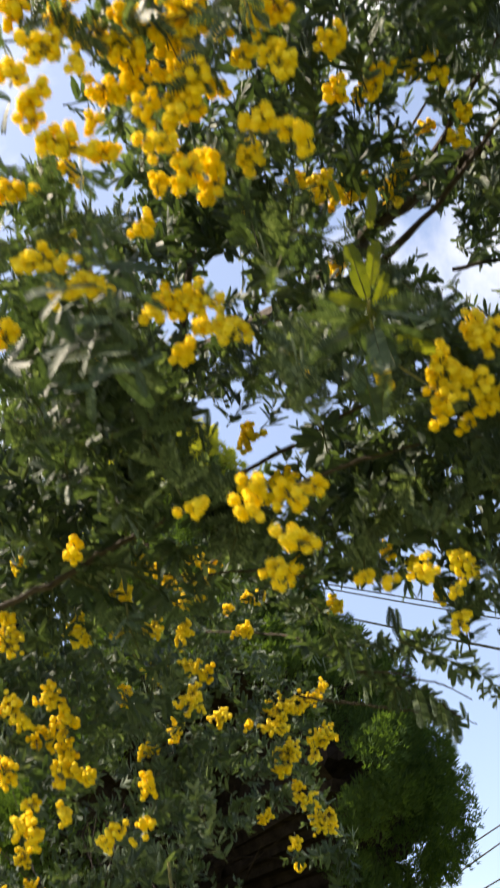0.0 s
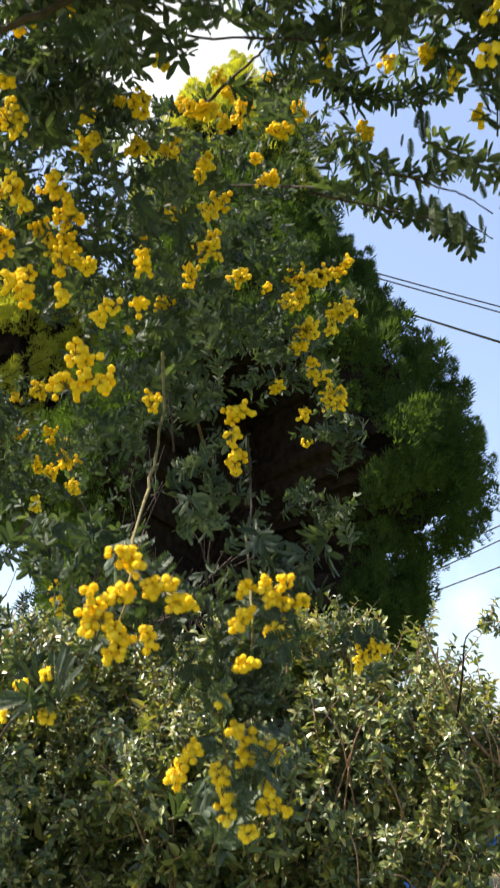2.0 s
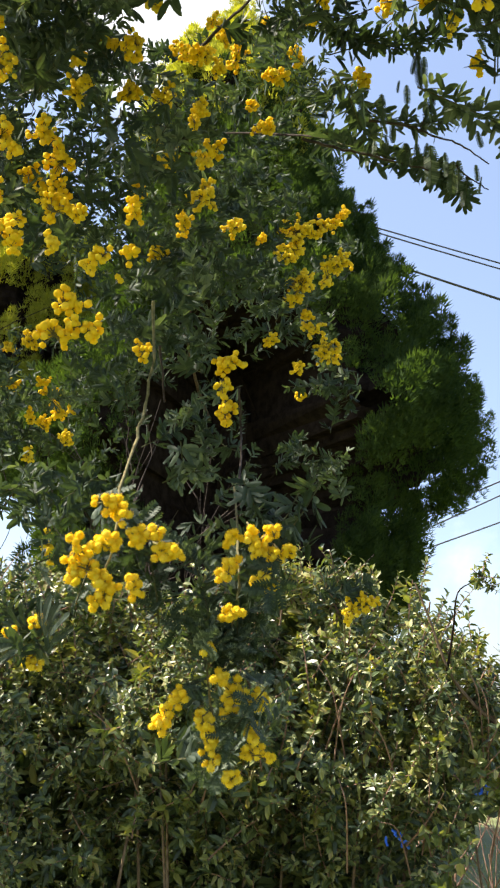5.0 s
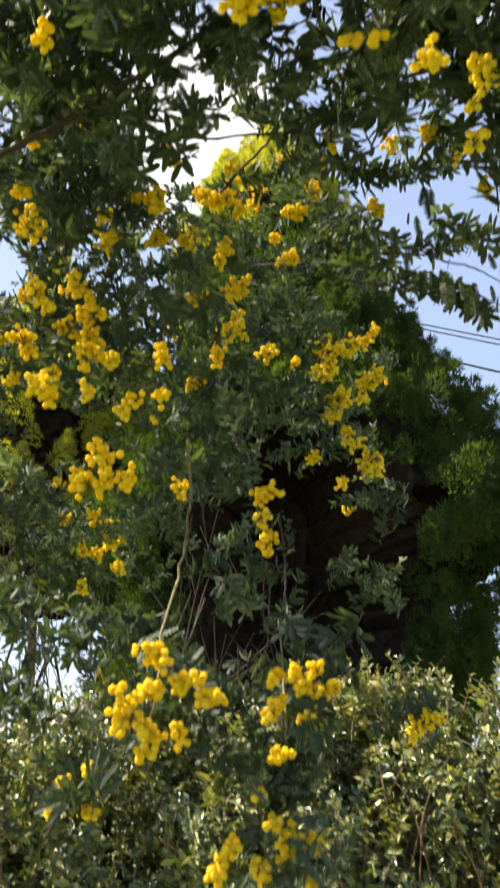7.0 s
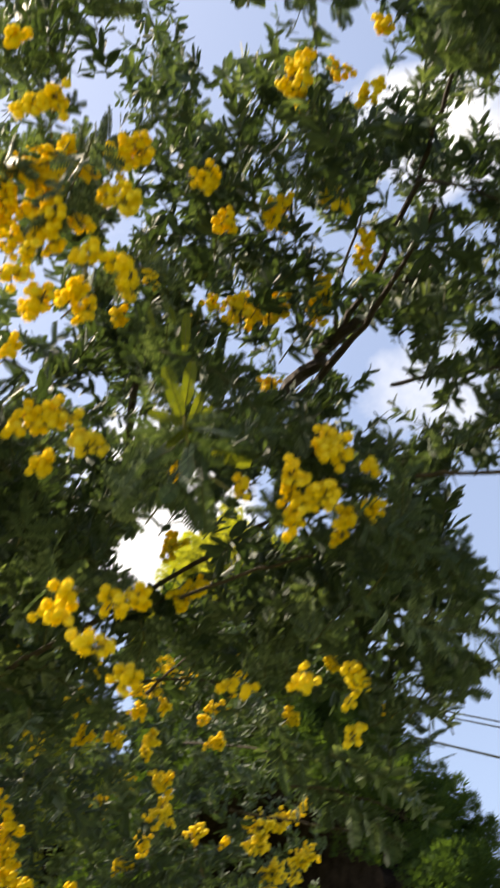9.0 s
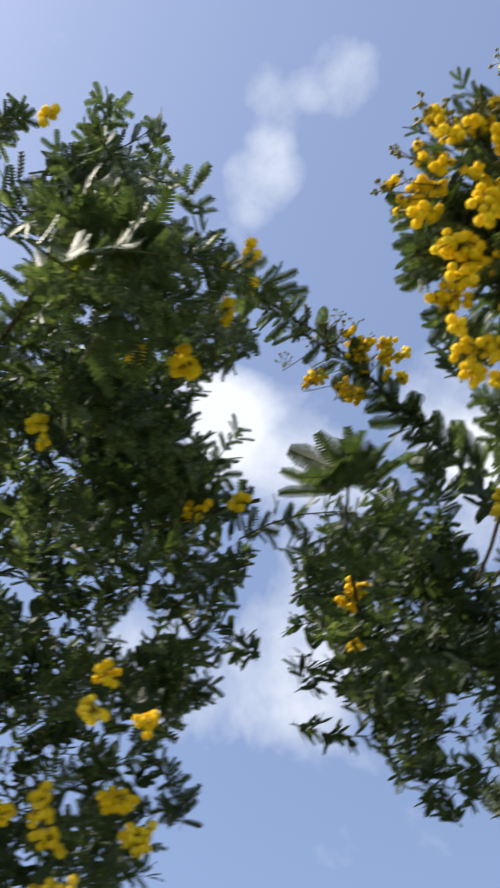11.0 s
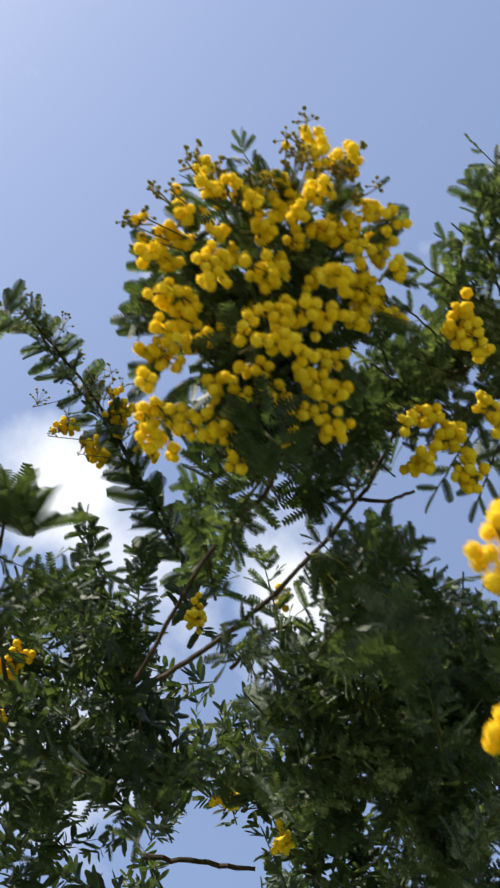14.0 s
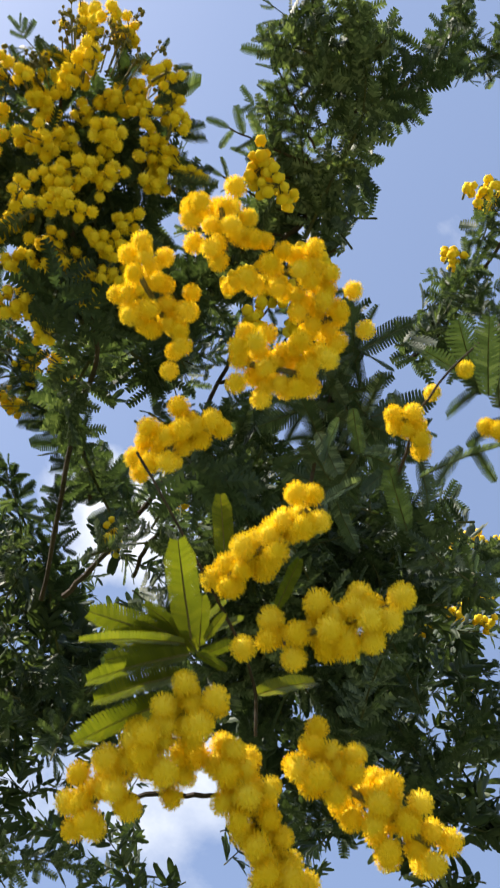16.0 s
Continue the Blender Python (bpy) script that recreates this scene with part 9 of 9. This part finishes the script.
near_leaf((0.555, -0.187, 1.803), (0.555, -0.195, 1.804), True)
near_leaf((0.556, -0.183, 1.802), (0.560, -0.192, 1.801), True)
near_leaf((0.554, -0.184, 1.803), (0.538, -0.178, 1.803), True)
near_leaf((0.425, -0.142, 2.123), (0.419, -0.124, 2.137))
near_leaf((0.429, -0.145, 2.123), (0.421, -0.131, 2.142))
near_leaf((0.427, -0.145, 2.127), (0.416, -0.132, 2.144))
near_leaf((0.429, -0.138, 2.132), (0.409, -0.140, 2.117))
near_leaf((0.433, -0.128, 2.123), (0.424, -0.117, 2.116))
near_leaf((0.433, -0.129, 2.119), (0.426, -0.115, 2.130))
near_leaf((0.439, -0.130, 2.122), (0.428, -0.119, 2.130))
near_leaf((0.435, -0.127, 2.122), (0.423, -0.117, 2.136))
near_leaf((0.419, -0.155, 2.127), (0.407, -0.144, 2.129))
near_leaf((0.418, -0.157, 2.135), (0.401, -0.152, 2.125))
near_leaf((0.418, -0.154, 2.132), (0.404, -0.154, 2.124))
near_leaf((0.417, -0.155, 2.134), (0.401, -0.154, 2.149))
near_leaf((0.450, -0.121, 2.104), (0.452, -0.097, 2.114))
near_leaf((0.453, -0.119, 2.113), (0.443, -0.111, 2.091))
near_leaf((0.450, -0.123, 2.108), (0.440, -0.109, 2.103))
near_leaf((0.452, -0.118, 2.117), (0.440, -0.107, 2.120))
near_leaf((0.422, -0.177, 2.147), (0.401, -0.180, 2.132))
near_leaf((0.424, -0.177, 2.146), (0.408, -0.184, 2.130))
near_leaf((0.420, -0.176, 2.138), (0.406, -0.180, 2.160))
near_leaf((0.423, -0.176, 2.150), (0.417, -0.182, 2.165))
near_leaf((0.437, -0.194, 2.148), (0.424, -0.196, 2.151))
near_leaf((0.437, -0.198, 2.140), (0.426, -0.206, 2.163))
near_leaf((0.432, -0.197, 2.143), (0.421, -0.212, 2.145))
near_leaf((0.435, -0.198, 2.141), (0.429, -0.210, 2.134))
near_leaf((0.449, -0.218, 2.155), (0.434, -0.225, 2.139))
near_leaf((0.448, -0.216, 2.155), (0.431, -0.228, 2.144))
near_leaf((0.445, -0.216, 2.145), (0.439, -0.228, 2.162))
near_leaf((0.450, -0.215, 2.151), (0.443, -0.231, 2.146))
near_leaf((0.467, -0.231, 2.148), (0.461, -0.244, 2.166))
near_leaf((0.467, -0.230, 2.153), (0.459, -0.244, 2.148))
near_leaf((0.469, -0.227, 2.153), (0.465, -0.244, 2.149))
near_leaf((0.465, -0.229, 2.145), (0.473, -0.244, 2.167))
near_leaf((0.491, -0.235, 2.136), (0.498, -0.251, 2.164))
near_leaf((0.487, -0.237, 2.138), (0.492, -0.248, 2.150))
near_leaf((0.488, -0.233, 2.133), (0.497, -0.247, 2.143))
near_leaf((0.488, -0.235, 2.139), (0.498, -0.245, 2.144))
near_leaf((0.505, -0.225, 2.131), (0.507, -0.241, 2.120))
near_leaf((0.506, -0.229, 2.133), (0.513, -0.241, 2.126))
near_leaf((0.508, -0.226, 2.138), (0.518, -0.238, 2.119))
near_leaf((0.502, -0.229, 2.125), (0.514, -0.234, 2.116))
near_leaf((0.515, -0.210, 2.125), (0.529, -0.220, 2.139))
near_leaf((0.514, -0.209, 2.113), (0.533, -0.220, 2.120))
near_leaf((0.514, -0.209, 2.116), (0.525, -0.217, 2.106))
near_leaf((0.512, -0.212, 2.117), (0.526, -0.218, 2.105))
near_leaf((0.516, -0.181, 2.104), (0.533, -0.183, 2.113))
near_leaf((0.517, -0.180, 2.116), (0.532, -0.186, 2.106))
near_leaf((0.516, -0.183, 2.103), (0.527, -0.184, 2.085))
near_leaf((0.518, -0.181, 2.107), (0.537, -0.173, 2.108))
near_leaf((0.503, -0.155, 2.105), (0.518, -0.149, 2.110))
near_leaf((0.503, -0.155, 2.111), (0.514, -0.151, 2.098))
near_leaf((0.501, -0.158, 2.104), (0.509, -0.149, 2.090))
near_leaf((0.504, -0.156, 2.113), (0.503, -0.149, 2.089))
near_leaf((0.485, -0.137, 2.099), (0.494, -0.131, 2.086))
near_leaf((0.482, -0.133, 2.107), (0.491, -0.121, 2.102))
near_leaf((0.483, -0.135, 2.105), (0.483, -0.128, 2.089))
near_leaf((0.481, -0.134, 2.098), (0.482, -0.120, 2.087))
near_leaf((0.466, -0.123, 2.106), (0.474, -0.107, 2.110))
near_leaf((0.463, -0.124, 2.105), (0.462, -0.108, 2.091))
near_leaf((0.466, -0.129, 2.106), (0.465, -0.112, 2.107))
near_leaf((0.467, -0.129, 2.104), (0.457, -0.118, 2.092))
near_leaf((0.462, -0.177, 2.127), (0.448, -0.169, 2.127))
near_leaf((0.465, -0.175, 2.133), (0.447, -0.190, 2.116))
near_leaf((0.463, -0.174, 2.128), (0.454, -0.190, 2.128))
near_leaf((0.463, -0.175, 2.123), (0.475, -0.185, 2.138))
near_leaf((0.442, -0.159, 2.121), (0.422, -0.157, 2.119))
near_leaf((0.446, -0.156, 2.131), (0.433, -0.159, 2.152))
near_leaf((0.447, -0.161, 2.123), (0.448, -0.170, 2.143))
near_leaf((0.446, -0.163, 2.121), (0.458, -0.176, 2.143))
near_leaf((0.476, -0.203, 2.129), (0.464, -0.202, 2.132))
near_leaf((0.473, -0.202, 2.129), (0.466, -0.207, 2.149))
near_leaf((0.476, -0.204, 2.129), (0.472, -0.217, 2.146))
near_leaf((0.478, -0.197, 2.134), (0.480, -0.215, 2.144))
near_leaf((0.500, -0.194, 2.125), (0.493, -0.203, 2.141))
near_leaf((0.499, -0.196, 2.115), (0.503, -0.210, 2.141))
near_leaf((0.497, -0.194, 2.117), (0.503, -0.207, 2.119))
near_leaf((0.496, -0.196, 2.120), (0.514, -0.200, 2.133))
near_leaf((0.483, -0.164, 2.119), (0.466, -0.161, 2.106))
near_leaf((0.482, -0.166, 2.121), (0.465, -0.175, 2.107))
near_leaf((0.483, -0.167, 2.122), (0.473, -0.180, 2.119))
near_leaf((0.484, -0.168, 2.117), (0.488, -0.184, 2.125))
near_leaf((0.589, -0.205, 1.977), (0.589, -0.190, 1.974))
near_leaf((0.587, -0.207, 1.971), (0.582, -0.195, 1.976))
near_leaf((0.587, -0.208, 1.979), (0.569, -0.208, 1.969))
near_leaf((0.588, -0.211, 1.974), (0.577, -0.217, 1.993))
near_leaf((0.591, -0.206, 1.980), (0.589, -0.224, 1.982))
near_leaf((0.589, -0.208, 1.974), (0.598, -0.219, 1.985))
near_leaf((0.591, -0.205, 1.981), (0.601, -0.215, 1.964))
near_leaf((0.589, -0.210, 1.967), (0.603, -0.204, 1.962))
near_leaf((0.605, -0.202, 1.976), (0.609, -0.182, 1.969))
near_leaf((0.606, -0.203, 1.973), (0.590, -0.190, 1.967))
near_leaf((0.606, -0.203, 1.971), (0.584, -0.200, 1.973))
near_leaf((0.606, -0.203, 1.973), (0.593, -0.210, 1.982))
near_leaf((0.603, -0.201, 1.971), (0.595, -0.217, 1.970))
near_leaf((0.602, -0.204, 1.967), (0.614, -0.221, 1.969))
near_leaf((0.606, -0.201, 1.976), (0.618, -0.204, 1.966))
near_leaf((0.604, -0.203, 1.969), (0.616, -0.196, 1.946))
near_leaf((0.607, -0.187, 1.967), (0.608, -0.173, 1.962))
near_leaf((0.606, -0.184, 1.962), (0.601, -0.164, 1.975))
near_leaf((0.606, -0.184, 1.969), (0.587, -0.186, 1.950))
near_leaf((0.603, -0.188, 1.958), (0.583, -0.202, 1.954))
near_leaf((0.604, -0.186, 1.962), (0.605, -0.201, 1.976))
near_leaf((0.609, -0.186, 1.965), (0.612, -0.202, 1.959))
near_leaf((0.607, -0.186, 1.961), (0.622, -0.190, 1.956))
near_leaf((0.605, -0.187, 1.967), (0.617, -0.178, 1.956))
near_leaf((0.599, -0.221, 1.972), (0.603, -0.202, 1.980))
near_leaf((0.598, -0.220, 1.973), (0.590, -0.204, 1.966))
near_leaf((0.599, -0.219, 1.976), (0.578, -0.212, 1.976))
near_leaf((0.601, -0.218, 1.982), (0.583, -0.235, 1.979))
near_leaf((0.600, -0.218, 1.979), (0.593, -0.238, 1.980))
near_leaf((0.599, -0.221, 1.974), (0.613, -0.236, 1.994))
near_leaf((0.599, -0.219, 1.980), (0.605, -0.229, 1.956))
near_leaf((0.596, -0.221, 1.975), (0.607, -0.211, 1.971))
near_leaf((0.596, -0.189, 1.973), (0.593, -0.177, 1.962))
near_leaf((0.594, -0.194, 1.967), (0.579, -0.180, 1.955))
near_leaf((0.594, -0.191, 1.972), (0.581, -0.183, 1.984))
near_leaf((0.596, -0.194, 1.964), (0.579, -0.202, 1.961))
near_leaf((0.595, -0.194, 1.963), (0.594, -0.209, 1.965))
near_leaf((0.594, -0.194, 1.966), (0.606, -0.202, 1.978))
near_leaf((0.593, -0.197, 1.963), (0.610, -0.201, 1.956))
near_leaf((0.596, -0.194, 1.965), (0.620, -0.182, 1.971))
near_leaf((0.616, -0.193, 1.952), (0.615, -0.173, 1.946))
near_leaf((0.616, -0.190, 1.955), (0.615, -0.167, 1.972))
near_leaf((0.616, -0.189, 1.961), (0.591, -0.187, 1.946))
near_leaf((0.615, -0.190, 1.962), (0.597, -0.203, 1.960))
near_leaf((0.616, -0.191, 1.958), (0.607, -0.207, 1.952))
near_leaf((0.617, -0.189, 1.965), (0.625, -0.206, 1.966))
near_leaf((0.616, -0.191, 1.960), (0.633, -0.200, 1.948))
near_leaf((0.615, -0.189, 1.963), (0.628, -0.177, 1.952))
near_leaf((0.616, -0.175, 1.955), (0.626, -0.153, 1.962))
near_leaf((0.616, -0.175, 1.955), (0.606, -0.158, 1.958))
near_leaf((0.622, -0.174, 1.960), (0.604, -0.163, 1.973))
near_leaf((0.615, -0.179, 1.947), (0.594, -0.189, 1.947))
near_leaf((0.621, -0.176, 1.954), (0.622, -0.191, 1.962))
near_leaf((0.619, -0.177, 1.951), (0.630, -0.191, 1.952))
near_leaf((0.617, -0.175, 1.958), (0.623, -0.184, 1.941))
near_leaf((0.617, -0.176, 1.950), (0.633, -0.165, 1.939))
near_leaf((0.616, -0.201, 1.967), (0.616, -0.193, 1.949))
near_leaf((0.612, -0.205, 1.958), (0.604, -0.195, 1.948))
near_leaf((0.612, -0.203, 1.958), (0.602, -0.196, 1.977))
near_leaf((0.613, -0.205, 1.961), (0.600, -0.207, 1.985))
near_leaf((0.613, -0.204, 1.963), (0.607, -0.222, 1.964))
near_leaf((0.615, -0.205, 1.963), (0.637, -0.217, 1.984))
near_leaf((0.614, -0.201, 1.964), (0.627, -0.208, 1.951))
near_leaf((0.614, -0.203, 1.964), (0.624, -0.198, 1.953))
near_leaf((0.618, -0.246, 1.912), (0.593, -0.249, 1.910))
near_leaf((0.619, -0.245, 1.911), (0.596, -0.259, 1.913))
near_leaf((0.626, -0.245, 1.909), (0.610, -0.261, 1.910))
near_leaf((0.618, -0.246, 1.912), (0.608, -0.235, 1.901))
near_leaf((0.616, -0.208, 1.920), (0.626, -0.196, 1.902))
near_leaf((0.620, -0.215, 1.921), (0.630, -0.206, 1.905))
near_leaf((0.623, -0.229, 1.904), (0.616, -0.217, 1.891))
near_leaf((0.624, -0.230, 1.904), (0.623, -0.245, 1.900))
near_leaf((0.623, -0.200, 1.937), (0.614, -0.190, 1.925))
near_leaf((0.622, -0.205, 1.939), (0.607, -0.203, 1.932))
near_leaf((0.629, -0.209, 1.961), (0.612, -0.219, 1.958))
near_leaf((0.582, -0.207, 1.907), (0.592, -0.203, 1.893))
near_leaf((0.586, -0.214, 1.909), (0.584, -0.203, 1.896))
near_leaf((0.613, -0.194, 1.927), (0.600, -0.184, 1.916))


def comb_sprig(root, tip, n, size, face=None):
    """A thin stem with feathered blades to both sides, the last one at its end."""
    root, tip = Vector(root), Vector(tip)
    d = tip - root
    side = d.cross(VIEW).normalized()
    limb([root, root.lerp(tip, 0.5) + VIEW * 0.003, tip], 0.0008, 0.0005)
    for k in range(n):
        u = (k + 0.5) / n
        p = root.lerp(tip, u)
        out = side * (1 if k % 2 else -1) * rnd.uniform(0.6, 1.0) + d.normalized() * rnd.uniform(0.35, 0.9) + VIEW * rnd.gauss(0, 0.35)
        near_leaf(p, p + out.normalized() * size * rnd.uniform(0.8, 1.15) * (1.0 - 0.3 * u), False, face)
    near_leaf(tip, tip + d.normalized() * size * 0.7, False, face)


# the dark branch beside the great head: feathered sprigs, and blossom in its shade
VIEW = Vector((0.305, 0.319, 0.897))
comb_sprig((0.572, -0.258, 2.169), (0.525, -0.284, 2.183), 12, 0.021)
comb_sprig((0.557, -0.283, 2.182), (0.532, -0.294, 2.195), 7, 0.019)
comb_sprig((0.573, -0.250, 2.165), (0.527, -0.241, 2.166), 8, 0.018)
comb_sprig((0.590, -0.240, 2.167), (0.547, -0.235, 2.169), 9, 0.019)
comb_sprig((0.588, -0.223, 2.162), (0.538, -0.218, 2.166), 7, 0.015)
comb_sprig((0.583, -0.211, 2.159), (0.545, -0.199, 2.157), 8, 0.018)
comb_sprig((0.577, -0.191, 2.154), (0.542, -0.185, 2.153), 7, 0.017)
comb_sprig((0.572, -0.176, 2.150), (0.548, -0.174, 2.158), 6, 0.016)
comb_sprig((0.590, -0.216, 2.170), (0.566, -0.213, 2.177), 8, 0.020)
comb_sprig((0.597, -0.239, 2.175), (0.574, -0.237, 2.183), 8, 0.020)
comb_sprig((0.611, -0.222, 2.153), (0.581, -0.177, 2.137), 10, 0.019)
comb_sprig((0.612, -0.220, 2.164), (0.611, -0.162, 2.121), 11, 0.019)
comb_sprig((0.629, -0.209, 2.154), (0.636, -0.173, 2.128), 8, 0.019)
comb_sprig((0.605, -0.214, 2.164), (0.596, -0.168, 2.140), 9, 0.017)
blossoms([
    (0.548, -0.239, 2.125, 0.0065, 0.0075),
    (0.559, -0.236, 2.120, 0.0075, 0.0085),
    (0.568, -0.233, 2.122, 0.0060, 0.0060),
    (0.570, -0.183, 2.120, 0.0060, 0.0045),
    (0.575, -0.192, 2.122, 0.0065, 0.0055),
    (0.590, -0.192, 2.117, 0.0080, 0.0075),
    (0.588, -0.187, 2.116, 0.0060, 0.0060),
    (0.588, -0.173, 2.111, 0.0080, 0.0060),
    (0.604, -0.187, 2.110, 0.0065, 0.0080),
    (0.612, -0.186, 2.107, 0.0065, 0.0070),
    (0.596, -0.216, 2.123, 0.0080, 0.0060),
    (0.603, -0.214, 2.120, 0.0070, 0.0070),
])

# a sunlit young tuft behind the thin branch
near_leaf((0.622, -0.097, 2.127), (0.596, -0.106, 2.134), False, LIT)
near_leaf((0.623, -0.098, 2.127), (0.600, -0.114, 2.136), False, LIT)
near_leaf((0.626, -0.099, 2.127), (0.607, -0.121, 2.136), False, LIT)
near_leaf((0.627, -0.101, 2.127), (0.617, -0.125, 2.134), False, LIT)
near_leaf((0.629, -0.101, 2.127), (0.627, -0.130, 2.132), False, LIT)
near_leaf((0.629, -0.099, 2.126), (0.636, -0.127, 2.128), False, LIT)
near_leaf((0.626, -0.098, 2.127), (0.599, -0.097, 2.130), False, LIT)
near_leaf((0.636, -0.105, 2.126), (0.636, -0.117, 2.125), False, LIT)
near_leaf((0.626, -0.097, 2.126), (0.611, -0.108, 2.130), False, LIT)
near_leaf((0.629, -0.100, 2.126), (0.619, -0.114, 2.129), False, LIT)
blossoms([(0.612, -0.083, 2.137, 0.0055, 0.0045)])
blossoms([(0.618, -0.083, 2.135, 0.0055, 0.0045)])
blossoms([(0.612, -0.075, 2.135, 0.0055, 0.0045)])
